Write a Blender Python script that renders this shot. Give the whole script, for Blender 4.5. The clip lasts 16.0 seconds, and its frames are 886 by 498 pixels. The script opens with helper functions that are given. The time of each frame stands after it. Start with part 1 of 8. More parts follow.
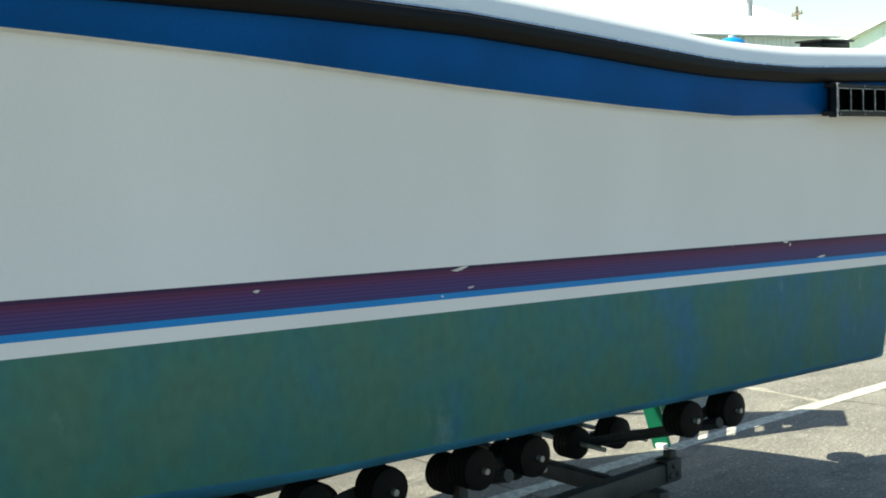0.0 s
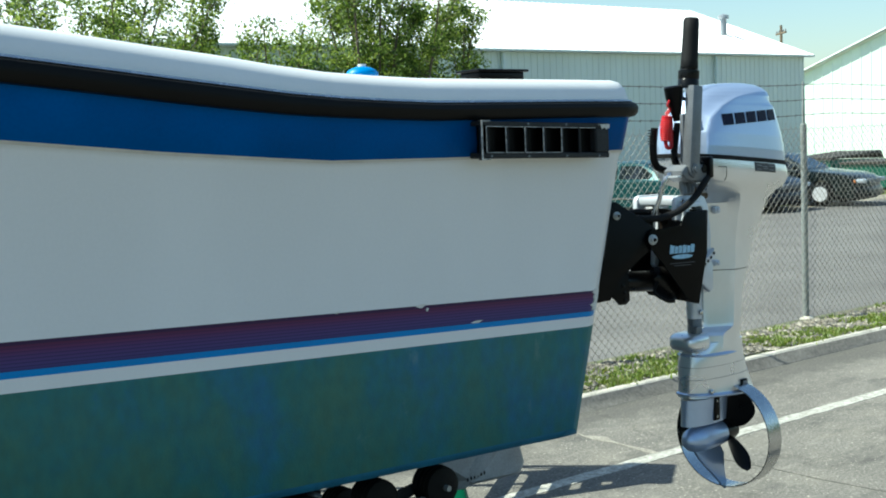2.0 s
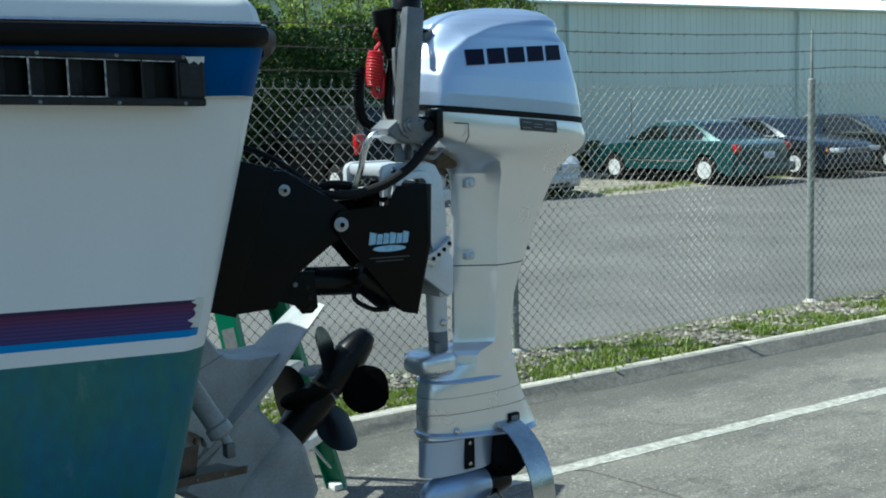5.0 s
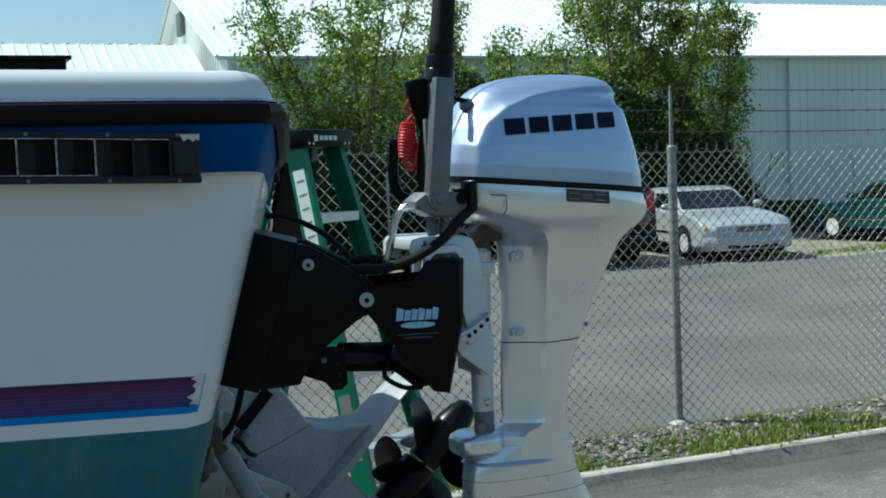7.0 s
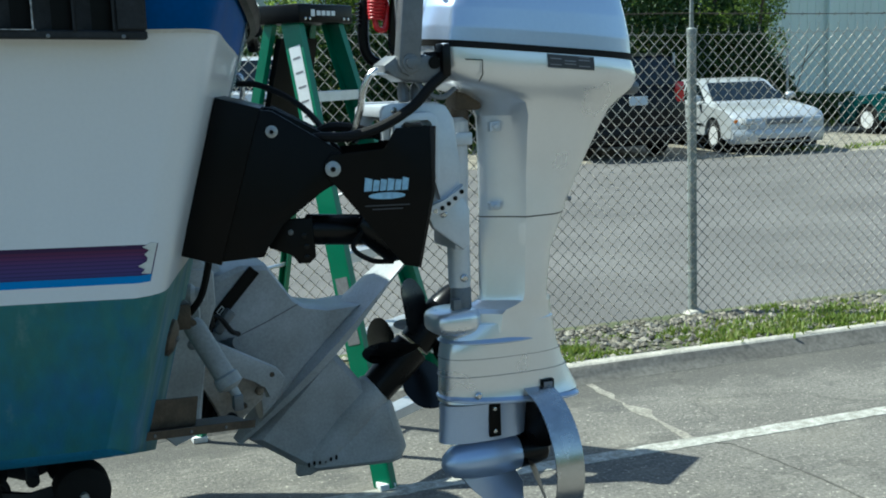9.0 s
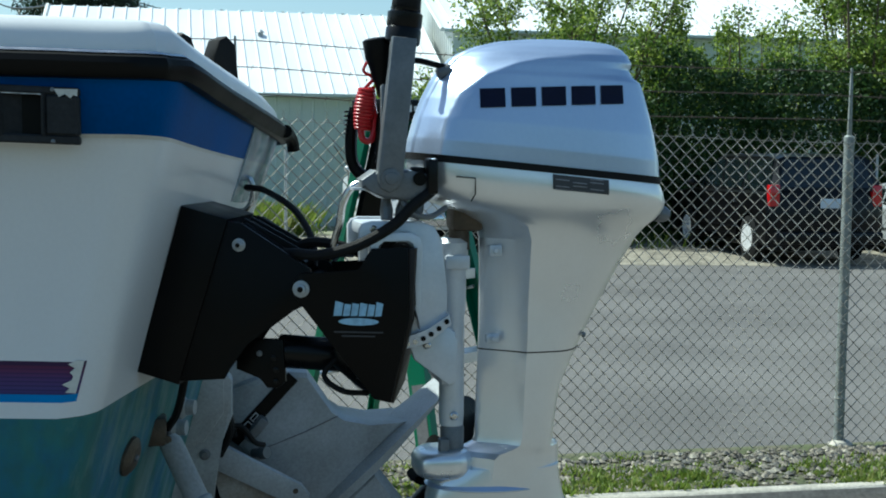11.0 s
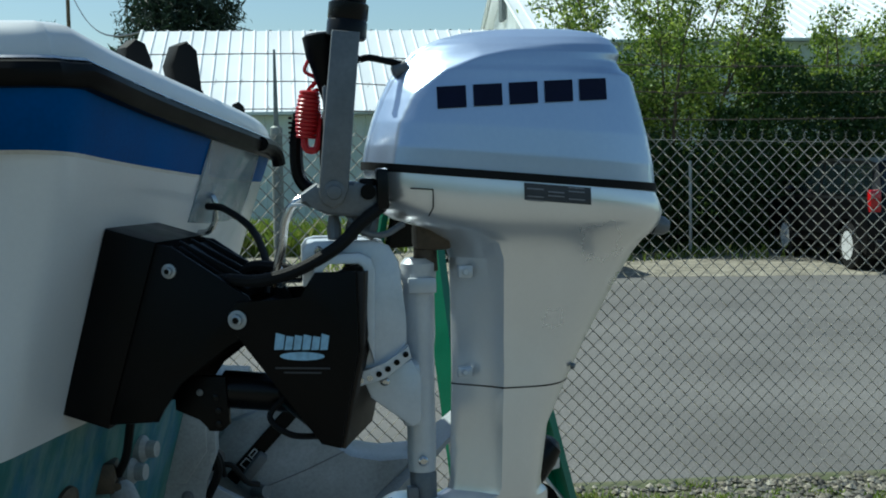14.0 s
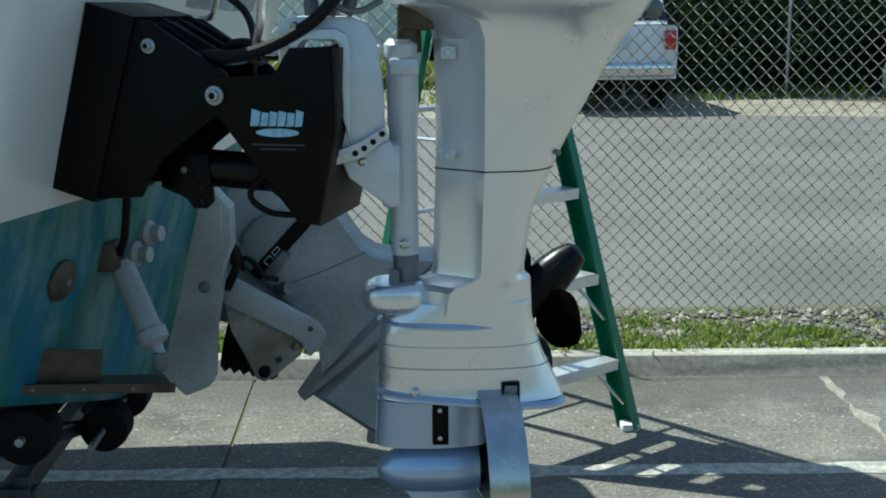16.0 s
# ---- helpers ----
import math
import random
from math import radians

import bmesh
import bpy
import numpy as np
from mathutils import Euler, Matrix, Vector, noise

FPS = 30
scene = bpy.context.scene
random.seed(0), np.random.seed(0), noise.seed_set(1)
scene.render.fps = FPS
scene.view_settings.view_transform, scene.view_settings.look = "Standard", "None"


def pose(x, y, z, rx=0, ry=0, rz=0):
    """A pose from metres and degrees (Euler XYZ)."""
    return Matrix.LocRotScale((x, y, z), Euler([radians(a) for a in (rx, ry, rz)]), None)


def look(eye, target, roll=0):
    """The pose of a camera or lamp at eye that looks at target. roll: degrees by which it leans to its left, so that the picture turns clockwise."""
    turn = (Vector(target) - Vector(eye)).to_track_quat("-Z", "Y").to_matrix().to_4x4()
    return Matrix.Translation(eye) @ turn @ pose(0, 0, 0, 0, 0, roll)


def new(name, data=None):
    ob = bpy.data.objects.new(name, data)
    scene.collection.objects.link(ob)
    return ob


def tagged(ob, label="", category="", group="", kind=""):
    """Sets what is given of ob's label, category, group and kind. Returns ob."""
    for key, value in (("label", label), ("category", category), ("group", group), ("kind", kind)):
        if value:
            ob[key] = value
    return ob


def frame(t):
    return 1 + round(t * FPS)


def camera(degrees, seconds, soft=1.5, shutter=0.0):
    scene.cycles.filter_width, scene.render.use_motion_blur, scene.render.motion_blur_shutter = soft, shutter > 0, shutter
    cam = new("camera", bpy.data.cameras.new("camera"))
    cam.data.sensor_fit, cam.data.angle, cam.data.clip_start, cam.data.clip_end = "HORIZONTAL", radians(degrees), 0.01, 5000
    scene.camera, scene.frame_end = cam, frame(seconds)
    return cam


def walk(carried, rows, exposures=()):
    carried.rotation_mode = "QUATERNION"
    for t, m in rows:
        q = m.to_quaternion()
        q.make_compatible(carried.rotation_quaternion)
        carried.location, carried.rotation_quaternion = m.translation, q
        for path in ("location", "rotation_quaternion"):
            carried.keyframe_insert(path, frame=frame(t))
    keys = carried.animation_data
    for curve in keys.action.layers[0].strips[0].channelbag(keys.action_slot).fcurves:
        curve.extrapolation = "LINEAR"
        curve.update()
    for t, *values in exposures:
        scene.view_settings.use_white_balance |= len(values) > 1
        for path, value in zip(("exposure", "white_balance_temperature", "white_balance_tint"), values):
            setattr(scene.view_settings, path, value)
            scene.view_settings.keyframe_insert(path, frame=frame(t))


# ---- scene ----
cam = camera(41.4, 16.0, soft=1.9)
EXPOSURES = [(0.0, 1.28, 7050, -2), (1.5, 0.9, 6450, -4), (2.0, 0.83, 6180, -5), (3.0, 0.38, 6000, -6), (5.5, 0.54, 5780, -6), (6.0, 0.5, 5780, -6), (6.5, 0.42, 5780, -6), (7.0, 0.22, 5780, -6), (8.0, 0.35, 5980, -6), (9.0, 0.67, 5870, -6), (9.5, 0.73, 5830, -6), (10.0, 0.7, 5820, -6), (12.5, -0.04, 5880, -6), (14.0, 0.09, 5930, -6), (15.0, 0.31, 5930, -6), (16.0, 0.57, 5980, -6)]
PATH = [
    (0, (-3.786, -2.126, 1.839), (-2.524, -0.588, 1.632), -2.6),
    (0.5, (-3.524, -2.338, 1.846), (-2.292, -0.776, 1.638), -3.2),
    (1, (-3.229, -2.301, 1.811), (-1.936, -0.791, 1.59), -4.4),
    (1.5, (-2.881, -2.263, 1.84), (-1.56, -0.779, 1.604), -4.3),
    (2, (-2.572, -2.415, 1.863), (-1.303, -0.879, 1.684), -2.4),
    (2.5, (-2.331, -2.497, 1.839), (-1.021, -0.996, 1.666), -4.0),
    (3, (-1.982, -2.367, 1.824), (-0.679, -0.871, 1.574), -1.5),
    (3.2, (-1.865, -2.364, 1.83), (-0.571, -0.859, 1.583), -2.2),
    (5.3, (-0.818, -2.266, 1.791), (0.237, -0.582, 1.563), -1.5),
    (5.5, (-0.738, -2.318, 1.792), (0.24, -0.584, 1.597), -1.7),
    (6, (-0.571, -2.438, 1.841), (0.277, -0.63, 1.738), -1.2),
    (6.5, (-0.491, -2.453, 1.823), (0.33, -0.632, 1.729), -1.9),
    (7, (-0.491, -2.407, 1.808), (0.319, -0.583, 1.674), -2.3),
    (7.5, (-0.489, -2.378, 1.786), (0.349, -0.575, 1.57), -2.0),
    (7.8, (-0.473, -2.366, 1.757), (0.357, -0.569, 1.477), -2.2),
    (8, (-0.476, -2.396, 1.743), (0.347, -0.605, 1.404), -2.2),
    (8.5, (-0.411, -2.384, 1.707), (0.396, -0.608, 1.267), -1.9),
    (9, (-0.318, -2.352, 1.734), (0.427, -0.522, 1.424), -2.1),
    (9.5, (-0.157, -2.222, 1.76), (0.6, -0.383, 1.552), -0.1),
    (10, (-0.018, -2.213, 1.769), (0.569, -0.309, 1.595), -1.0),
    (10.2, (0.05, -2.212, 1.783), (0.562, -0.287, 1.604), -1.3),
    (12.3, (0.283, -2.275, 1.802), (0.675, -0.317, 1.688), 0.6),
    (12.5, (0.301, -2.272, 1.804), (0.703, -0.316, 1.7), -0.3),
    (13, (0.362, -2.188, 1.779), (0.757, -0.231, 1.661), 0.5),
    (13.5, (0.446, -2.021, 1.791), (0.8, -0.056, 1.684), 0.1),
    (14, (0.538, -1.979, 1.781), (0.794, 0.0, 1.642), -1.1),
    (14.5, (0.657, -2.011, 1.754), (0.82, -0.02, 1.65), 0.3),
    (15, (0.722, -2.008, 1.721), (0.789, -0.016, 1.556), -0.6),
    (15.5, (0.727, -2.022, 1.695), (0.809, -0.04, 1.439), -0.9),
    (16, (0.752, -1.993, 1.667), (0.838, -0.035, 1.263), -0.5),
]
walk(cam, [(t, look(eye, target, roll)) for t, eye, target, roll in PATH], EXPOSURES)

# ---- light ----
SUN = Vector((-0.6, 0.455, 1.0)).normalized()
world = bpy.data.worlds.new("sky")
scene.world = world
world.use_nodes = True
sky = world.node_tree.nodes.new("ShaderNodeTexSky")
sky.sky_type, sky.sun_disc = "NISHITA", False
sky.sun_elevation, sky.sun_rotation = math.asin(SUN.z), math.atan2(SUN.x, SUN.y)
sky.air_density, sky.dust_density, sky.ozone_density = 1.15, 0.9, 3.0
world.node_tree.links.new(sky.outputs[0], world.node_tree.nodes["Background"].inputs[0])
world.node_tree.nodes["Background"].inputs[1].default_value = 0.098
sun_data = bpy.data.lights.new("sun", "SUN")
sun_data.energy, sun_data.angle, sun_data.color = 5.0, radians(0.5), (1.0, 0.96, 0.88)
sun = new("sun", sun_data)
sun.matrix_world = look(SUN * 30, (0, 0, 0))


# ---- materials ----
def mat(name, col, rough=0.5, metal=0.0, var=0.15, scale=6.0, fine=0.08, fscale=120.0, bump=0.0, bscale=200.0, col2=None, coat=0.0, stretch=(1, 1, 1), rvar=0.1, spec=0.5):
    """A surface with broad stains, fine grain and relief, in metres of the object."""
    m = bpy.data.materials.new(name)
    m.use_nodes = True
    t = m.node_tree
    n, l = t.nodes, t.links
    b = n["Principled BSDF"]
    tc = n.new("ShaderNodeTexCoord")
    mp = n.new("ShaderNodeMapping")
    mp.inputs["Scale"].default_value = stretch
    l.new(tc.outputs["Object"], mp.inputs[0])
    n1 = n.new("ShaderNodeTexNoise")
    n1.inputs["Scale"].default_value, n1.inputs["Detail"].default_value = scale, 6
    l.new(mp.outputs[0], n1.inputs[0])
    n2 = n.new("ShaderNodeTexNoise")
    n2.inputs["Scale"].default_value, n2.inputs["Detail"].default_value = fscale, 3
    l.new(tc.outputs["Object"], n2.inputs[0])
    ramp = n.new("ShaderNodeValToRGB")
    ramp.color_ramp.elements[0].position, ramp.color_ramp.elements[1].position = 0.32, 0.68
    c2 = col2 or tuple(c * (1 - var) for c in col)
    ramp.color_ramp.elements[0].color, ramp.color_ramp.elements[1].color = (*c2, 1), (*col, 1)
    l.new(n1.outputs[0], ramp.inputs[0])
    mix = n.new("ShaderNodeMix")
    mix.data_type, mix.blend_type = "RGBA", "OVERLAY"
    mix.inputs[0].default_value = fine * 2
    l.new(ramp.outputs[0], mix.inputs[6])
    l.new(n2.outputs[0], mix.inputs[7])
    l.new(mix.outputs[2], b.inputs["Base Color"])
    rr = n.new("ShaderNodeMapRange")
    rr.inputs[3].default_value, rr.inputs[4].default_value = max(0.02, rough - rvar), min(1, rough + rvar)
    l.new(n1.outputs[0], rr.inputs[0])
    l.new(rr.outputs[0], b.inputs["Roughness"])
    b.inputs["Metallic"].default_value = metal
    b.inputs["Coat Weight"].default_value = coat
    b.inputs["Specular IOR Level"].default_value = spec
    if bump:
        bp = n.new("ShaderNodeBump")
        bp.inputs["Strength"].default_value, bp.inputs["Distance"].default_value = min(1.0, bump), 0.01
        n3 = n.new("ShaderNodeTexNoise")
        n3.inputs["Scale"].default_value, n3.inputs["Detail"].default_value = bscale, 4
        l.new(tc.outputs["Object"], n3.inputs[0])
        l.new(n3.outputs[0], bp.inputs["Height"])
        l.new(bp.outputs[0], b.inputs["Normal"])
    return m


def socket(m):
    return m.node_tree.nodes["Principled BSDF"].inputs


M_GEL = mat("white_gelcoat", (0.73, 0.73, 0.725), 0.3, 0, 0.08, 2.0, 0.04, coat=0.25, rvar=0.08, stretch=(1, 1, 0.35))
M_CAP = mat("white_deck", (0.74, 0.74, 0.735), 0.35, 0, 0.05, 3, 0.03)
M_BLUE = mat("blue_gelcoat", (0.001, 0.085, 0.31), 0.42, 0, 0.25, 4, 0.08, spec=0.06)
M_CYAN = mat("cyan_stripe", (0.003, 0.21, 0.55), 0.4, 0, 0.12, 5, 0.05, spec=0.3)
M_TRIM = mat("aged_white_edge", (0.66, 0.64, 0.58), 0.4, 0, 0.18, 14, 0.08)
M_RUB = mat("black_rub_rail", (0.005, 0.0045, 0.004), 0.45, 0, 0.3, 12, 0.1, spec=0.14)
M_BLACK = mat("black_paint", (0.0022, 0.0021, 0.0022), 0.36, 0, 0.4, 18, 0.15, bump=0.06, bscale=350, spec=0.14, rvar=0.14)
M_BLACKG = mat("black_gloss", (0.003, 0.003, 0.0032), 0.3, 0, 0.3, 20, 0.1, spec=0.22)
M_VENT = mat("weathered_black_plastic", (0.022, 0.024, 0.026), 0.6, 0, 0.5, 25, 0.3, bump=0.2, spec=0.3)
M_CHIP = mat("chipped_white_edge", (0.5, 0.49, 0.46), 0.6, 0, 0.7, 60, 0.4, col2=(0.16, 0.16, 0.16))
M_BOARD = mat("grimy_brown_board", (0.03, 0.022, 0.016), 0.5, 0, 0.4, 14, 0.2, bump=0.1, spec=0.3)
M_RUBBER = mat("rubber", (0.006, 0.006, 0.006), 0.7, 0, 0.3, 25, 0.15, bump=0.15, spec=0.25)
M_SILVER = mat("silver_paint", (0.46, 0.555, 0.73), 0.34, 0.62, 0.05, 5, 0.03, coat=0.5, rvar=0.05)
M_SILVER2 = mat("silver_leg_paint", (0.8, 0.805, 0.815), 0.3, 0.76, 0.07, 7, 0.04, coat=0.3)
M_CAST = mat("cast_aluminium_paint", (0.62, 0.65, 0.69), 0.38, 0.3, 0.1, 16, 0.06, bump=0.05)
M_DGREY = mat("dark_grey_casting", (0.17, 0.18, 0.19), 0.45, 0.3, 0.2, 20, 0.1, bump=0.08)
M_STEEL = mat("stainless_steel", (0.58, 0.58, 0.58), 0.25, 1.0, 0.15, 30, 0.05)
M_RUSTY = mat("corroded_metal", (0.32, 0.27, 0.2), 0.6, 0.4, 0.4, 30, 0.2, col2=(0.14, 0.09, 0.05), bump=0.3)
M_DRIVE = mat("drive_grey_paint", (0.43, 0.45, 0.47), 0.45, 0, 0.3, 5, 0.14, col2=(0.27, 0.275, 0.265), bump=0.05)
M_STAINED = mat("stained_casting", (0.36, 0.34, 0.31), 0.55, 0.1, 0.4, 9, 0.2, col2=(0.17, 0.13, 0.09), bump=0.15)
# trailer steel coloured darker to hold the shade under the boat
M_FRAME = mat("shade_dark_trailer_steel", (0.07, 0.073, 0.076), 0.6, 0.3, 0.4, 9, 0.2, bump=0.15)
M_GALV = mat("galvanised_steel", (0.43, 0.45, 0.46), 0.45, 0.6, 0.2, 18, 0.12, bump=0.1, bscale=120)
M_POST = mat("weathered_post", (0.3, 0.325, 0.31), 0.6, 0.35, 0.35, 14, 0.2, 90, col2=(0.2, 0.21, 0.19), bump=0.1, bscale=120)
M_WIRE = mat("galvanised_wire", (0.47, 0.46, 0.43), 0.6, 0.25, 0.4, 22, 0.2, 150, col2=(0.34, 0.31, 0.26), rvar=0.08)
M_GREENF = mat("green_fibreglass", (0.008, 0.17, 0.085), 0.38, 0, 0.15, 10, 0.08)
M_ALU = mat("aluminium", (0.66, 0.67, 0.68), 0.4, 0.7, 0.12, 25, 0.06, bump=0.05)
M_WHITEL = mat("white_label", (0.75, 0.76, 0.76), 0.5, 0, 0.06, 30, 0.04)
M_RED = mat("red_plastic", (0.55, 0.012, 0.018), 0.35, 0, 0.2, 30, 0.06)
M_DBLUE = mat("dark_blue_print", (0.006, 0.008, 0.03), 0.5, 0, 0.2, 40, 0.05, spec=0.15)
M_LBLUE = mat("pale_blue_print", (0.36, 0.58, 0.74), 0.45, 0, 0.2, 60, 0.1)
M_PLATED = mat("dark_plate", (0.045, 0.045, 0.048), 0.5, 0, 0.2, 60, 0.05)
M_GREY = mat("grey_print", (0.22, 0.22, 0.23), 0.5, 0, 0.2, 60, 0.05)
M_ASPH = mat("asphalt_lot", (0.162, 0.154, 0.145), 0.85, 0, 0.28, 0.7, 0.35, 60, bump=0.4, bscale=140, rvar=0.05, spec=0.3)
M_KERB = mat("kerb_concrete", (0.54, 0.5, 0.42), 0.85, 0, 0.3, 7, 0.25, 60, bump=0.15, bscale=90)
# darker, streaked concrete for the sloped kerb face
M_KERBF = mat("dark_kerb_face", (0.19, 0.178, 0.155), 0.9, 0, 0.45, 5, 0.3, 40, col2=(0.12, 0.11, 0.095), bump=0.2, bscale=70, stretch=(1, 1, 3))
M_GREASE = mat("greasy_brown_metal", (0.1, 0.075, 0.05), 0.5, 0.3, 0.5, 25, 0.2, bump=0.2)
M_STONE = mat("river_gravel", (0.34, 0.32, 0.29), 0.8, 0, 0.4, 30, 0.2, bump=0.2)
M_CRACK = mat("crack_dirt", (0.1, 0.094, 0.08), 0.95, 0, 0.4, 30, 0.2)
M_SAND = mat("pale_sand", (0.29, 0.272, 0.225), 0.95, 0, 0.4, 12, 0.5, 70, col2=(0.22, 0.2, 0.165))
M_SOIL = mat("weedy_soil", (0.12, 0.11, 0.07), 0.95, 0, 0.4, 6, 0.3, 80, col2=(0.09, 0.11, 0.04), bump=0.6, bscale=60)
M_GRAVEL = mat("gravel_shoulder", (0.33, 0.3, 0.24), 0.95, 0, 0.3, 2.2, 0.5, 14, col2=(0.17, 0.155, 0.125), bump=0.9, bscale=25, spec=0.15)
M_FIELD = mat("rough_ground", (0.26, 0.25, 0.19), 0.95, 0, 0.35, 0.3, 0.3, 12, col2=(0.16, 0.18, 0.08), bump=0.6, bscale=12)
M_GLASS = mat("tinted_glass", (0.006, 0.01, 0.012), 0.05, 0, 0.2, 2, 0.02, rvar=0.02, spec=0.6)
M_RUSTW = mat("rusty_wire", (0.13, 0.1, 0.08), 0.7, 0.4, 0.4, 30, 0.2)
M_TYRE = mat("tyre", (0.009, 0.009, 0.009), 0.85, 0, 0.25, 20, 0.1, spec=0.2)
M_RIM = mat("alloy_rim", (0.8, 0.8, 0.8), 0.3, 0.25, 0.2, 15, 0.08)
M_WOOD = mat("weathered_board", (0.2, 0.15, 0.1), 0.8, 0, 0.4, 12, 0.2, bump=0.3)


# see-through pale layer that stands in for sky mirrored in the transom
M_FILM = mat("peeling_film", (0.5, 0.58, 0.64), 0.18, 0, 0.5, 9, 0.1, bump=0.5, bscale=18, coat=0.5)
socket(M_FILM)["Alpha"].default_value = 0.55


def shade_nodes(m):
    t = m.node_tree
    return t.nodes, t.links, t.nodes["Principled BSDF"]


def purple_stripes():
    """Faded purple vinyl of fine lines that run with the waterline."""
    m = mat("purple_stripe", (0.1, 0.03, 0.13), 0.4, spec=0.25)
    n, l, b = shade_nodes(m)
    tc = n.new("ShaderNodeTexCoord")
    sep = n.new("ShaderNodeSeparateXYZ")
    l.new(tc.outputs["Object"], sep.inputs[0])
    ma = n.new("ShaderNodeMath")
    ma.operation = "MULTIPLY_ADD"
    ma.inputs[1].default_value = 0.0515
    l.new(sep.outputs[0], ma.inputs[0])
    l.new(sep.outputs[2], ma.inputs[2])
    rng = n.new("ShaderNodeMapRange")
    rng.inputs[1].default_value, rng.inputs[2].default_value = 1.333, 1.397
    l.new(ma.outputs[0], rng.inputs[0])
    ramp = n.new("ShaderNodeValToRGB")
    ramp.color_ramp.interpolation = "LINEAR"
    e = ramp.color_ramp.elements
    e[0].position, e[0].color = 0.0, (0.015, 0.042, 0.16, 1)
    e[1].position, e[1].color = 1.0, (0.075, 0.014, 0.05, 1)
    for p, c in ((0.12, (0.035, 0.034, 0.14, 1)), (0.3, (0.056, 0.038, 0.15, 1)), (0.62, (0.07, 0.032, 0.13, 1)), (0.85, (0.098, 0.022, 0.08, 1))):
        k = e.new(p)
        k.color = c
    l.new(rng.outputs[0], ramp.inputs[0])
    wave = n.new("ShaderNodeMath")
    wave.operation = "SINE"
    mul = n.new("ShaderNodeMath")
    mul.operation = "MULTIPLY"
    mul.inputs[1].default_value = 52.0
    l.new(rng.outputs[0], mul.inputs[0])
    l.new(mul.outputs[0], wave.inputs[0])
    gt = n.new("ShaderNodeMapRange")
    gt.inputs[1].default_value, gt.inputs[2].default_value = 0.55, 0.95
    gt.inputs[3].default_value, gt.inputs[4].default_value = 0.0, 0.6
    l.new(wave.outputs[0], gt.inputs[0])
    mix = n.new("ShaderNodeMix")
    mix.data_type = "RGBA"
    l.new(gt.outputs[0], mix.inputs[0])
    l.new(ramp.outputs[0], mix.inputs[6])
    mix.inputs[7].default_value = (0.012, 0.012, 0.06, 1)
    # chips where the vinyl has flaked to white
    no = n.new("ShaderNodeTexNoise")
    no.inputs["Scale"].default_value, no.inputs["Detail"].default_value = 7.0, 4
    mp = n.new("ShaderNodeMapping")
    mp.inputs["Scale"].default_value = (1.0, 1.0, 5.0)
    l.new(tc.outputs["Object"], mp.inputs[0])
    l.new(mp.outputs[0], no.inputs[0])
    ch = n.new("ShaderNodeMapRange")
    ch.inputs[1].default_value, ch.inputs[2].default_value = 0.765, 0.77
    l.new(no.outputs[0], ch.inputs[0])
    mix2 = n.new("ShaderNodeMix")
    mix2.data_type = "RGBA"
    l.new(ch.outputs[0], mix2.inputs[0])
    l.new(mix.outputs[2], mix2.inputs[6])
    mix2.inputs[7].default_value = (0.6, 0.58, 0.56, 1)
    l.new(mix2.outputs[2], b.inputs["Base Color"])
    return m


M_PURPLE = purple_stripes()


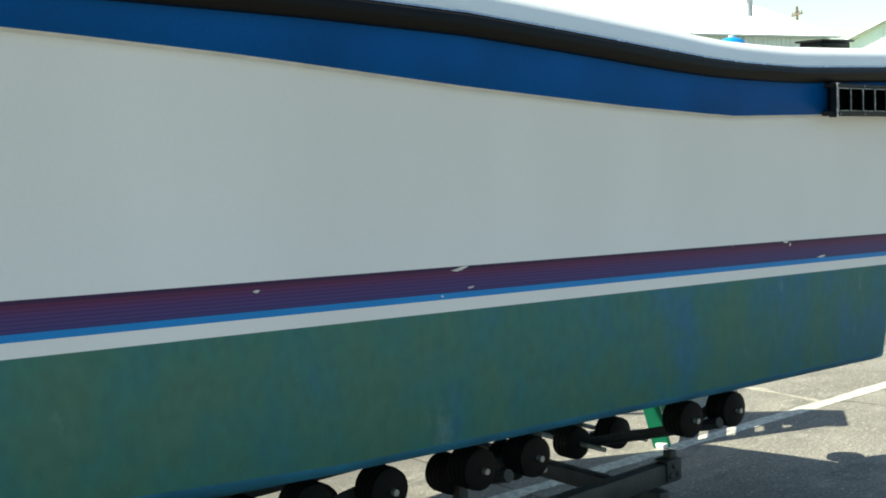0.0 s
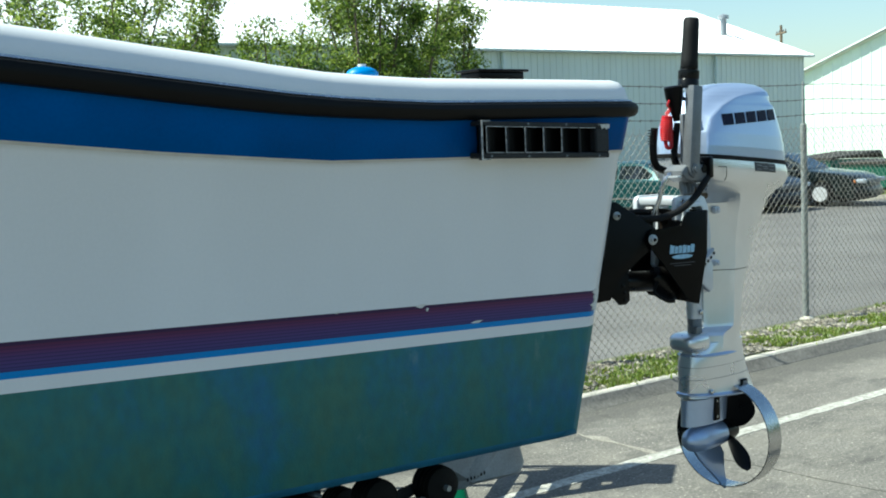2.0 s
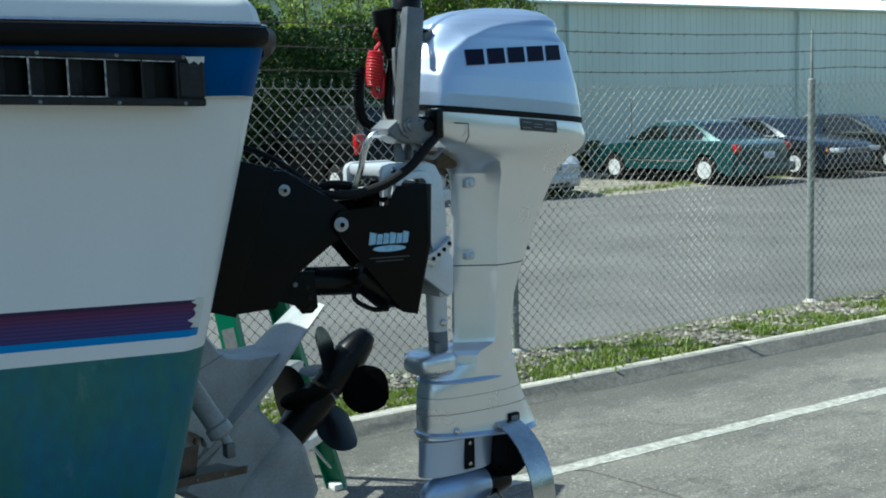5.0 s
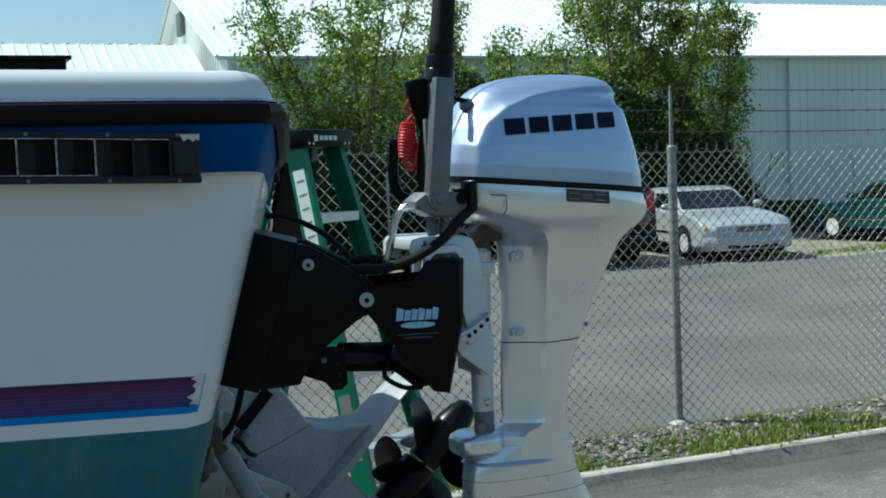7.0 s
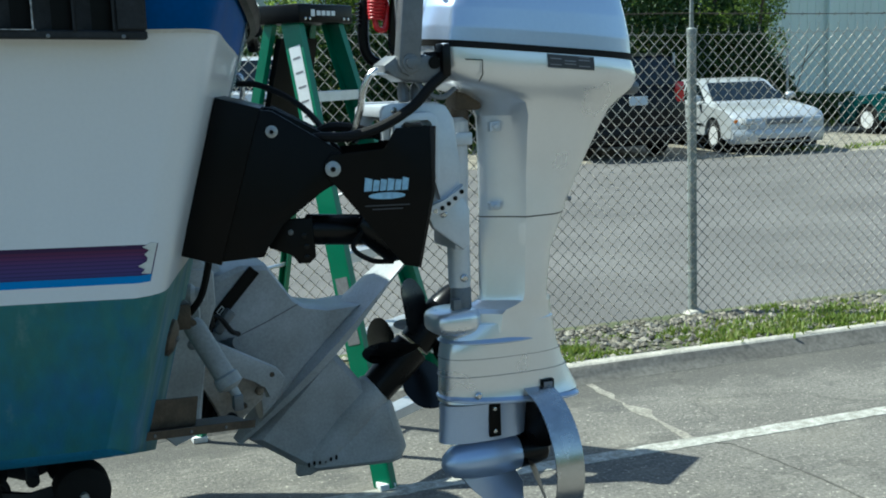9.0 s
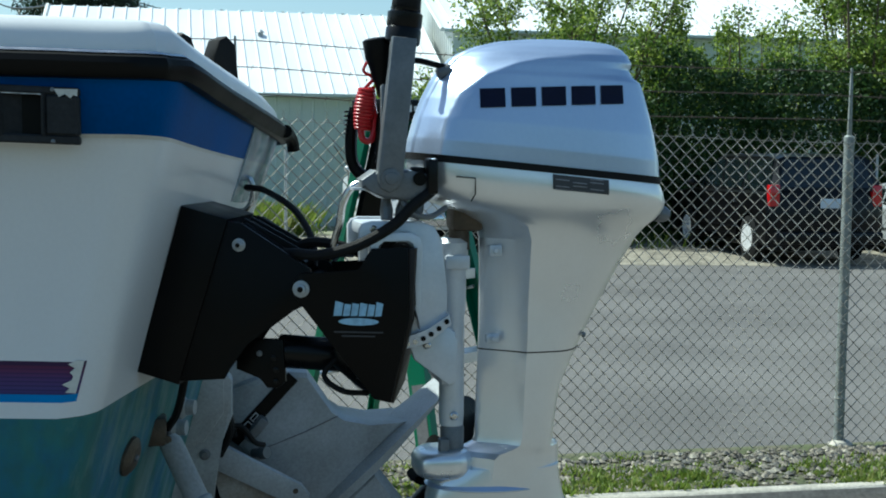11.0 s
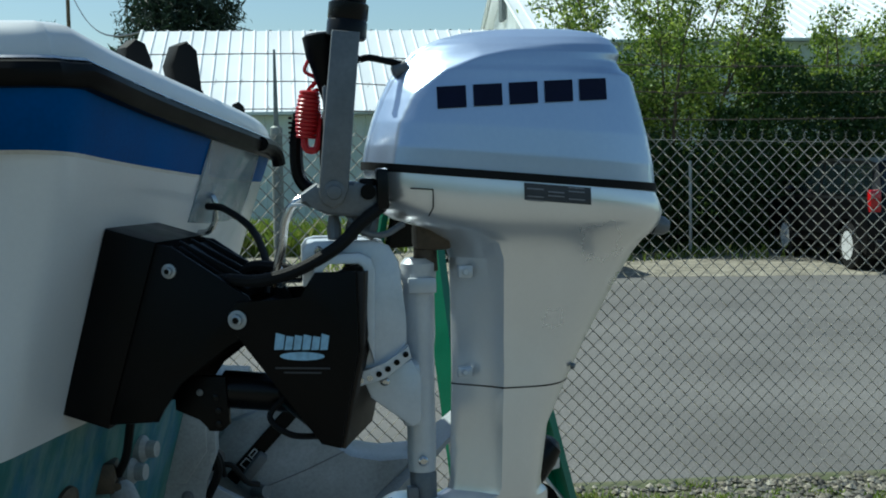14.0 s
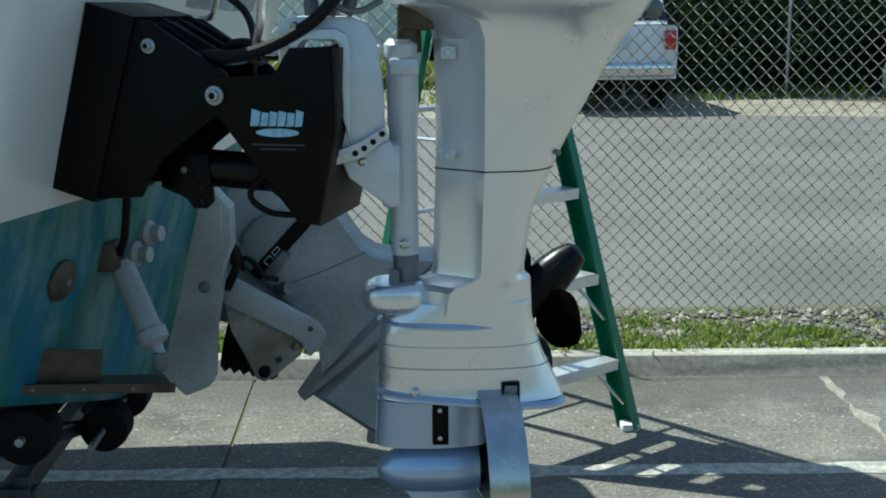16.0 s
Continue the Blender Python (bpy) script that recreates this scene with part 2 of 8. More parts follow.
def antifouling():
    """Green bottom paint worn through in cloudy patches to blue and to brown."""
    m = mat("antifouling_paint", (0.03, 0.12, 0.11), 0.6, bump=0.1, bscale=160)
    n, l, b = shade_nodes(m)
    tc = n.new("ShaderNodeTexCoord")
    mp = n.new("ShaderNodeMapping")
    mp.inputs["Scale"].default_value = (0.9, 1.0, 0.6)
    l.new(tc.outputs["Object"], mp.inputs[0])
    no = n.new("ShaderNodeTexNoise")
    no.inputs["Scale"].default_value, no.inputs["Detail"].default_value, no.inputs["Roughness"].default_value = 4.2, 10, 0.68
    l.new(mp.outputs[0], no.inputs[0])
    ramp = n.new("ShaderNodeValToRGB")
    e = ramp.color_ramp.elements
    e[0].position, e[0].color = 0.33, (0.009, 0.115, 0.22, 1)
    e[1].position, e[1].color = 0.78, (0.045, 0.13, 0.09, 1)
    for p, c in ((0.42, (0.012, 0.125, 0.175, 1)), (0.49, (0.018, 0.13, 0.13, 1)), (0.6, (0.032, 0.135, 0.105, 1))):
        k = e.new(p)
        k.color = c
    # bluer towards the stern: worn paint, plus a cool light cast in the colour
    xyz = n.new("ShaderNodeSeparateXYZ")
    l.new(tc.outputs["Object"], xyz.inputs[0])
    stern_tint = n.new("ShaderNodeMapRange")
    stern_tint.inputs[1].default_value, stern_tint.inputs[2].default_value = -2.6, -0.3
    stern_tint.inputs[3].default_value, stern_tint.inputs[4].default_value = 0.07, -0.03
    l.new(xyz.outputs[0], stern_tint.inputs[0])
    total = n.new("ShaderNodeMath")
    l.new(no.outputs[0], total.inputs[0])
    l.new(stern_tint.outputs[0], total.inputs[1])
    l.new(total.outputs[0], ramp.inputs[0])
    sp = n.new("ShaderNodeTexNoise")
    sp.inputs["Scale"].default_value, sp.inputs["Detail"].default_value = 38.0, 5
    l.new(mp.outputs[0], sp.inputs[0])
    mix = n.new("ShaderNodeMix")
    mix.data_type, mix.blend_type = "RGBA", "OVERLAY"
    mix.inputs[0].default_value = 0.28
    l.new(ramp.outputs[0], mix.inputs[6])
    l.new(sp.outputs[0], mix.inputs[7])
    # chalky streaks, most on the transom
    st = n.new("ShaderNodeTexNoise")
    st.inputs["Scale"].default_value, st.inputs["Detail"].default_value, st.inputs["Roughness"].default_value = 6.0, 8, 0.7
    m2 = n.new("ShaderNodeMapping")
    m2.inputs["Scale"].default_value = (1.0, 1.6, 0.55)
    l.new(tc.outputs["Object"], m2.inputs[0])
    l.new(m2.outputs[0], st.inputs[0])
    edge = n.new("ShaderNodeMapRange")
    edge.inputs[1].default_value, edge.inputs[2].default_value = -0.06, 0.08
    edge.inputs[3].default_value, edge.inputs[4].default_value = -0.1, 0.06
    l.new(xyz.outputs[0], edge.inputs[0])
    su = n.new("ShaderNodeMath")
    l.new(st.outputs[0], su.inputs[0])
    l.new(edge.outputs[0], su.inputs[1])
    ck = n.new("ShaderNodeMapRange")
    ck.inputs[1].default_value, ck.inputs[2].default_value = 0.5, 0.72
    ck.inputs[3].default_value, ck.inputs[4].default_value = 0.0, 0.75
    l.new(su.outputs[0], ck.inputs[0])
    chalk = n.new("ShaderNodeMix")
    chalk.data_type = "RGBA"
    l.new(ck.outputs[0], chalk.inputs[0])
    l.new(mix.outputs[2], chalk.inputs[6])
    chalk.inputs[7].default_value = (0.2, 0.29, 0.27, 1)
    l.new(chalk.outputs[2], b.inputs["Base Color"])
    return m


M_GREEN = antifouling()
M_BOTTOM = mat("blue_bottom_paint", (0.012, 0.16, 0.3), 0.6, 0, 0.4, 5, 0.15, bump=0.1)


def yard_surface():
    """Old sun-bleached asphalt: sandy stains, dark oil, worn pale stone chips and hairline cracks."""
    m = mat("yard_asphalt", (0.2, 0.188, 0.166), 0.92, 0, 0.25, 1.2, 0.45, 60, bump=0.7, bscale=90, rvar=0.05, spec=0.1)
    n, l, b = shade_nodes(m)
    last = b.inputs["Base Color"].links[0].from_socket
    tc = n.new("ShaderNodeTexCoord")

    def layer(last, kind, scale, lo, hi, amount, colour, stretch=(1, 1, 1), rough=0.7):
        mp = n.new("ShaderNodeMapping")
        mp.inputs["Scale"].default_value = stretch
        l.new(tc.outputs["Object"], mp.inputs[0])
        if kind == "noise":
            tx = n.new("ShaderNodeTexNoise")
            tx.inputs["Detail"].default_value, tx.inputs["Roughness"].default_value = 9, rough
            out = tx.outputs[0]
        else:
            tx = n.new("ShaderNodeTexVoronoi")
            tx.feature = "DISTANCE_TO_EDGE" if kind == "crack" else "F1"
            out = tx.outputs["Distance"]
        tx.inputs["Scale"].default_value = scale
        src = mp.outputs[0]
        if kind == "crack":
            wob = n.new("ShaderNodeTexNoise")
            wob.inputs["Scale"].default_value, wob.inputs["Detail"].default_value = 3.0, 6
            l.new(mp.outputs[0], wob.inputs[0])
            ad = n.new("ShaderNodeMix")
            ad.data_type, ad.blend_type = "RGBA", "ADD"
            ad.inputs[0].default_value = 0.5
            l.new(mp.outputs[0], ad.inputs[6])
            l.new(wob.outputs[1], ad.inputs[7])
            src = ad.outputs[2]
        l.new(src, tx.inputs[0])
        rg = n.new("ShaderNodeMapRange")
        rg.inputs[1].default_value, rg.inputs[2].default_value = lo, hi
        rg.inputs[3].default_value, rg.inputs[4].default_value = 0.0, amount
        l.new(out, rg.inputs[0])
        mix = n.new("ShaderNodeMix")
        mix.data_type = "RGBA"
        l.new(rg.outputs[0], mix.inputs[0])
        l.new(last, mix.inputs[6])
        mix.inputs[7].default_value = (*colour, 1)
        return mix.outputs[2]

    last = layer(last, "noise", 1.5, 0.5, 0.7, 0.4, (0.31, 0.287, 0.235))
    last = layer(last, "noise", 2.3, 0.48, 0.34, 0.7, (0.095, 0.092, 0.086), (0.7, 1.4, 1))
    last = layer(last, "noise", 9.0, 0.54, 0.68, 0.4, (0.35, 0.33, 0.28), (0.6, 1.3, 1))
    last = layer(last, "noise", 170.0, 0.5, 0.36, 0.5, (0.09, 0.086, 0.08), rough=0.5)
    last = layer(last, "noise", 48.0, 0.61, 0.66, 0.75, (0.56, 0.52, 0.43), rough=0.6)
    last = layer(last, "noise", 0.5, 0.56, 0.66, 0.35, (0.36, 0.325, 0.25), (0.35, 1.6, 1))
    # darker band along the kerb, uneven in width
    pos = n.new("ShaderNodeSeparateXYZ")
    l.new(tc.outputs["Object"], pos.inputs[0])
    run = n.new("ShaderNodeMath")
    run.operation = "MULTIPLY_ADD"
    run.inputs[1].default_value = 0.04
    l.new(pos.outputs[0], run.inputs[0])
    l.new(pos.outputs[1], run.inputs[2])
    wav = n.new("ShaderNodeTexNoise")
    wav.inputs["Scale"].default_value, wav.inputs["Detail"].default_value, wav.inputs["Roughness"].default_value = 3.5, 8, 0.7
    l.new(tc.outputs["Object"], wav.inputs[0])
    reach = n.new("ShaderNodeMath")
    reach.operation = "MULTIPLY_ADD"
    reach.inputs[1].default_value = 0.9
    l.new(wav.outputs[0], reach.inputs[0])
    l.new(run.outputs[0], reach.inputs[2])
    kerb_band = n.new("ShaderNodeMapRange")
    kerb_band.inputs[1].default_value, kerb_band.inputs[2].default_value = 3.16, 3.4
    kerb_band.inputs[3].default_value, kerb_band.inputs[4].default_value = 0.0, 0.62
    l.new(reach.outputs[0], kerb_band.inputs[0])
    dark_fill = n.new("ShaderNodeMix")
    dark_fill.data_type = "RGBA"
    l.new(kerb_band.outputs[0], dark_fill.inputs[0])
    l.new(last, dark_fill.inputs[6])
    dark_fill.inputs[7].default_value = (0.085, 0.082, 0.075, 1)
    last = dark_fill.outputs[2]
    last = layer(last, "crack", 0.3, 0.006, 0.002, 0.22, (0.05, 0.048, 0.042))
    l.new(last, b.inputs["Base Color"])
    return m


M_YARD = yard_surface()


def worn_line():
    """White road paint worn down to the asphalt in specks."""
    m = mat("worn_white_paint", (0.6, 0.58, 0.52), 0.8, 0, 0.2, 6, 0.2, bump=0.3)
    n, l, b = shade_nodes(m)
    old = b.inputs["Base Color"].links[0].from_socket
    tc = n.new("ShaderNodeTexCoord")
    no = n.new("ShaderNodeTexNoise")
    no.inputs["Scale"].default_value, no.inputs["Detail"].default_value, no.inputs["Roughness"].default_value = 22.0, 9, 0.8
    l.new(tc.outputs["Object"], no.inputs[0])
    rg = n.new("ShaderNodeMapRange")
    rg.inputs[1].default_value, rg.inputs[2].default_value = 0.38, 0.58
    l.new(no.outputs[0], rg.inputs[0])
    mix = n.new("ShaderNodeMix")
    mix.data_type = "RGBA"
    l.new(rg.outputs[0], mix.inputs[0])
    l.new(old, mix.inputs[6])
    mix.inputs[7].default_value = (0.26, 0.25, 0.21, 1)
    l.new(mix.outputs[2], b.inputs["Base Color"])
    return m


M_LINE = worn_line()


def per_piece(name, cols, rough=0.8):
    """Each loose piece of a joined mesh takes a colour of its own."""
    m = bpy.data.materials.new(name)
    m.use_nodes = True
    n, l, b = shade_nodes(m)
    g = n.new("ShaderNodeNewGeometry")
    ramp = n.new("ShaderNodeValToRGB")
    e = ramp.color_ramp.elements
    e[0].position, e[0].color = 0.0, (*cols[0], 1)
    e[1].position, e[1].color = 1.0, (*cols[-1], 1)
    for i, c in enumerate(cols[1:-1]):
        k = e.new((i + 1) / (len(cols) - 1))
        k.color = (*c, 1)
    l.new(g.outputs["Random Per Island"], ramp.inputs[0])
    l.new(ramp.outputs[0], b.inputs["Base Color"])
    b.inputs["Roughness"].default_value = rough
    return m


def leaf_mat(name, cols):
    m = per_piece(name, cols, 0.5)
    n, l, b = shade_nodes(m)
    tr = n.new("ShaderNodeBsdfTranslucent")
    mixs = n.new("ShaderNodeMixShader")
    mixs.inputs[0].default_value = 0.42
    src = b.inputs["Base Color"].links[0].from_socket
    l.new(src, tr.inputs[0])
    l.new(b.outputs[0], mixs.inputs[1])
    l.new(tr.outputs[0], mixs.inputs[2])
    l.new(mixs.outputs[0], n["Material Output"].inputs[0])
    return m


M_LEAF = leaf_mat("fresh_leaves", [(0.03, 0.07, 0.01), (0.1, 0.17, 0.024), (0.23, 0.33, 0.045), (0.48, 0.57, 0.1)])
M_LEAFD = leaf_mat("dark_leaves", [(0.02, 0.05, 0.012), (0.04, 0.09, 0.02), (0.07, 0.13, 0.03)])
M_NEEDLE = leaf_mat("conifer_needles", [(0.008, 0.02, 0.012), (0.015, 0.035, 0.018), (0.03, 0.055, 0.025)])
M_GRASS = leaf_mat("grass", [(0.1, 0.16, 0.02), (0.19, 0.27, 0.035), (0.27, 0.34, 0.06), (0.33, 0.32, 0.11)])
M_PEBBLE = per_piece("pebbles", [(0.07, 0.062, 0.05), (0.2, 0.175, 0.13), (0.12, 0.118, 0.105), (0.27, 0.235, 0.175), (0.42, 0.38, 0.3)])
M_BARK = mat("bark", (0.16, 0.12, 0.085), 0.9, 0, 0.4, 20, 0.2, bump=0.5)


# ---- builders ----
def finish(bm, sharp=0.6):
    bmesh.ops.recalc_face_normals(bm, faces=bm.faces)
    for f in bm.faces:
        f.smooth = True
    for e in bm.edges:
        if len(e.link_faces) == 2 and e.calc_face_angle(0) > sharp:
            e.smooth = False


def part(name, bm, material, parent=None, label="", sharp=0.6):
    """Links a bmesh as one mesh object, under a thing or under a part of one."""
    finish(bm, sharp)
    me = bpy.data.meshes.new(name)
    bm.to_mesh(me)
    bm.free()
    for m in material if isinstance(material, (list, tuple)) else [material]:
        me.materials.append(m)
    ob = new(name, me)
    if parent:
        ob.parent = parent
        if parent.type == "EMPTY":
            ob.matrix_parent_inverse = parent.matrix_basis.inverted()
    return tagged(ob, label)


def thing(name, at, label, category, group=""):
    ob = new(name)
    ob.empty_display_size = 0.1
    ob.matrix_basis = Matrix.Translation(at)
    return tagged(ob, label, category, group)


def B():
    return bmesh.new()


def box(bm, a, b, bevel=0.0, seg=2, m=None):
    r = bmesh.ops.create_cube(bm, size=1)
    vs = r["verts"]
    for v in vs:
        v.co = Vector([a[i] + (v.co[i] + 0.5) * (b[i] - a[i]) for i in range(3)])
    if bevel:
        es = list({e for v in vs for e in v.link_edges})
        vs = bmesh.ops.bevel(bm, geom=es, offset=bevel, segments=seg, affect="EDGES", profile=0.5)["verts"]
    if m:
        bmesh.ops.transform(bm, matrix=m, verts=list(vs))
    return vs


def loft(bm, rings, cap=True):
    """Skins closed rings of points, in order."""
    vr = [[bm.verts.new(p) for p in r] for r in rings]
    k = len(vr[0])
    for a, b in zip(vr, vr[1:]):
        for i in range(k):
            bm.faces.new((a[i], a[(i + 1) % k], b[(i + 1) % k], b[i]))
    if cap:
        bm.faces.new(vr[0][::-1])
        bm.faces.new(vr[-1])
    return vr


def frame_of(d):
    d = Vector(d).normalized()
    a = Vector((0, 0, 1)) if abs(d.z) < 0.9 else Vector((1, 0, 0))
    u = d.cross(a).normalized()
    return u, d.cross(u).normalized()


def cyl(bm, p, q, r, r2=None, seg=18, cap=True):
    p, q = Vector(p), Vector(q)
    u, w = frame_of(q - p)
    ang = [2 * math.pi * i / seg for i in range(seg)]
    loft(bm, [[c + (u * math.cos(a) + w * math.sin(a)) * rr for a in ang] for c, rr in ((p, r), (q, r if r2 is None else r2))], cap)


def turned(bm, p, d, prof, seg=20):
    """A turned shape on the axis d from p: prof holds (distance along, radius)."""
    p, d = Vector(p), Vector(d).normalized()
    u, w = frame_of(d)
    loft(bm, [[p + d * s + (u * math.cos(2 * math.pi * i / seg) + w * math.sin(2 * math.pi * i / seg)) * max(r, 0.0004) for i in range(seg)] for s, r in prof])


def tube(bm, pts, r, seg=8):
    pts = [Vector(p) for p in pts]
    u = None
    rings = []
    for i, p in enumerate(pts):
        d = (pts[min(i + 1, len(pts) - 1)] - pts[max(i - 1, 0)]).normalized()
        if u is None:
            u = frame_of(d)[0]
        u = (u - d * u.dot(d)).normalized()
        w = d.cross(u)
        rings.append([p + (u * math.cos(2 * math.pi * k / seg) + w * math.sin(2 * math.pi * k / seg)) * r for k in range(seg)])
    loft(bm, rings)


def curve_pts(ctrl, n=24):
    """A smooth line through the control points."""
    c = [Vector(p) for p in ctrl]
    c = [c[0] * 2 - c[1]] + c + [c[-1] * 2 - c[-2]]
    out = []
    segs = len(c) - 3
    for k in range(segs):
        m = max(2, n // segs)
        for i in range(m):
            t = i / m
            a, b, d, e = c[k:k + 4]
            out.append(0.5 * ((2 * b) + (d - a) * t + (2 * a - 5 * b + 4 * d - e) * t * t + (3 * b - a - 3 * d + e) * t ** 3))
    out.append(c[-2])
    return out


def prism(bm, outline, y0, y1, bevel=0.0, m=None):
    """A plate: an outline in x and z, from y0 to y1."""
    a = [bm.verts.new((x, y0, z)) for x, z in outline]
    b = [bm.verts.new((x, y1, z)) for x, z in outline]
    k = len(a)
    fs = [bm.faces.new(a), bm.faces.new(b[::-1])]
    for i in range(k):
        fs.append(bm.faces.new((a[i], b[i], b[(i + 1) % k], a[(i + 1) % k])))
    vs = a + b
    if bevel:
        es = [e for e in {e for f in fs[:2] for e in f.edges}]
        r = bmesh.ops.bevel(bm, geom=es, offset=bevel, segments=2, affect="EDGES", profile=0.5)
        vs = list({v for f in r["faces"] for v in f.verts} | {v for v in vs if v.is_valid})
    if m:
        bmesh.ops.transform(bm, matrix=m, verts=list(vs))
    return vs


def lerp_table(tab, x):
    """Reads a table of (x, value) rows in rising x."""
    if x <= tab[0][0]:
        return tab[0][1]
    for (a, va), (b, vb) in zip(tab, tab[1:]):
        if x <= b:
            return va + (vb - va) * (x - a) / (b - a)
    return tab[-1][1]


def sph(bm, c, r, seg=12, squash=(1, 1, 1)):
    v = bmesh.ops.create_uvsphere(bm, u_segments=seg, v_segments=max(6, seg // 2), radius=1)["verts"]
    for p in v:
        p.co = Vector(c) + Vector([p.co[i] * r * squash[i] for i in range(3)])


def scattered(name, verts, faces, material, parent=None, label="", category="", kind="stuff", smooth=False):
    me = bpy.data.meshes.new(name)
    me.from_pydata(verts, [], faces)
    me.materials.append(material)
    if smooth:
        me.polygons.foreach_set("use_smooth", [True] * len(faces))
    ob = new(name, me)
    if parent:
        ob.parent = parent
        if parent.type == "EMPTY":
            ob.matrix_parent_inverse = parent.matrix_basis.inverted()
    return tagged(ob, label, category, "", kind)


# ---- ground ----
# the kerb, the parking line and the fence run a little askew to the boat
SLANT = Matrix.Translation((3.5, 3.165, 0)) @ Matrix.Rotation(math.atan(-0.04), 4, "Z") @ Matrix.Translation((-3.5, -3.165, 0))


def slab(name, a, b, material, label="", bev=0.0):
    bm = B()
    box(bm, a, b, bev)
    return tagged(part(name, bm, material, None, label), "", "", "", "structure")


slab("ground", (-900, -900, -0.6), (900, 900, -0.05), M_FIELD, "rough open ground to the horizon")
slab("pavement_1", (-60, -60, -0.3), (0.104, 3.24, 0.0), M_YARD, "old bleached asphalt of the yard")
slab("pavement_2", (0.118, -60, -0.3), (90, 3.24, 0.0), M_YARD, "old bleached asphalt of the yard")
slab("trim_joint", (0.104, -60, -0.3), (0.118, 3.24, -0.007), M_SOIL, "dirt-filled joint in the asphalt")
slab("road", (-60, 3.6, -0.3), (120, 16.6, 0.0), M_ASPH, "grey asphalt lot beyond the fence")
slab("ground_strip", (-60, 3.19, -0.3), (120, 4.04, 0.07), M_SOIL, "weedy strip behind the kerb").matrix_basis = SLANT
GRAVEL_EDGE = [(-60, 16.2), (5, 16.0), (6.5, 15.7), (8.7, 15.2), (10.5, 14.5), (12.2, 13.95), (14.5, 13.7), (16.6, 13.9), (23, 13.3), (120, 11.0)]


def gravel_shoulder():
    """Gravel with a ragged edge on the asphalt."""
    bm = B()
    rings = []
    xs = [-60, -20] + [-5 + 0.25 * i for i in range(160)] + [60, 120]
    for x in xs:
        y = lerp_table(GRAVEL_EDGE, x) + 0.22 * noise.noise((x * 0.6, 0, 0)) + 0.1 * noise.noise((x * 2.3, 5, 0))
        rings.append([(x, y, -0.2), (x, y, 0.003), (x, y + 0.5, 0.012), (x, 22.5, 0.012), (x, 22.5, -0.2)])
    loft(bm, rings)
    return tagged(part("ground_gravel", bm, M_GRAVEL, None, "pale gravel shoulder where cars are parked"), "", "", "", "structure")


gravel_shoulder()


def kerb():
    bm = B()
    rings = []
    for i in range(160):
        x = -20 + i * 0.5
        j = 0.004 * noise.noise((x * 0.3, 0, 0))
        rings.append([(x, 3.03 + j, -0.1), (x, 3.045 + j, 0.0), (x, 3.085 + j, 0.03), (x, 3.125 + j, 0.074), (x, 3.14 + j, 0.084), (x, 3.165 + j, 0.088), (x, 3.195 + j * 2, 0.086), (x, 3.205 + j * 2, 0.07), (x, 3.205, -0.1)])
    loft(bm, rings)
    # the sloped face towards the yard takes the darker concrete
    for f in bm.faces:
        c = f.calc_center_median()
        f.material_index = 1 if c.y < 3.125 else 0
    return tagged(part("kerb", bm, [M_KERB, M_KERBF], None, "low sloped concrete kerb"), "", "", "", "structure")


kerb().matrix_basis = SLANT


def yard_crack():
    """Crack that runs out from the kerb: silted with pale sand first, open and dark further on."""
    bm = B()
    rings = []
    for i in range(240):
        y = 3.05 - 0.0225 * i
        x = lerp_table([(-3.0, 3.0), (1.2, 2.83), (1.87, 2.78), (1.99, 2.64), (2.7, 2.68), (3.1, 2.72)], y) + 0.03 * noise.noise((y * 1.5, 0, 0)) + 0.012 * noise.noise((y * 14, 3, 0))
        w = max(0.0015, 0.0035 + 0.003 * noise.noise((y * 9, 8, 0)) + (0.012 + 0.03 * noise.noise((y * 5, 2, 0)) if y > 1.98 else 0))
        rings.append([(x - w, y, -0.002), (x - w, y, 0.0025), (x + w * (1.4 + noise.noise((y * 7, 6, 1))), y, 0.0025), (x + w, y, -0.002)])
    loft(bm, rings)
    for f in bm.faces:
        f.material_index = 1 if f.calc_center_median().y > 1.98 else 0
    return tagged(part("trim_crack", bm, [M_CRACK, M_SAND], None, "ragged crack in the asphalt, partly silted with sand"), "", "", "", "structure")


yard_crack()


def painted_line():
    bm = B()
    rng = random.Random(3)
    rings = []
    for i in range(700):
        x = -14 + i * 0.09
        a, b = 1.89 + rng.uniform(-0.008, 0.008), 1.99 + rng.uniform(-0.008, 0.008)
        rings.append([(x, a, 0.0), (x, a, 0.003), (x, b, 0.003), (x, b, 0.0)])
    loft(bm, rings)
    return tagged(part("trim_line", bm, M_LINE, None, "worn white parking line"), "", "", "", "structure")


painted_line().matrix_basis = SLANT


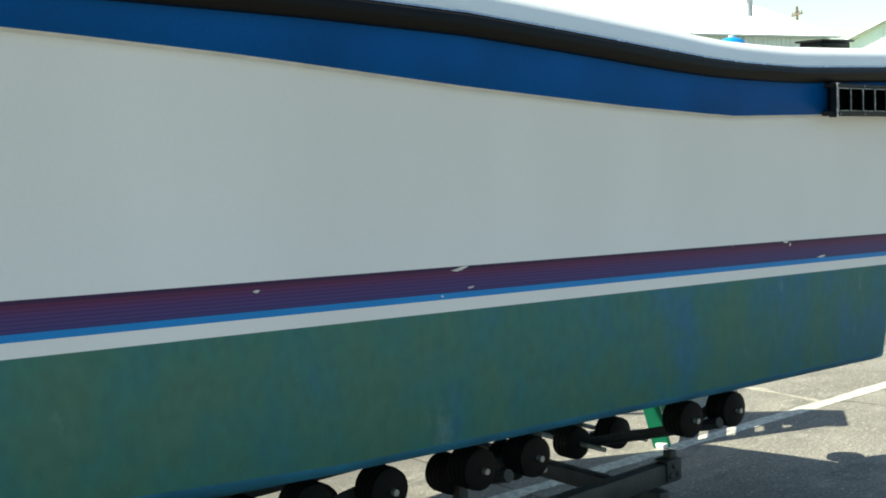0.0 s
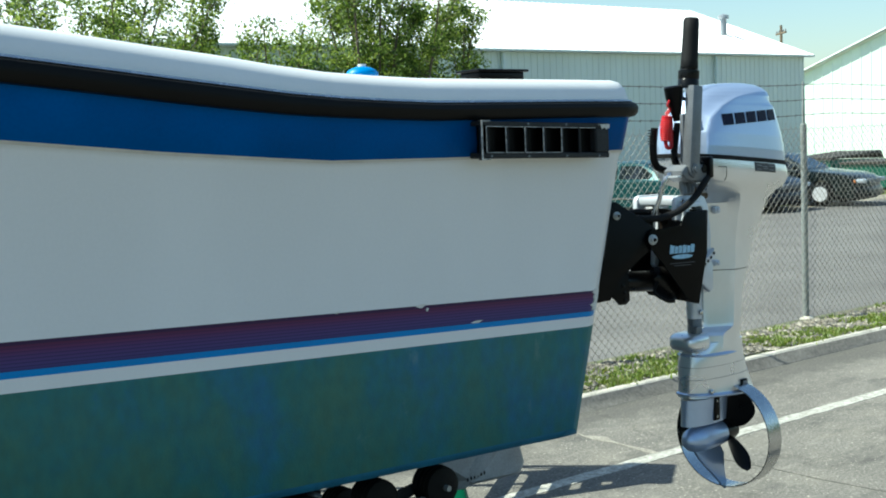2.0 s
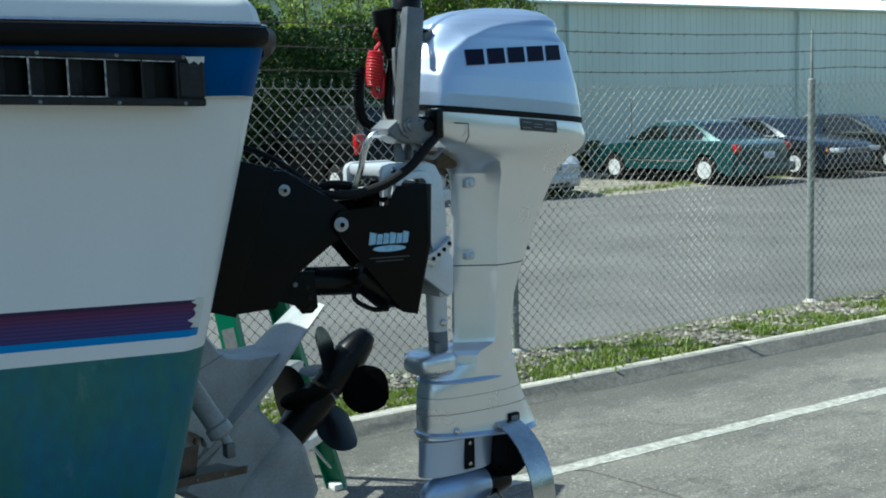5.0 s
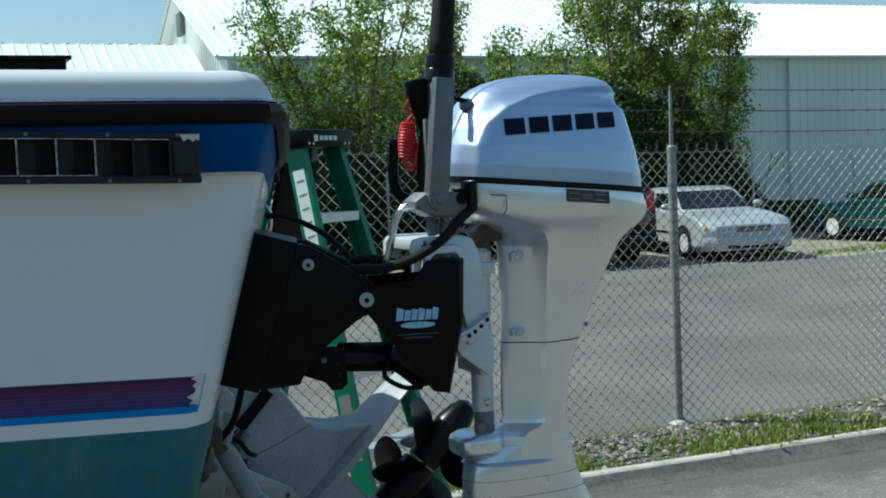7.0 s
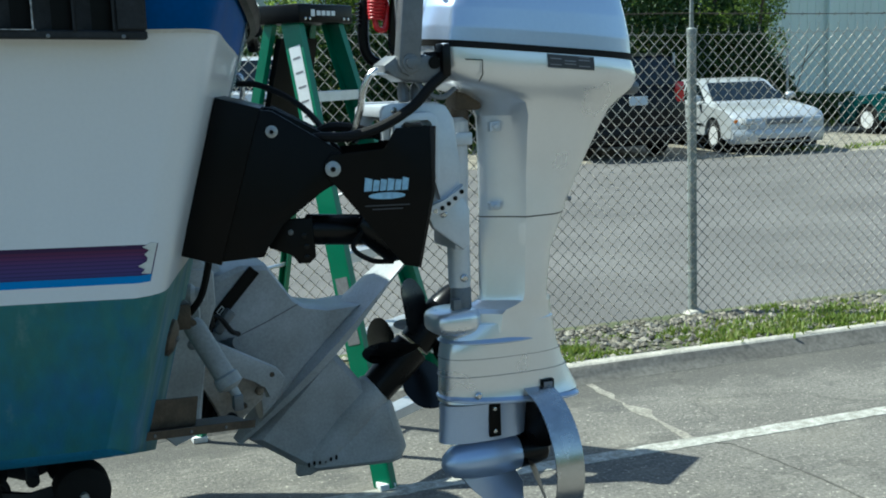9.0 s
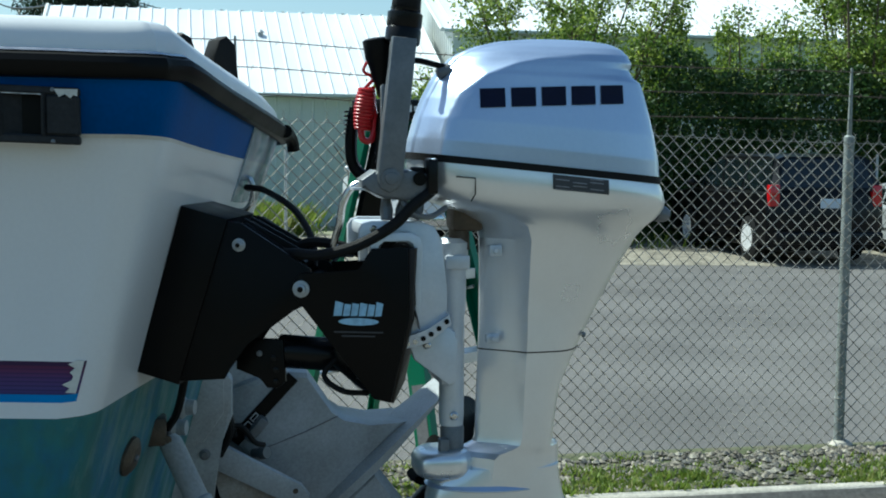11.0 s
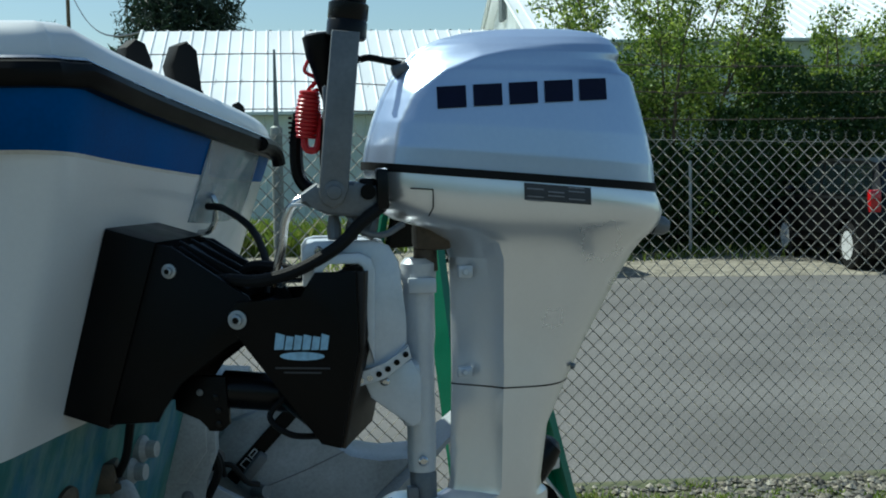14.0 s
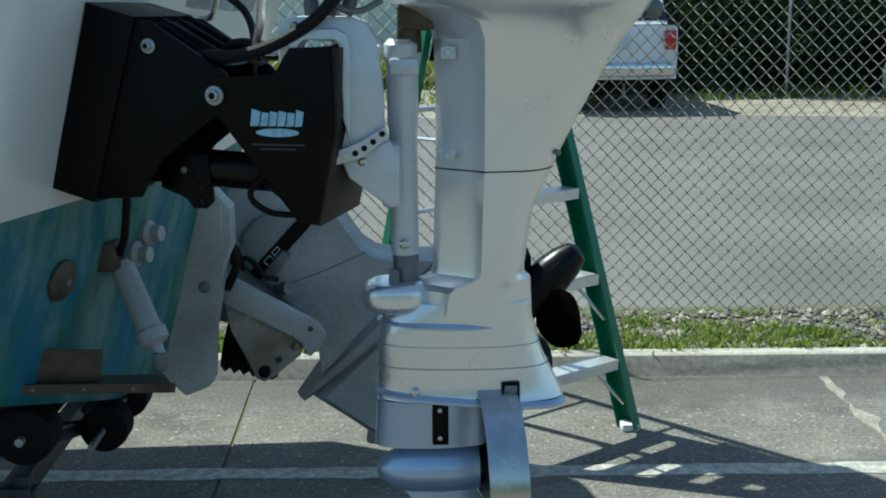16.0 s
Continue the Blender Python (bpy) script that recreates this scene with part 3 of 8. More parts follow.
def pebbles():
    rng = random.Random(5)
    verts, faces = [], []
    base = [(1, 0, 0), (0.3, 0.95, 0), (-0.8, 0.6, 0), (-0.8, -0.6, 0), (0.3, -0.95, 0), (0.1, 0.1, 0.75), (0, 0, -0.5)]
    for i in range(19000):
        x = rng.uniform(-1.5, 15) if i < 16000 else rng.uniform(15, 32)
        y = 3.225 + 0.7 * rng.random() ** 0.85
        if noise.noise((x * 1.3, y * 2, 3)) < -0.2 and rng.random() < 0.5:
            continue
        r = 0.009 + 0.024 * rng.random() ** 1.8
        sy, sz, a = rng.uniform(0.6, 1), rng.uniform(0.5, 0.9), rng.uniform(0, 6.3)
        k = len(verts)
        for bx, by, bz in base:
            verts.append((x + r * (bx * math.cos(a) - by * sy * math.sin(a)), y + r * (bx * math.sin(a) + by * sy * math.cos(a)), 0.07 + r * 0.35 + r * bz * sz))
        for j in range(5):
            faces.append((k + j, k + (j + 1) % 5, k + 5))
            faces.append((k + (j + 1) % 5, k + j, k + 6))
    return scattered("gravel", verts, faces, M_PEBBLE, None, "loose grey and tan river gravel behind the kerb", "gravel")


def tufts(name, spots, count, spread, h, label, material=None):
    rng = random.Random(9)
    verts, faces = [], []
    for cx, cy, s, z in spots:
        for _ in range(count):
            x, y = cx + rng.gauss(0, spread * s), cy + rng.gauss(0, spread * s * 0.5)
            a, ln = rng.uniform(0, 6.3), h * s * rng.uniform(0.4, 1.2)
            dx, dy = math.cos(a), math.sin(a)
            w, bend = rng.uniform(0.005, 0.011) * (1 + h * 1.5), ln * rng.uniform(0.2, 0.8)
            k = len(verts)
            verts += [(x - dy * w, y + dx * w, z), (x + dy * w, y - dx * w, z), (x + dx * bend * 0.4 + dy * w * 0.7, y + dy * bend * 0.4 - dx * w * 0.7, z + ln * 0.6), (x + dx * bend, y + dy * bend, z + ln)]
            faces += [(k, k + 1, k + 2), (k, k + 2, k + 3)]
    return scattered(name, verts, faces, material or M_GRASS, None, label, "grass")


pebbles().matrix_basis = SLANT
rg = random.Random(11)
spots = []
for i in range(1300):
    x = rg.uniform(-1.5, 24)
    y = 3.22 + 0.42 * rg.random() ** 1.2 if rg.random() < 0.8 else rg.uniform(3.3, 3.92)
    if noise.noise((x * 1.4, y * 2, 7)) > -0.24:
        spots.append((x, y, rg.uniform(0.5, 1.2), 0.07))
tufts("grass", spots, 52, 0.065, 0.043, "short fresh weeds and grass along the kerb").matrix_basis = SLANT
spots = [(rg.uniform(0, 34), 18.9 + rg.uniform(-0.5, 0.5), rg.uniform(0.4, 0.9), 0.0) for _ in range(26)] + [(rg.uniform(13, 30), 14.2 + rg.uniform(-0.1, 0.5), rg.uniform(0.12, 0.3), 0.0) for _ in range(110)]
spots += [(7.3, 18.8, 0.55, 0.0), (8.05, 19.0, 0.5, 0.0), (7.5, 19.1, 0.4, 0.0), (8.3, 19.2, 0.45, 0.0)]
tufts("tall_grass", spots, 40, 0.45, 0.35, "clumps of fresh grass at the edge of the gravel")
spots = [(rg.uniform(-3.5, 2.7), rg.uniform(22.2, 24.2), rg.uniform(0.7, 1.2), 0.0) for _ in range(170)]
tufts("grass_bank", spots, 60, 0.22, 0.6, "bank of long bright green grass before the shed")


# ---- chain-link fence ----
FY = 3.99
fence = thing("chain_link_fence", (4, FY, 0.05), "galvanised chain-link fence topped with barbed wire", "fence")
POSTS = [-10.2, -6.65, -3.1, 0.44, 3.985, 7.02, 10.3, 13.9, 17.2, 20.5, 23.8, 27.1, 30.4]


def lift(x):
    """The fence stands a little higher towards the boat."""
    return 0.028 * max(0.0, 4.0 - max(x, -3.0))


for x in POSTS:
    bm = B()
    up = lift(x)
    turned(bm, (x, FY + 0.035, 0.0), (0, 0, 1), [(0, 0.03), (1.84 + up, 0.03), (1.86 + up, 0.032), (1.9 + up, 0.032), (1.91 + up, 0.02)], 14)
    post = part("post", bm, M_POST, fence, "weathered galvanised post")
    bm = B()
    prism(bm, [(x - 0.014, 1.88 + up), (x + 0.014, 1.88 + up), (x + 0.006, 2.3 + up), (x - 0.006, 2.3 + up)], FY + 0.028, FY + 0.042, 0.002)
    part("barb_arm", bm, M_POST, post)
    bm = B()
    sph(bm, (x + 0.01, FY + 0.03, 0.05), 0.07, 12, (1.2, 1, 0.75))
    part("footing", bm, M_KERB, post, "lump of pale concrete at the foot")
    for z in (0.35, 0.8, 1.25, 1.7):
        bm = B()
        loft(bm, [[(x + 0.034 * math.cos(a), FY + 0.035 + 0.034 * math.sin(a), z + dz) for a in [2 * math.pi * j / 12 for j in range(12)]] for dz in (-0.0015, 0.0015)])
        part("tie", bm, M_WIRE, post)


def chain_link(x0, x1, p, r, sides=5):
    """Woven wires: each one a flattened zigzag that hooks into the next."""
    verts, faces = [], []
    n = int((x1 - x0) / p)
    z0, z1 = 0.07, 1.9
    h = p * 0.5
    steps = int((z1 - z0) / p)
    for i in range(n):
        xc = x0 + i * p
        sag = 0.004 * noise.noise((xc * 0.7, 0, 0))
        base = len(verts)
        for j in range(steps + 1):
            s = 1 if (i + j) % 2 else -1
            x = xc + s * (h + r * 0.9)
            x += 0.0022 * noise.noise((xc * 9, j * 0.9, 5))
            y = FY + s * r * 1.1 + 0.012 * noise.noise((xc * 0.5, z0 + j * p, 2))
            z = z0 + (j * p + sag) * (1 + lift(xc) / 1.83)
            for k in range(sides):
                a = 2 * math.pi * k / sides + 0.5
                verts.append((x + r * math.cos(a), y + r * math.sin(a), z + (0.004 * math.sin(a + xc))))
            if j:
                q = base + (j - 1) * sides
                for k in range(sides):
                    faces.append((q + k, q + (k + 1) % sides, q + sides + (k + 1) % sides, q + sides + k))
        # twisted ends above the last knuckle
        s = 1 if (i + steps) % 2 else -1
        for dx, dz in ((s * 0.005, 0.018), (-s * 0.004, 0.034), (-s * 0.012, 0.046)):
            q = len(verts) - sides
            for k in range(sides):
                a = 2 * math.pi * k / sides + 0.5
                verts.append((x + dx + r * math.cos(a), y + r * math.sin(a), z + dz))
            for k in range(sides):
                faces.append((q + k, q + (k + 1) % sides, q + sides + (k + 1) % sides, q + sides + k))
    return verts, faces


v, f = chain_link(-3.1, 18.1, 0.0385, 0.0008)
scattered("mesh_near", v, f, M_WIRE, fence, smooth=True)
v, f = chain_link(18.1, 32.2, 0.0385, 0.0008)
scattered("mesh_far", v, f, M_WIRE, fence, smooth=True)
for k, z in enumerate((1.87,)):
    bm = B()
    tube(bm, [(x, FY - 0.003, z - 0.01 + lift(x) + 0.006 * noise.noise((x, 1, 0))) for x in [-10.2 + 0.5 * i for i in range(85)]], 0.0016, 5)
    part("tension_wire", bm, M_WIRE, fence)
for z in (2.0, 2.14, 2.28):
    bm = B()
    pts = []
    for i in range(170):
        x = -10.2 + 0.25 * i
        ph = ((x - 3.985) / 3.5) % 1
        pts.append((x, FY + 0.03, z + lift(x) - 0.03 * math.sin(math.pi * ph) + 0.006 * noise.noise((x * 2, z, 0))))
    tube(bm, pts, 0.003, 5)
    wire = part("barbed_wire", bm, M_RUSTW, fence, "strand of rusty barbed wire")
    bm = B()
    for i in range(320):
        x = -10 + 0.13 * i
        ph = ((x - 3.985) / 3.5) % 1
        c = Vector((x, FY + 0.03, z + lift(x) - 0.03 * math.sin(math.pi * ph)))
        for dd in (Vector((0.006, 0.004, 0.014)), Vector((-0.005, 0.012, -0.008))):
            cyl(bm, c - dd, c + dd, 0.0014, seg=3)
    tagged(part("barbing", bm, M_RUSTW, wire), "", "", "", "stuff")


fence.matrix_basis = SLANT @ fence.matrix_basis


# ---- buildings ----
def ribbed(name, col, rough=0.45, metal=0.0, col2=None):
    return mat(name, col, rough, metal, 0.1, 0.6, 0.05, 20, col2=col2, stretch=(1, 1, 0.25))


M_HALL = ribbed("pale_mint_siding", (0.74, 0.87, 0.77), 0.5)
M_WALL = ribbed("painted_metal_siding", (0.6, 0.69, 0.67), 0.5)
M_WALLW = ribbed("white_siding", (0.74, 0.77, 0.74), 0.5)
M_ROOF = ribbed("bare_metal_roof", (0.87, 0.89, 0.89), 0.4, 0.0)
M_FASC = ribbed("dark_fascia", (0.1, 0.12, 0.12), 0.6)


def rib_wall(name, p, q, h0, h1, step, material, parent, depth=0.03, label="", top=None):
    """Siding with standing ribs from p to q; top(s) gives the height where it is not level."""
    p, q = Vector((*p, 0)), Vector((*q, 0))
    d = q - p
    L = d.length
    d.normalize()
    n = Vector((d.y, -d.x, 0))
    bm = B()
    prof = []
    k = int(L / step)
    for i in range(k):
        s = i * step
        prof += [(s, 0), (s + step * 0.82, 0), (s + step * 0.86, depth), (s + step * 0.96, depth)]
    prof.append((L, 0))
    lo = [bm.verts.new(p + d * s + n * o + Vector((0, 0, h0))) for s, o in prof]
    hi = [bm.verts.new(p + d * s + n * o + Vector((0, 0, top(s) if top else h1))) for s, o in prof]
    for i in range(len(prof) - 1):
        bm.faces.new((lo[i], lo[i + 1], hi[i + 1], hi[i]))
    back = [bm.verts.new(p + d * s - n * 0.12 + Vector((0, 0, z))) for s, z in ((0, h0), (L, h0))]
    tb = [bm.verts.new(p + d * s - n * 0.12 + Vector((0, 0, (top(s) if top else h1)))) for s in (0, L)]
    bm.faces.new((back[1], back[0], tb[0], tb[1]))
    return part(name, bm, material, parent, label, 0.3)


def rib_roof(name, a, b, c, d, step, material, parent, label="", depth=0.035):
    """Roof sheet between eave a-b and ridge d-c, with standing seams."""
    a, b, c, d = [Vector(v) for v in (a, b, c, d)]
    L = (b - a).length
    k = max(2, int(L / step))
    nrm = (b - a).cross(d - a).normalized()
    if nrm.z < 0:
        nrm = -nrm
    bm = B()
    fr = []
    for i in range(k):
        t0 = i / k
        fr += [(t0, 0), (t0 + 0.8 / k, 0), (t0 + 0.86 / k, depth), (t0 + 0.94 / k, depth)]
    fr.append((1.0, 0))
    lo = [bm.verts.new(a.lerp(b, t) + nrm * o) for t, o in fr]
    hi = [bm.verts.new(d.lerp(c, t) + nrm * o) for t, o in fr]
    for i in range(len(fr) - 1):
        bm.faces.new((lo[i], lo[i + 1], hi[i + 1], hi[i]))
    und = [bm.verts.new(v - nrm * 0.08) for v in (a, b, c, d)]
    bm.faces.new(und[::-1])
    return part(name, bm, material, parent, label, 0.3)


def barn(name, x0, x1, y0, y1, eave, ridge, label, wall, gable, step=0.9, over=0.3):
    t = thing(name, ((x0 + x1) / 2, (y0 + y1) / 2, 0), label, "building")
    ym = (y0 + y1) / 2
    rib_wall("front_wall", (x0, y0), (x1, y0), -0.05, eave, step / 3, wall, t, 0.016)
    rib_wall("rear_wall", (x1, y1), (x0, y1), -0.05, eave, step, wall, t)
    def top(s):
        return eave + (ridge - eave) * (1 - abs(s / (y1 - y0) * 2 - 1))
    rib_wall("gable_wall", (x0, y1), (x0, y0), -0.05, eave, (y1 - y0) / 40, gable, t, 0.03, "", top)
    rib_wall("gable_wall", (x1, y0), (x1, y1), -0.05, eave, (y1 - y0) / 40, gable, t, 0.03, "", top)
    sl = (ridge - eave) / (ym - y0)
    ze = eave - sl * over + 0.1
    rib_roof("roof", (x0 - over, y0 - over, ze), (x1 + over, y0 - over, ze), (x1 + over, ym, ridge + 0.1), (x0 - over, ym, ridge + 0.1), 0.33, M_ROOF, t, "bright ribbed metal roof")
    rib_roof("roof", (x1 + over, y1 + over, ze), (x0 - over, y1 + over, ze), (x0 - over, ym, ridge + 0.1), (x1 + over, ym, ridge + 0.1), 0.55, M_ROOF, t)
    bm = B()
    box(bm, (x0 - over, y0 - over - 0.05, ze - 0.06), (x1 + over, y0 - over, ze + 0.02), 0.01)
    part("gutter", bm, wall, t)
    bm = B()
    tube(bm, [(x0 - over - 0.05, y0 - over, ze), (x0 - over - 0.05, ym, ridge + 0.1), (x0 - over - 0.05, y1 + over, ze)], 0.06, 6)
    part("barge_board", bm, M_WALLW, t)
    return t


big = barn("warehouse", 7.1, 41.9, 28.0, 41.0, 4.97, 7.5, "long pale green metal warehouse with bright metal roof", M_WALL, M_WALLW)
for x in (24.9, 9.2, 36.0):
    bm = B()
    box(bm, (x - 0.06, 27.82, 0), (x + 0.06, 27.94, 4.87), 0.02)
    part("downpipe", bm, M_WALL, big)
bm = B()
box(bm, (6.93, 34.1, 6.3), (7.07, 34.8, 7.0), 0.02)
part("gable_vent", bm, M_FASC, big)
bm = B()
turned(bm, (7.7, 34.5, 7.5), (0, 0, 1), [(0, 0.12), (0.7, 0.12), (0.7, 0.2), (0.85, 0.2), (0.95, 0.02)], 12)
part("roof_flue", bm, M_GALV, big)
bm = B()
turned(bm, (39.6, 30.4, 5.6), (0, 0, 1), [(0, 0.14), (1.1, 0.14), (1.1, 0.24), (1.25, 0.24), (1.32, 0.02)], 12)
part("roof_flue", bm, M_GALV, big)
big.matrix_basis = Matrix.Translation((7.1, 28, 0)) @ Matrix.Rotation(math.atan(-0.04), 4, "Z") @ Matrix.Translation((-7.1, -28, 0)) @ big.matrix_basis
shed = barn("shed", -3.0, 6.5, 26.5, 36.0, 3.2, 5.55, "low white metal shed with a bright ribbed roof", M_WALL, M_WALLW)
bm = B()
turned(bm, (2.2, 29.6, 4.4), (0, 0, 1), [(0, 0.07), (0.5, 0.07), (0.52, 0.12), (0.6, 0.02)], 10)
part("roof_vent", bm, M_GALV, shed)


barn("gabled_hall", 55.9, 86.0, 13.4, 36.9, 4.5, 8.85, "pale mint ribbed metal hall with a wide gable end", M_HALL, M_HALL)
# unseen dark wall, added to cut the sky light from behind
bm = B()
box(bm, (-60, -24.2, -0.05), (90, -23.8, 4.0), 0.02)
tagged(part("wall_south", bm, M_LEAFD, None, "unseen dark green screen added behind the camera to cut sky light"), "", "", "", "structure")


# ---- trees and hedge ----
def leaf_cloud(rng, spots, size, verts, faces, ratio=0.45):
    for c in spots:
        a, b = rng.uniform(0, 6.3), rng.uniform(-0.9, 0.9)
        d = Vector((math.cos(a) * math.cos(b), math.sin(a) * math.cos(b), math.sin(b)))
        u, w = frame_of(d)
        r = rng.uniform(0, 6.3)
        u, w = u * math.cos(r) + w * math.sin(r), w * math.cos(r) - u * math.sin(r)
        s = size * rng.uniform(0.6, 1.3)
        k = len(verts)
        verts += [tuple(c - u * s), tuple(c + w * s * ratio + d * s * 0.1), tuple(c + u * s), tuple(c - w * s * ratio + d * s * 0.1)]
        faces += [(k, k + 1, k + 2), (k, k + 2, k + 3)]


def broadleaf(x, y, h, spread, stems, leaves, seed, size, label, material):
    rng = random.Random(seed)
    t = thing("tree", (x, y, 0), label, "tree", "trees before the warehouse")
    bm = B()
    spots = []
    for s in range(stems):
        a = 6.28 * s / stems + rng.uniform(-0.4, 0.4)
        top = Vector((x + spread * 0.75 * math.cos(a) * rng.uniform(0.3, 1), y + spread * 0.45 * math.sin(a), h * rng.uniform(0.72, 1.0)))
        base = Vector((x + 0.3 * math.cos(a), y + 0.2 * math.sin(a), 0))
        mid = base.lerp(top, 0.5) + Vector((rng.uniform(-0.3, 0.3), rng.uniform(-0.3, 0.3), 0.2))
        pts = curve_pts([base, mid, top], 10)
        for p, q, i in zip(pts, pts[1:], range(20)):
            r = 0.042 * (1 - i / len(pts)) + 0.006
            cyl(bm, p, q, r, r * 0.9, 6, False)
        for _ in range(26):
            k = rng.uniform(0.12, 1)
            p = pts[min(len(pts) - 1, int(k * len(pts)))]
            ln = spread * 0.42 * (1.15 - k * 0.75) * rng.uniform(0.4, 1.1)
            b = rng.uniform(0, 6.3)
            e = p + Vector((math.cos(b) * ln, math.sin(b) * ln * 0.8, ln * rng.uniform(0.2, 0.9)))
            cyl(bm, p, e, 0.012, 0.004, 4, False)
            n = int(leaves / stems / 26)
            for _ in range(n):
                g = rng.random() ** 0.6
                spots.append(p.lerp(e, g) + Vector((rng.gauss(0, 0.13), rng.gauss(0, 0.13), rng.gauss(0, 0.13))))
    part("trunk", bm, M_BARK, t, "several slender grey stems")
    verts, faces = [], []
    leaf_cloud(rng, spots, size, verts, faces)
    scattered("crown", verts, faces, material, t, "airy crown of fresh green leaves")


TL = "young multi-stemmed tree with fresh light green leaves"
broadleaf(8.1, 21.0, 6.5, 3.3, 10, 30000, 21, 0.05, TL, M_LEAF)
broadleaf(10.6, 21.6, 5.3, 1.8, 6, 15000, 22, 0.05, TL, M_LEAF)
broadleaf(14.9, 21.0, 7.2, 3.5, 12, 46000, 23, 0.05, TL, M_LEAF)
broadleaf(17.2, 21.4, 5.9, 2.1, 7, 20000, 26, 0.05, TL, M_LEAF)
broadleaf(12.2, 21.3, 4.9, 2.0, 7, 16000, 29, 0.05, TL, M_LEAF)
broadleaf(5.0, 21.8, 4.0, 1.6, 5, 9000, 24, 0.05, TL, M_LEAF)


def hedge():
    rng = random.Random(31)
    t = thing("hedge", (10, 21, 0), "tangled dark green bramble hedge behind the cars", "hedge")
    spots = []
    for _ in range(56000):
        x = rng.uniform(3.2, 19.6)
        top = 2.6 + 1.2 * noise.noise((x * 0.55, 4, 0)) + 0.5 * noise.noise((x * 2.1, 1, 0))
        if 8.5 < x < 16.5:
            top += 1.1 * math.sin((x - 8.5) / 8.0 * math.pi)
        if x > 16.8:
            top *= max(0.3, (18.3 - x) / 1.5)
        if x < 4.5:
            top *= max(0.2, (x - 3.0) / 1.5)
        z = top * rng.random() ** 0.75
        y = 20.6 - 0.9 * math.sin(min(1, z / max(top, 0.1)) * 2.6) * rng.random() ** 0.4 + rng.gauss(0, 0.12)
        spots.append(Vector((x, y, z)))
    verts, faces = [], []
    leaf_cloud(rng, spots, 0.06, verts, faces)
    scattered("foliage", verts, faces, M_LEAFD, t)
    bm = B()
    for i in range(60):
        x = 3.4 + i * 0.25
        tube(bm, curve_pts([(x, 20.8, 0), (x + rng.uniform(-0.4, 0.4), 20.5, 0.9), (x + rng.uniform(-0.7, 0.7), 20.3, 1.9)], 6), 0.012, 5)
    part("canes", bm, M_BARK, t)
    # dense core that shuts out the light
    bm = B()
    rings = []
    for i in range(36):
        x = 3.6 + i * 0.46
        z = (1.7 + 0.8 * noise.noise((x * 0.55, 4, 0))) * min(1, (x - 3.2) / 1.5, max(0.3, (18.6 - x) / 2.2))
        z = max(z, 0.15)
        rings.append([(x, 20.4, 0), (x, 20.35, z * 0.7), (x, 20.7, z), (x, 21.1, z * 0.7), (x, 21.1, 0)])
    loft(bm, rings)
    part("core", bm, M_LEAFD, t)


hedge()


def conifer(x, y, h, r, seed, count):
    rng = random.Random(seed)
    t = thing("conifer", (x, y, 0), "tall dark conifer far behind the shed", "tree", "far conifers")
    bm = B()
    cyl(bm, (x, y, 0), (x, y, h), h * 0.022, 0.03, 8)
    part("trunk", bm, M_BARK, t)
    spots = []
    for _ in range(count):
        lev = round(rng.uniform(0.12, 1.0) * 26) / 26
        a = round(rng.uniform(0, 6.28) * 3) / 3 + lev * 9
        rad = r * (1.08 - lev) ** 0.6 * (0.85 + 0.45 * noise.noise((a * 2.1, lev * 11, seed)))
        g = rng.random() ** 0.5
        spots.append(Vector((x + math.cos(a) * rad * g + rng.gauss(0, 0.25), y + math.sin(a) * rad * g + rng.gauss(0, 0.25), h * lev - 0.18 * rad * g + rng.gauss(0, 0.18))))
    verts, faces = [], []
    leaf_cloud(rng, spots, 0.3, verts, faces, 0.16)
    scattered("crown", verts, faces, M_NEEDLE, t)


conifer(-4.85, 62, 17.5, 5.4, 41, 30000)
conifer(-13.45, 70, 10.4, 1.4, 42, 2500)


def utility_pole(x, y, h, rz):
    t = thing("utility_pole", (x, y, 0), "wooden utility pole with a crossarm", "pole", "utility poles")
    m = Matrix.Translation((x, y, 0)) @ Matrix.Rotation(rz, 4, "Z")
    bm = B()
    cyl(bm, (x, y, 0), (x, y, h), 0.16, 0.1, 10)
    part("shaft", bm, M_WOOD, t)
    bm = B()
    box(bm, (-1.2, -0.06, h - 0.7), (1.2, 0.06, h - 0.55), 0.01, 1, m)
    ca = part("crossarm", bm, M_WOOD, t)
    for k in (-1.1, -0.5, 0.5, 1.1):
        bm = B()
        p = m @ Vector((k, 0, h - 0.55))
        turned(bm, p, (0, 0, 1), [(0, 0.03), (0.08, 0.06), (0.16, 0.05), (0.2, 0.02)], 8)
        part("insulator", bm, M_GREY, ca)


utility_pole(-12.1, 70, 14.5, 0.3)
utility_pole(77.7, 52, 10.0, 0.9)
for k, (a, b) in enumerate((((-60, 70, 13.5), (-12.1, 70, 13.8)), ((-60, 72, 12.0), (-12.1, 70, 13.2)), ((-12.1, 70, 13.5), (20, 60, 5.5)), ((-12.1, 70, 12.9), (-3.25, 31.25, 5.66)))):
    w = thing("power_line", a, "thin dark overhead power line", "cable", "power lines")
    bm = B()
    a, b = Vector(a), Vector(b)
    tube(bm, [a.lerp(b, i / 20) - Vector((0, 0, 1.2 * math.sin(math.pi * i / 20))) for i in range(21)], 0.03, 4)
    part("wire", bm, M_BLACK, w)
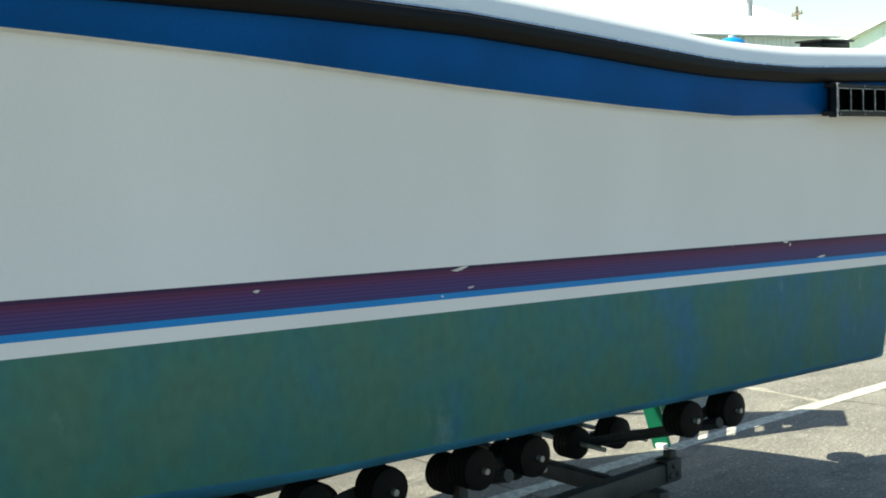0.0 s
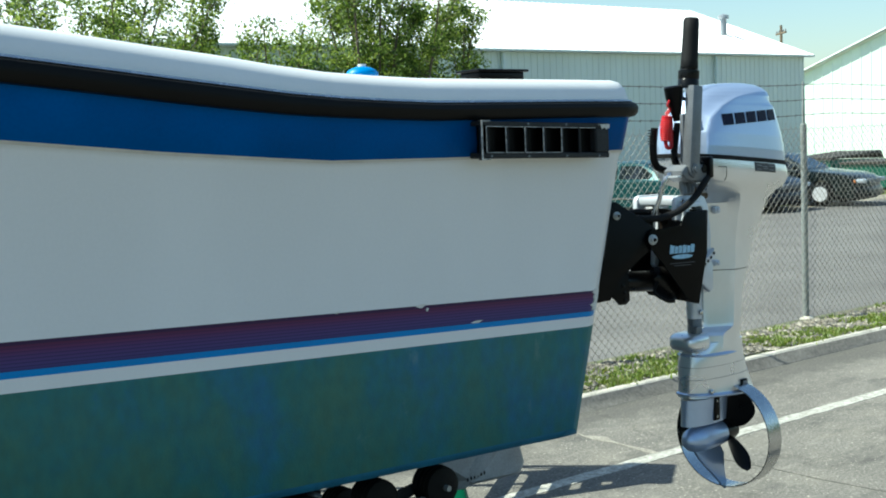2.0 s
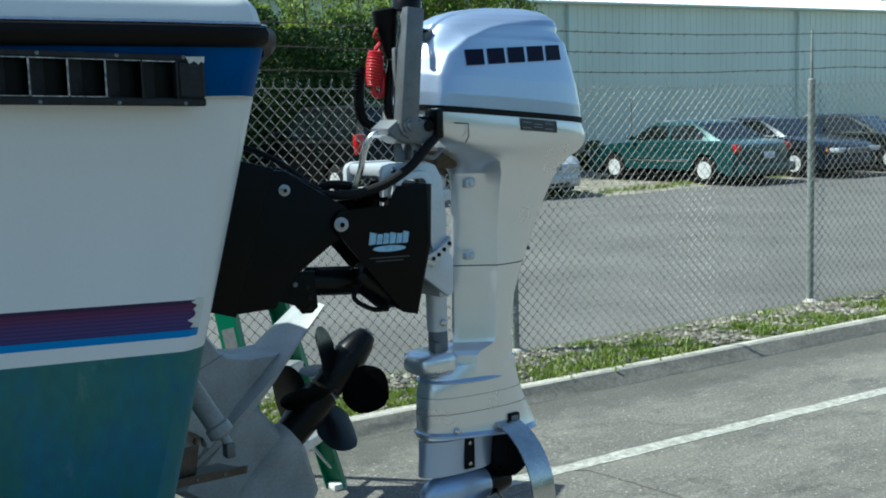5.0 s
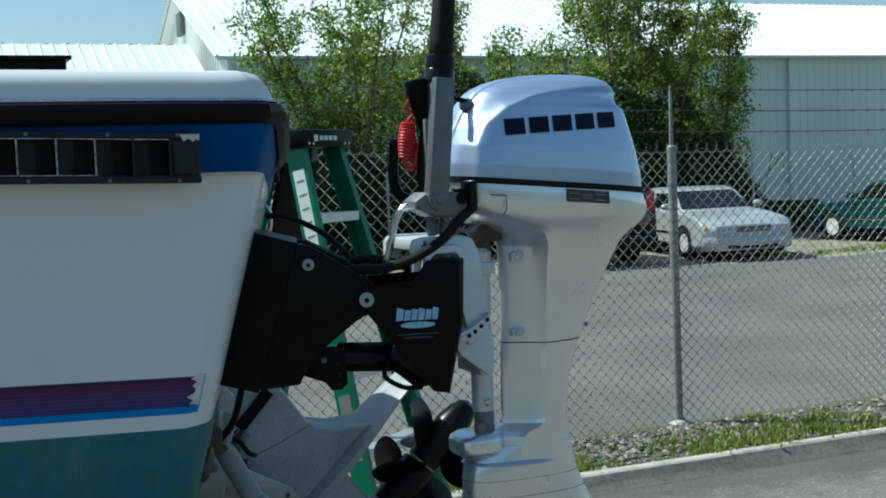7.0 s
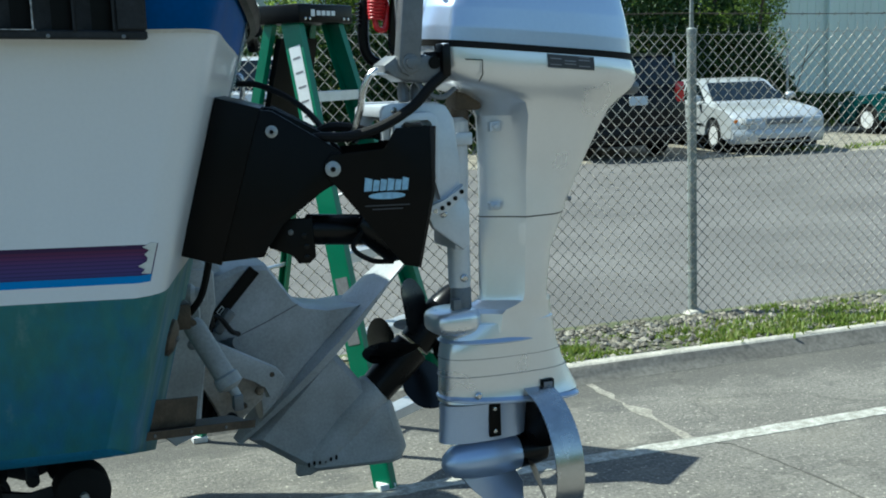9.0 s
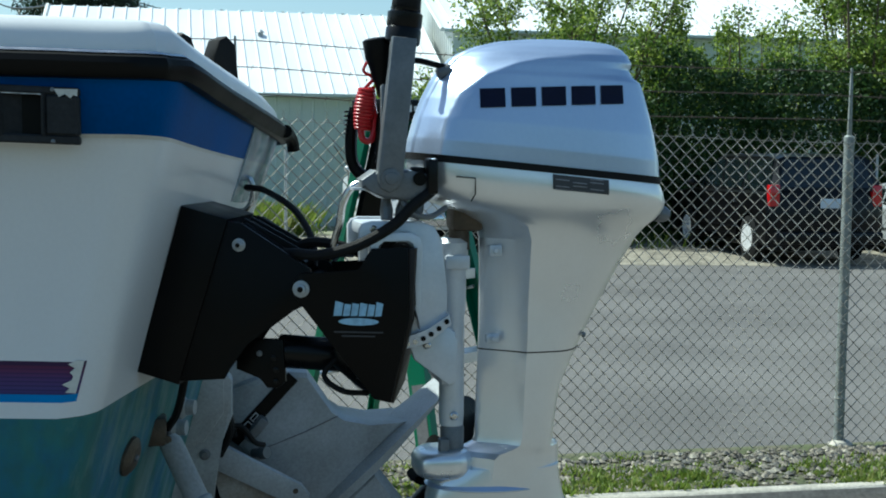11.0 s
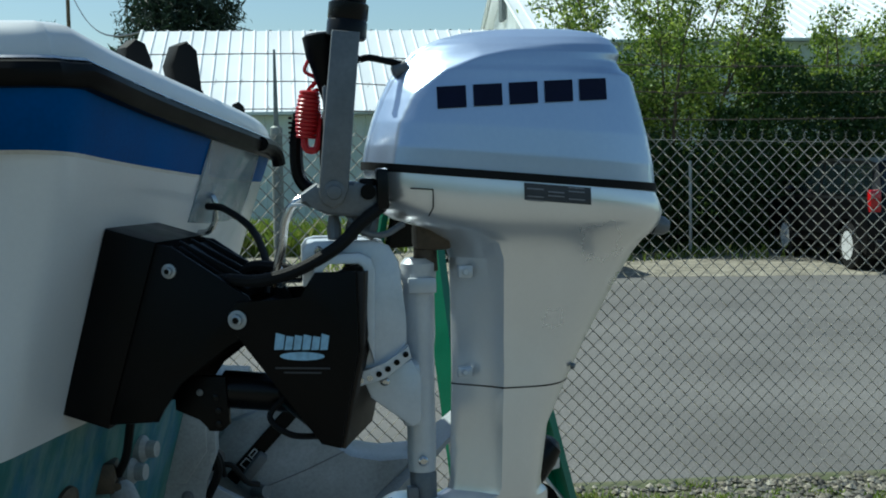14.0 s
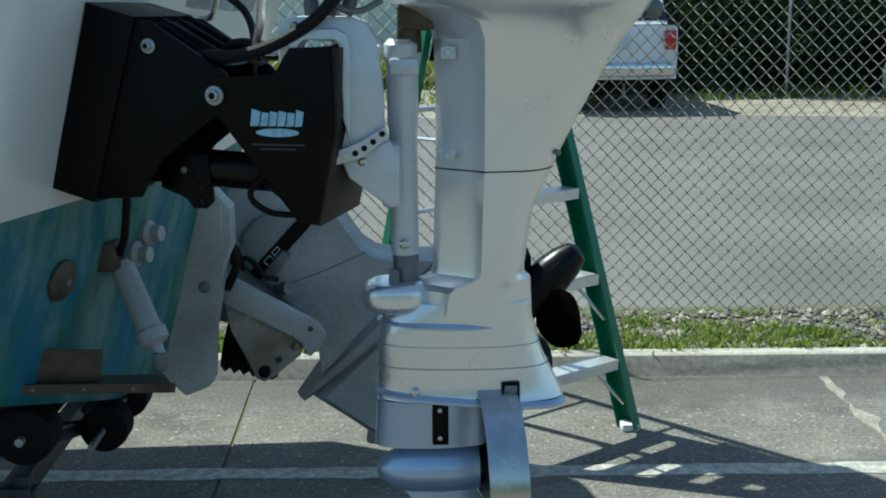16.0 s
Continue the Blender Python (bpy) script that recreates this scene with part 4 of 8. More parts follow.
# low fence posts at the back of the gravel
for i in range(7):
    pt = thing("far_post", (2.0 + 3.0 * i, 19.3, 0), "thin green-grey fence post before the hedge", "post", "posts before the hedge")
    bm = B()
    cyl(bm, (2.0 + 3.0 * i, 19.3, 0), (2.0 + 3.0 * i, 19.3, 1.8), 0.03, seg=10)
    part("shaft", bm, M_GALV, pt)
    bm = B()
    sph(bm, (2.0 + 3.0 * i, 19.3, 1.8), 0.034, 10, (1, 1, 0.6))
    part("cap", bm, M_GALV, pt)


# ---- boat ----
YC = 1.42
ZC = [(-6.6, 1.62), (-4.8, 1.36), (-3.6, 1.21), (-2.9, 1.15), (-2.34, 1.1), (-1.63, 1.065), (-0.92, 1.032), (-0.1, 1.0)]
ZB = [(-6.6, 2.22), (-4.5, 2.15), (-3.0, 2.04), (-2.56, 1.996), (-1.97, 1.925), (-1.4, 1.865), (-0.95, 1.826), (-0.5, 1.817), (0.4, 1.814)]
ZR = [(-6.6, 2.24), (-4.5, 2.2), (-3.0, 2.14), (-2.4, 2.108), (-1.97, 2.077), (-1.6, 2.036), (-1.3, 2.0), (-1.0, 1.968), (-0.65, 1.95), (0.4, 1.947)]
CAPH = [(-3.0, 0.1), (-1.2, 0.098), (-0.9, 0.088), (0.4, 0.086)]


def stern_x(z):
    return -0.105 + 0.27 * (z - 1.0)


def bulge(y):
    """Curve of the transom in plan, with a rounded quarter at either side."""
    d = max(0.0, min(y, 2 * YC - y))
    return 0.34 * (1 - ((y - YC) / YC) ** 2) + 0.062 * (1 - math.exp(-d / 0.022)) * math.exp(-d / 0.22)


def sag(y, z):
    """The sheer and the band drop towards the middle of the transom."""
    return -0.1 * max(0.0, min(1.0, (z - 1.5) / 0.45)) * (1 - ((y - YC) / YC) ** 2)


def bow_in(x, z):
    t = min(1.0, max(0.0, (-3.5 - x) / 3.1))
    return YC * t ** 1.9 * (1 - 0.35 * (z - 1.2) * (1 - t))


def row_z(k, x):
    if k == 0:
        return lerp_table(ZC, x)
    if k in (1, 2, 3, 4):
        return (1.297, 1.327, 1.342, 1.404)[k - 1] - 0.0515 * min(max(x, -5.0), 0.05)
    if k in (5, 6, 7):
        return lerp_table(ZB, x) + (-0.012, 0.0, 0.007)[k - 5]
    return lerp_table(ZR, x)


ROW_Y = (0.0, 0.0, 0.0, 0.0, 0.0, 0.0, -0.006, -0.018, -0.03)
STN = [-6.6, -6.2, -5.7, -5.1, -4.5, -4.0, -3.5] + [-3.2 + 3.2 * i / 22 for i in range(22)] + [-0.04, -0.014, 0.0]


def hull_point(k, i):
    x = STN[i]
    if i == len(STN) - 1:
        z = row_z(k, 0.0)
        for _ in range(4):
            z = row_z(k, stern_x(z))
        return Vector((stern_x(z), ROW_Y[k], z))
    x = x + (stern_x(row_z(k, x)) if x > -3.2 else 0) * max(0.0, (x + 3.2) / 3.2)
    z = row_z(k, x)
    lean = 0.25 * max(0.0, (-3.5 - x) / 3.1)
    return Vector((x - lean * (z - 1.6), ROW_Y[k] * min(1.0, (x + 6.6) / 1.5) + bow_in(x, z), z))


boat = thing("boat", (-2.5, YC, 0.6), "white motor boat with blue band and green bottom, on trailer", "boat")


def bottom_drop(d):
    """Depth of the bottom below the chine, d metres in from the side."""
    if d < 0.03:
        return 0.028 * d / 0.03
    if d < 0.7:
        return 0.028 + 0.212 * (d - 0.03) / 0.67
    return 0.24 + 0.12 * (d - 0.7) / (YC - 0.7)


def build_hull():
    bm = B()
    bands = [0, 1, 2, 3, 1, 1, 5, 4]
    nrow, last = 9, len(STN) - 1
    for side in (0, 1):
        def at(v):
            return (v.x, v.y if side == 0 else 2 * YC - v.y, v.z)
        g = [[bm.verts.new(at(hull_point(k, i))) for i in range(len(STN))] for k in range(nrow)]
        for k in range(nrow - 1):
            for i in range(last):
                f = bm.faces.new((g[k][i], g[k][i + 1], g[k + 1][i + 1], g[k + 1][i]))
                f.material_index = bands[k]
        # bottom: flat chine, then the V down to the keel
        flat = [bm.verts.new(at(Vector((v.co.x, (v.co.y if side == 0 else 2 * YC - v.co.y) + 0.03, v.co.z - 0.028)))) for v in g[0]]
        mid, keel = [], []
        for i, v in enumerate(g[0]):
            rise = max(0.0, (-4.2 - STN[i]) / 2.4)
            vy = v.co.y if side == 0 else 2 * YC - v.co.y
            mid.append(bm.verts.new(at(Vector((v.co.x, vy + (YC - vy) * 0.493, v.co.z - 0.24 * (1 - 0.8 * rise))))))
            keel.append(bm.verts.new((v.co.x + 0.1 * rise, YC, v.co.z - 0.36 * (1 - rise))))
        for i in range(last):
            f = bm.faces.new((g[0][i], g[0][i + 1], flat[i + 1], flat[i]))
            f.material_index = 6
            f = bm.faces.new((flat[i], flat[i + 1], mid[i + 1], mid[i]))
            f.material_index = 6
            f = bm.faces.new((mid[i], mid[i + 1], keel[i + 1], keel[i]))
            f.material_index = 6
    # transom: curved in plan, raked
    ny = 36
    corner = [hull_point(k, last).z for k in range(nrow)]
    zs = [0.57, 0.7, 0.85] + corner
    near = [0.0, 0.002, 0.005, 0.01, 0.018, 0.03, 0.05]
    cols = near + [2 * YC * j / ny for j in range(1, ny)] + [2 * YC - y for y in reversed(near)]
    ny = len(cols) - 1
    grid = []
    for z in zs:
        line = []
        for j in range(ny + 1):
            y = cols[j]
            zz = z
            if z < corner[0] - 0.01:
                # the lower edge follows the V of the bottom
                low = 1.0 - bottom_drop(min(y, 2 * YC - y))
                zz = low + (1.0 - low) * (z - 0.57) / 0.43
            off = ROW_Y[len(grid) - 3] if len(grid) > 2 else 0.0
            off *= max(0.0, 1 - min(y, 2 * YC - y) / 0.05)
            yy = y + (off if y < YC else -off)
            line.append(bm.verts.new((stern_x(zz) + bulge(y), yy, zz + sag(y, zz))))
        grid.append(line)
    # the bottom runs on under the curved transom
    under = [bm.verts.new((-0.13, v.co.y, v.co.z)) for v in grid[0]]
    for j in range(ny):
        f = bm.faces.new((under[j], under[j + 1], grid[0][j + 1], grid[0][j]))
        f.material_index = 6
    for a, (ra, rb) in enumerate(zip(grid, grid[1:])):
        for j in range(ny):
            f = bm.faces.new((ra[j], ra[j + 1], rb[j + 1], rb[j]))
            f.material_index = bands[a - 3] if a > 2 and (cols[j + 1] < 0.011 or cols[j] > 2 * YC - 0.011) else 0 if a < 4 else 4 if a == 10 else 5 if a == 9 else 1
    return bm


def fixed_hull():
    bm = build_hull()
    bmesh.ops.remove_doubles(bm, verts=bm.verts, dist=0.0015)
    return bm


hull = part("hull", fixed_hull(), [M_GREEN, M_GEL, M_CYAN, M_PURPLE, M_BLUE, M_TRIM, M_BOTTOM], boat, "white hull with blue band, purple stripe and green bottom paint", 1.3)


for x, z, w, h in ((-0.66, 1.437, 0.016, 0.004), (-0.64, 1.425, 0.004, 0.004), (-0.929, 1.452, 0.006, 0.003), (-0.466, 1.37, 0.02, 0.003), (-1.992, 1.5, 0.024, 0.0035), (-1.96, 1.452, 0.009, 0.0025), (-2.05, 1.441, 0.0035, 0.003), (-2.55, 1.515, 0.008, 0.0025)):
    bm = B()
    prism(bm, [(x + w * math.cos(a) * (1 + 0.3 * math.sin(3 * a)), z + h * math.sin(a) * (1 + 0.4 * math.sin(2 * a + 60 * x)) + 0.09 * w * math.cos(a)) for a in [2 * math.pi * j / 9 for j in range(9)]], -0.0012, 0.0)
    part("paint_chip", bm, M_TRIM, hull, "pale chip in the purple stripe")


bm = B()
rg = random.Random(8)
zz = [1.345 + 0.0075 * i for i in range(9)]
prism(bm, [(stern_x(z) + bulge(0.008), z) for z in zz] + [(stern_x(z) + bulge(0.008) - 0.012 - 0.016 * rg.random() ** 2, z + 0.002) for z in reversed(zz)], -0.0012, 0.003)
part("paint_chip", bm, M_TRIM, hull, "ragged pale end of the purple stripe")


def gunwale_path():
    """Outline of the sheer from bow to stern corner, round the transom and back."""
    pts = []
    xc = stern_x(1.947)
    for i in range(len(STN) - 1):
        v = hull_point(8, i)
        if v.x < xc - 0.15:
            pts.append(Vector((v.x, v.y, lerp_table(ZR, v.x))))
    side = len(pts) + 6
    for dx, y in ((-0.1, -0.03), (-0.045, -0.0295), (-0.01, -0.027), (0.016, -0.018), (bulge(0.006) + 0.006, 0.0), (bulge(0.03), 0.03)):
        pts.append(Vector((xc + dx, y, 1.947)))
    for j in range(1, 36):
        y = 2 * YC * j / 36
        pts.append(Vector((xc + bulge(y), y, 1.947 + 1.1 * sag(y, 1.947))))
    return pts + [Vector((p.x, 2 * YC - p.y, p.z)) for p in reversed(pts[:side])]


def sweep(bm, path, prof, closed=True):
    """Carries a profile of (inward, up) along the sheer."""
    rings = []
    for i, p in enumerate(path):
        d = path[min(i + 1, len(path) - 1)] - path[max(i - 1, 0)]
        d.z = 0
        d.normalize()
        inward = Vector((-d.y, d.x, 0))
        h = lerp_table(CAPH, p.x) / 0.09
        rings.append([p + inward * a + Vector((0, 0, b * h)) for a, b in prof])
    loft(bm, rings)


gpath = gunwale_path()
bm = B()
sweep(bm, gpath, [(0.0, -0.028), (-0.016, -0.026), (-0.026, -0.014), (-0.028, 0.002), (-0.022, 0.014), (-0.008, 0.02), (0.004, 0.02)])
part("rub_rail", bm, M_RUB, boat, "black vinyl rub rail along the sheer")
bm = B()
sweep(bm, gpath, [(-0.012, 0.021), (-0.006, 0.026), (0.0, 0.026), (0.0, 0.021)])
part("rub_rail_insert", bm, M_STEEL, boat, "thin bright strip over the rub rail")
bm = B()
sweep(bm, gpath, [(0.004, 0.0), (0.004, 0.03), (0.012, 0.06), (0.03, 0.082), (0.055, 0.09), (0.25, 0.094), (0.27, 0.085), (0.275, -0.25), (0.24, -0.25), (0.22, 0.0)])
part("gunwale", bm, M_CAP, boat, "white moulded gunwale cap")
bm = B()
box(bm, (-4.6, 0.24, 1.42), (-0.05, 2 * YC - 0.24, 1.46), 0.01)
part("cockpit_floor", bm, M_CAP, boat)
bm = B()
rings = []
for i in range(8):
    v = hull_point(8, i)
    h = min(0.2, YC - v.y - 0.005)
    rings.append([(v.x, v.y + 0.01, 2.26), (v.x, v.y + h * 0.9, 2.3), (v.x, YC, 2.34), (v.x, 2 * YC - v.y - h * 0.9, 2.3), (v.x, 2 * YC - v.y - 0.01, 2.26), (v.x, YC, 2.2)])
loft(bm, rings)
part("foredeck", bm, M_CAP, boat)


def build_vent():
    """Louvred engine-room vent, proud of the blue band."""
    def sk(x):
        return -0.033 * (x + 0.22)
    def bx(bm, x0, x1, y0, y1, z0, z1, bev=0.003):
        m = Matrix(((1, 0, 0, 0), (0, 1, 0, 0), (-0.033, 0, 1, -0.033 * 0.22), (0, 0, 0, 1)))
        box(bm, (x0, y0, z0), (x1, y1, z1), bev, 1, m)
    bm = B()
    bx(bm, -0.484, 0.03, -0.058, -0.016, 1.897, 1.911)
    bx(bm, -0.484, 0.03, -0.058, -0.016, 1.81, 1.826)
    bx(bm, -0.03, 0.03, -0.06, -0.016, 1.824, 1.899, 0.006)
    v = part("vent", bm, M_VENT, boat, "weathered dark grey louvred vent with chipped edges")
    bm = B()
    prism(bm, [(-0.462, -0.03), (-0.492, -0.076), (-0.488, -0.078), (-0.456, -0.032)], 1.814, 1.92, 0)
    for p in bm.verts:
        p.co = Vector((p.co.x, p.co.z, p.co.y))
    sc = part("scoop", bm, M_VENT, v, "flared forward end of the vent")
    for z in (1.814, 1.917):
        bm = B()
        prism(bm, [(-0.491, -0.076), (-0.462, -0.03), (-0.44, -0.03), (-0.44, -0.056)], z, z + 0.004, 0)
        for p in bm.verts:
            p.co = Vector((p.co.x, p.co.z, p.co.y))
        part("scoop_lip", bm, M_CHIP, sc, "chipped pale lip")
    bm = B()
    box(bm, (-0.4935, -0.0795, 1.814), (-0.4875, -0.0765, 1.92), 0.001, 1)
    part("scoop_edge", bm, M_CHIP, sc)
    bm = B()
    bx(bm, -0.47, -0.03, -0.037, -0.032, 1.822, 1.901, 0)
    part("backing", bm, M_BLACK, v)
    for i in range(7):
        x = -0.462 + i * 0.0715
        bm = B()
        arc = [(x + 0.034 * (j / 6) ** 1.6, -0.062 + 0.026 * j / 6) for j in range(7)]
        prism(bm, arc + [(a + 0.0035, c) for a, c in reversed(arc)], 1.824, 1.899, 0)
        for p in bm.verts:
            p.co = Vector((p.co.x, p.co.z, p.co.y + sk(p.co.x)))
        part("slat", bm, M_VENT, v)
        bm = B()
        box(bm, (x - 0.001, -0.0645, 1.826 + sk(x)), (x + 0.0022, -0.0615, 1.897 + sk(x)), 0.0008, 1)
        part("slat_edge", bm, M_CHIP if i < 5 else M_VENT, v, "chipped pale edge of the slat")
    bm = B()
    bx(bm, -0.46, -0.03, -0.0605, -0.0575, 1.8955, 1.8975, 0)
    bx(bm, -0.46, -0.17, -0.0605, -0.0575, 1.825, 1.827, 0)
    part("lip", bm, M_CHIP, v)
    bm = B()
    prism(bm, [(-0.012, 1.9), (0.028, 1.9), (0.027, 1.887), (0.02, 1.89), (0.016, 1.884), (0.006, 1.891), (-0.004, 1.886)], -0.0615, -0.06, 0)
    part("chip", bm, M_TRIM, v)
    for x, z in ((-0.44, 1.816), (-0.3, 1.905), (-0.3, 1.815), (-0.15, 1.905), (-0.15, 1.815), (-0.015, 1.906), (-0.015, 1.815)):
        bm = B()
        turned(bm, (x, -0.057, z + sk(x)), (0, -1, 0), [(0, 0.004), (0.002, 0.004), (0.003, 0.002)], 10)
        part("screw", bm, M_DGREY, v)


build_vent()

# transom fittings of the boat
TY = lambda y, z: stern_x(z) + bulge(y)
# the sky's reflection on the transom is laid on here as a thin film
bm = B()
film = []
for i in range(15):
    y = 0.6 + 0.033 * i
    lo, hi = 1.7 + 0.012 * noise.noise((y * 9, 0, 0)), 1.925
    film.append([(TY(y, z) + o + 0.002 * noise.noise((y * 22, z * 9, 1)), y, z + sag(y, z)) for z, o in ((lo, 0.004), (1.78, 0.006), (1.86, 0.006), (hi, 0.004), (hi, 0.002), (lo, 0.002))])
loft(bm, film)
part("peeling_film", bm, M_FILM, boat, "wrinkled pale film added to carry the transom's bright reflection")
bm = B()
turned(bm, (TY(0.33, 1.14) - 0.006, 0.33, 1.14), (0.92, -0.34, -0.25), [(0, 0.044), (0.014, 0.043), (0.022, 0.03), (0.024, 0.02)], 22)
an = part("zinc_anode", bm, M_GREASE, boat, "round corroded zinc anode on the transom")
bm = B()
turned(bm, (TY(0.33, 1.14) + 0.014, 0.323, 1.135), (0.92, -0.34, -0.25), [(0, 0.008), (0.006, 0.007), (0.008, 0.004)], 10)
part("bolt", bm, M_DGREY, an)
# trim tab with its ram
TAB_A, TAB_B = Vector((TY(0.3, 0.93) - 0.02, 0.27, 0.935)), Vector((0.3, 0.41, 0.885))
td = (TAB_B - TAB_A).normalized()
tu = Vector((0, 0, 1)).cross(td).normalized()
tabm = Matrix.Translation(TAB_A) @ Matrix(((td.x, tu.x, -td.z, 0), (td.y, tu.y, 0, 0), (td.z, tu.z, 1, 0), (0, 0, 0, 1)))
bm = B()
box(bm, (0, 0.0, -0.006), (0.32, 0.09, 0.0), 0.002, 1, tabm)
tab = part("trim_tab", bm, M_GREASE, boat, "stained steel trim tab plate")
bm = B()
box(bm, (0, -0.006, -0.014), (0.32, 0.0, 0.006), 0.001, 1, tabm)
part("flange", bm, M_GREASE, tab)
bm = B()
box(bm, (0.0, 0.03, 0.0), (0.17, 0.036, 0.07), 0.002, 1, tabm)
part("hinge_plate", bm, M_GREASE, tab)
for k in range(3):
    bm = B()
    cyl(bm, tabm @ Vector((0.03 + 0.1 * k, -0.006, -0.004)), tabm @ Vector((0.03 + 0.1 * k, -0.009, -0.004)), 0.004, seg=8)
    part("rivet", bm, M_DGREY, tab)
ra, rb = Vector((TY(0.5, 1.14) + 0.03, 0.5, 1.135)), Vector((0.255, 0.43, 0.95))
bm = B()
d = (rb - ra).normalized()
L = (rb - ra).length
turned(bm, ra, d, [(0, 0.018), (0.012, 0.026), (0.03, 0.027), (L - 0.06, 0.027), (L - 0.055, 0.033), (L - 0.03, 0.033), (L - 0.025, 0.024), (L - 0.02, 0.012), (L + 0.01, 0.011)])
ram = part("trim_tab_ram", bm, M_DRIVE, boat, "grey hydraulic ram of the trim tab")
bm = B()
box(bm, ra + Vector((-0.05, -0.03, -0.015)), ra + Vector((-0.002, 0.03, 0.05)), 0.006)
cyl(bm, ra + Vector((0, -0.03, 0)), ra + Vector((0, 0.03, 0)), 0.009, seg=10)
part("ram_bracket", bm, M_GREASE, ram)
bm = B()
box(bm, rb + Vector((-0.012, -0.016, -0.035)), rb + Vector((0.012, 0.016, 0.005)), 0.004)
part("clevis", bm, M_DGREY, ram)
bm = B()
tube(bm, curve_pts([(TY(0.42, 1.32) + 0.05, 0.42, 1.33), (TY(0.42, 1.27) + 0.055, 0.43, 1.27), (TY(0.45, 1.2) + 0.05, 0.46, 1.2), ra + Vector((0, 0, 0.02))]), 0.009)
part("ram_hose", bm, M_RUBBER, boat, "black hose down the transom")
for y, z in ((0.62, 1.13), (0.66, 1.17)):
    bm = B()
    turned(bm, (TY(y, z) - 0.005, y, z), (1, -0.3, 0), [(0, 0.03), (0.02, 0.03), (0.03, 0.02), (0.05, 0.018)], 14)
    part("through_hull", bm, M_DRIVE, boat)
# towing eye and cable
ex = TY(0.7, 1.69)
bm = B()
tube(bm, curve_pts([(ex - 0.01, 0.69, 1.73), (ex + 0.03, 0.68, 1.725), (ex + 0.035, 0.68, 1.68), (ex + 0.02, 0.68, 1.65), (ex - 0.01, 0.69, 1.645)]), 0.007)
part("towing_eye", bm, M_STEEL, boat, "bright steel towing eye on the transom")
bm = B()
tube(bm, curve_pts([(ex + 0.02, 0.66, 1.705), (ex + 0.06, 0.6, 1.7), (ex + 0.12, 0.5, 1.66), (ex + 0.15, 0.38, 1.6), (ex + 0.15, 0.32, 1.54)]), 0.008)
part("transom_cable", bm, M_RUBBER, boat, "black control cable from the transom")
bm = B()
ge = Vector((stern_x(1.94) + bulge(1.1) + 0.02, 1.1, 1.945 + 1.1 * sag(1.1, 1.947)))
tube(bm, curve_pts([ge + Vector((-0.02, -0.2, 0.005)), ge + Vector((0.0, -0.05, 0.0)), ge + Vector((0.015, 0.0, -0.02)), ge + Vector((0.02, 0.01, -0.045))]), 0.018, 10)
part("rail_end", bm, M_RUB, boat, "worn end of the rub rail")


def rod_chock(x, y, z, rz, size, sides=(-1, 1)):
    """Dark horns on a base, on the gunwale."""
    zc = z
    m = Matrix.Translation((x, y, zc)) @ Matrix.Rotation(rz, 4, "Z") @ Matrix.Scale(size, 4)
    t = thing("deck_chock", (x, y, zc), "dark grey rubber horned chock on the gunwale", "chock", "chocks on the gunwale")
    bm = B()
    box(bm, (-0.055, -0.025, 0.0), (0.055, 0.025, 0.014), 0.005, 2, m)
    part("base", bm, M_RUBBER, t)
    for s in sides:
        bm = B()
        prism(bm, [(s * 0.02, 0.01), (s * 0.012, 0.045), (s * 0.022, 0.072), (s * 0.036, 0.078), (s * 0.05, 0.066), (s * 0.056, 0.01)], -0.018, 0.018, 0.005, m)
        part("horn", bm, M_RUBBER, t)


rod_chock(0.25, 0.75, 2.03 + 1.1 * sag(0.75, 1.947), 0.5, 1.7)
rod_chock(0.36, 1.4, 2.0 + 1.1 * sag(1.4, 1.947), 0.1, 1.1, (1,))
tray = thing("rod_tray", (-0.29, 0.09, 2.036), "flat black tray lying on the gunwale", "tray")
bm = B()
box(bm, (-0.38, 0.05, 2.036), (-0.205, 0.13, 2.06), 0.005)
part("body", bm, M_BLACK, tray)
bm = B()
box(bm, (-0.39, 0.04, 2.058), (-0.195, 0.14, 2.066), 0.003)
part("rim", bm, M_BLACK, tray)
fl = thing("blue_float", (-0.7, 0.16, 2.04), "small round blue float on the gunwale", "float")
bm = B()
sph(bm, (-0.7, 0.16, 2.055), 0.039, 18, (1.2, 1, 0.6))
part("shell", bm, M_CYAN, fl)
bm = B()
cyl(bm, (-0.7, 0.16, 2.075), (-0.7, 0.16, 2.084), 0.011)
part("cap", bm, M_CAP, fl)


# ---- bracket for the kicker engine ----
BR = Matrix.Translation((0.2, 0.215, 0)) @ Matrix.Rotation(radians(-16), 4, "Z")
bracket = thing("outboard_bracket", (0.25, 0.32, 1.3), "black folding outboard bracket bolted to the transom", "bracket")


def bplate(name, outline, y0, y1, material, parent=None, label="", bev=0.003):
    bm = B()
    prism(bm, outline, y0, y1, bev, BR)
    return part(name, bm, material, parent or bracket, label)


WID = 0.235
bplate("mounting_block", [(0.004, 1.682), (-0.094, 1.338), (-0.005, 1.312), (0.1, 1.655)], -0.005, WID + 0.005, M_BLACK, None, "thick black mounting block")
FIX = [(0.092, 1.652), (0.125, 1.648), (0.268, 1.556), (0.285, 1.53), (0.283, 1.5), (0.262, 1.482), (0.225, 1.468), (0.135, 1.4), (0.1, 1.345), (0.09, 1.325), (-0.012, 1.318)]
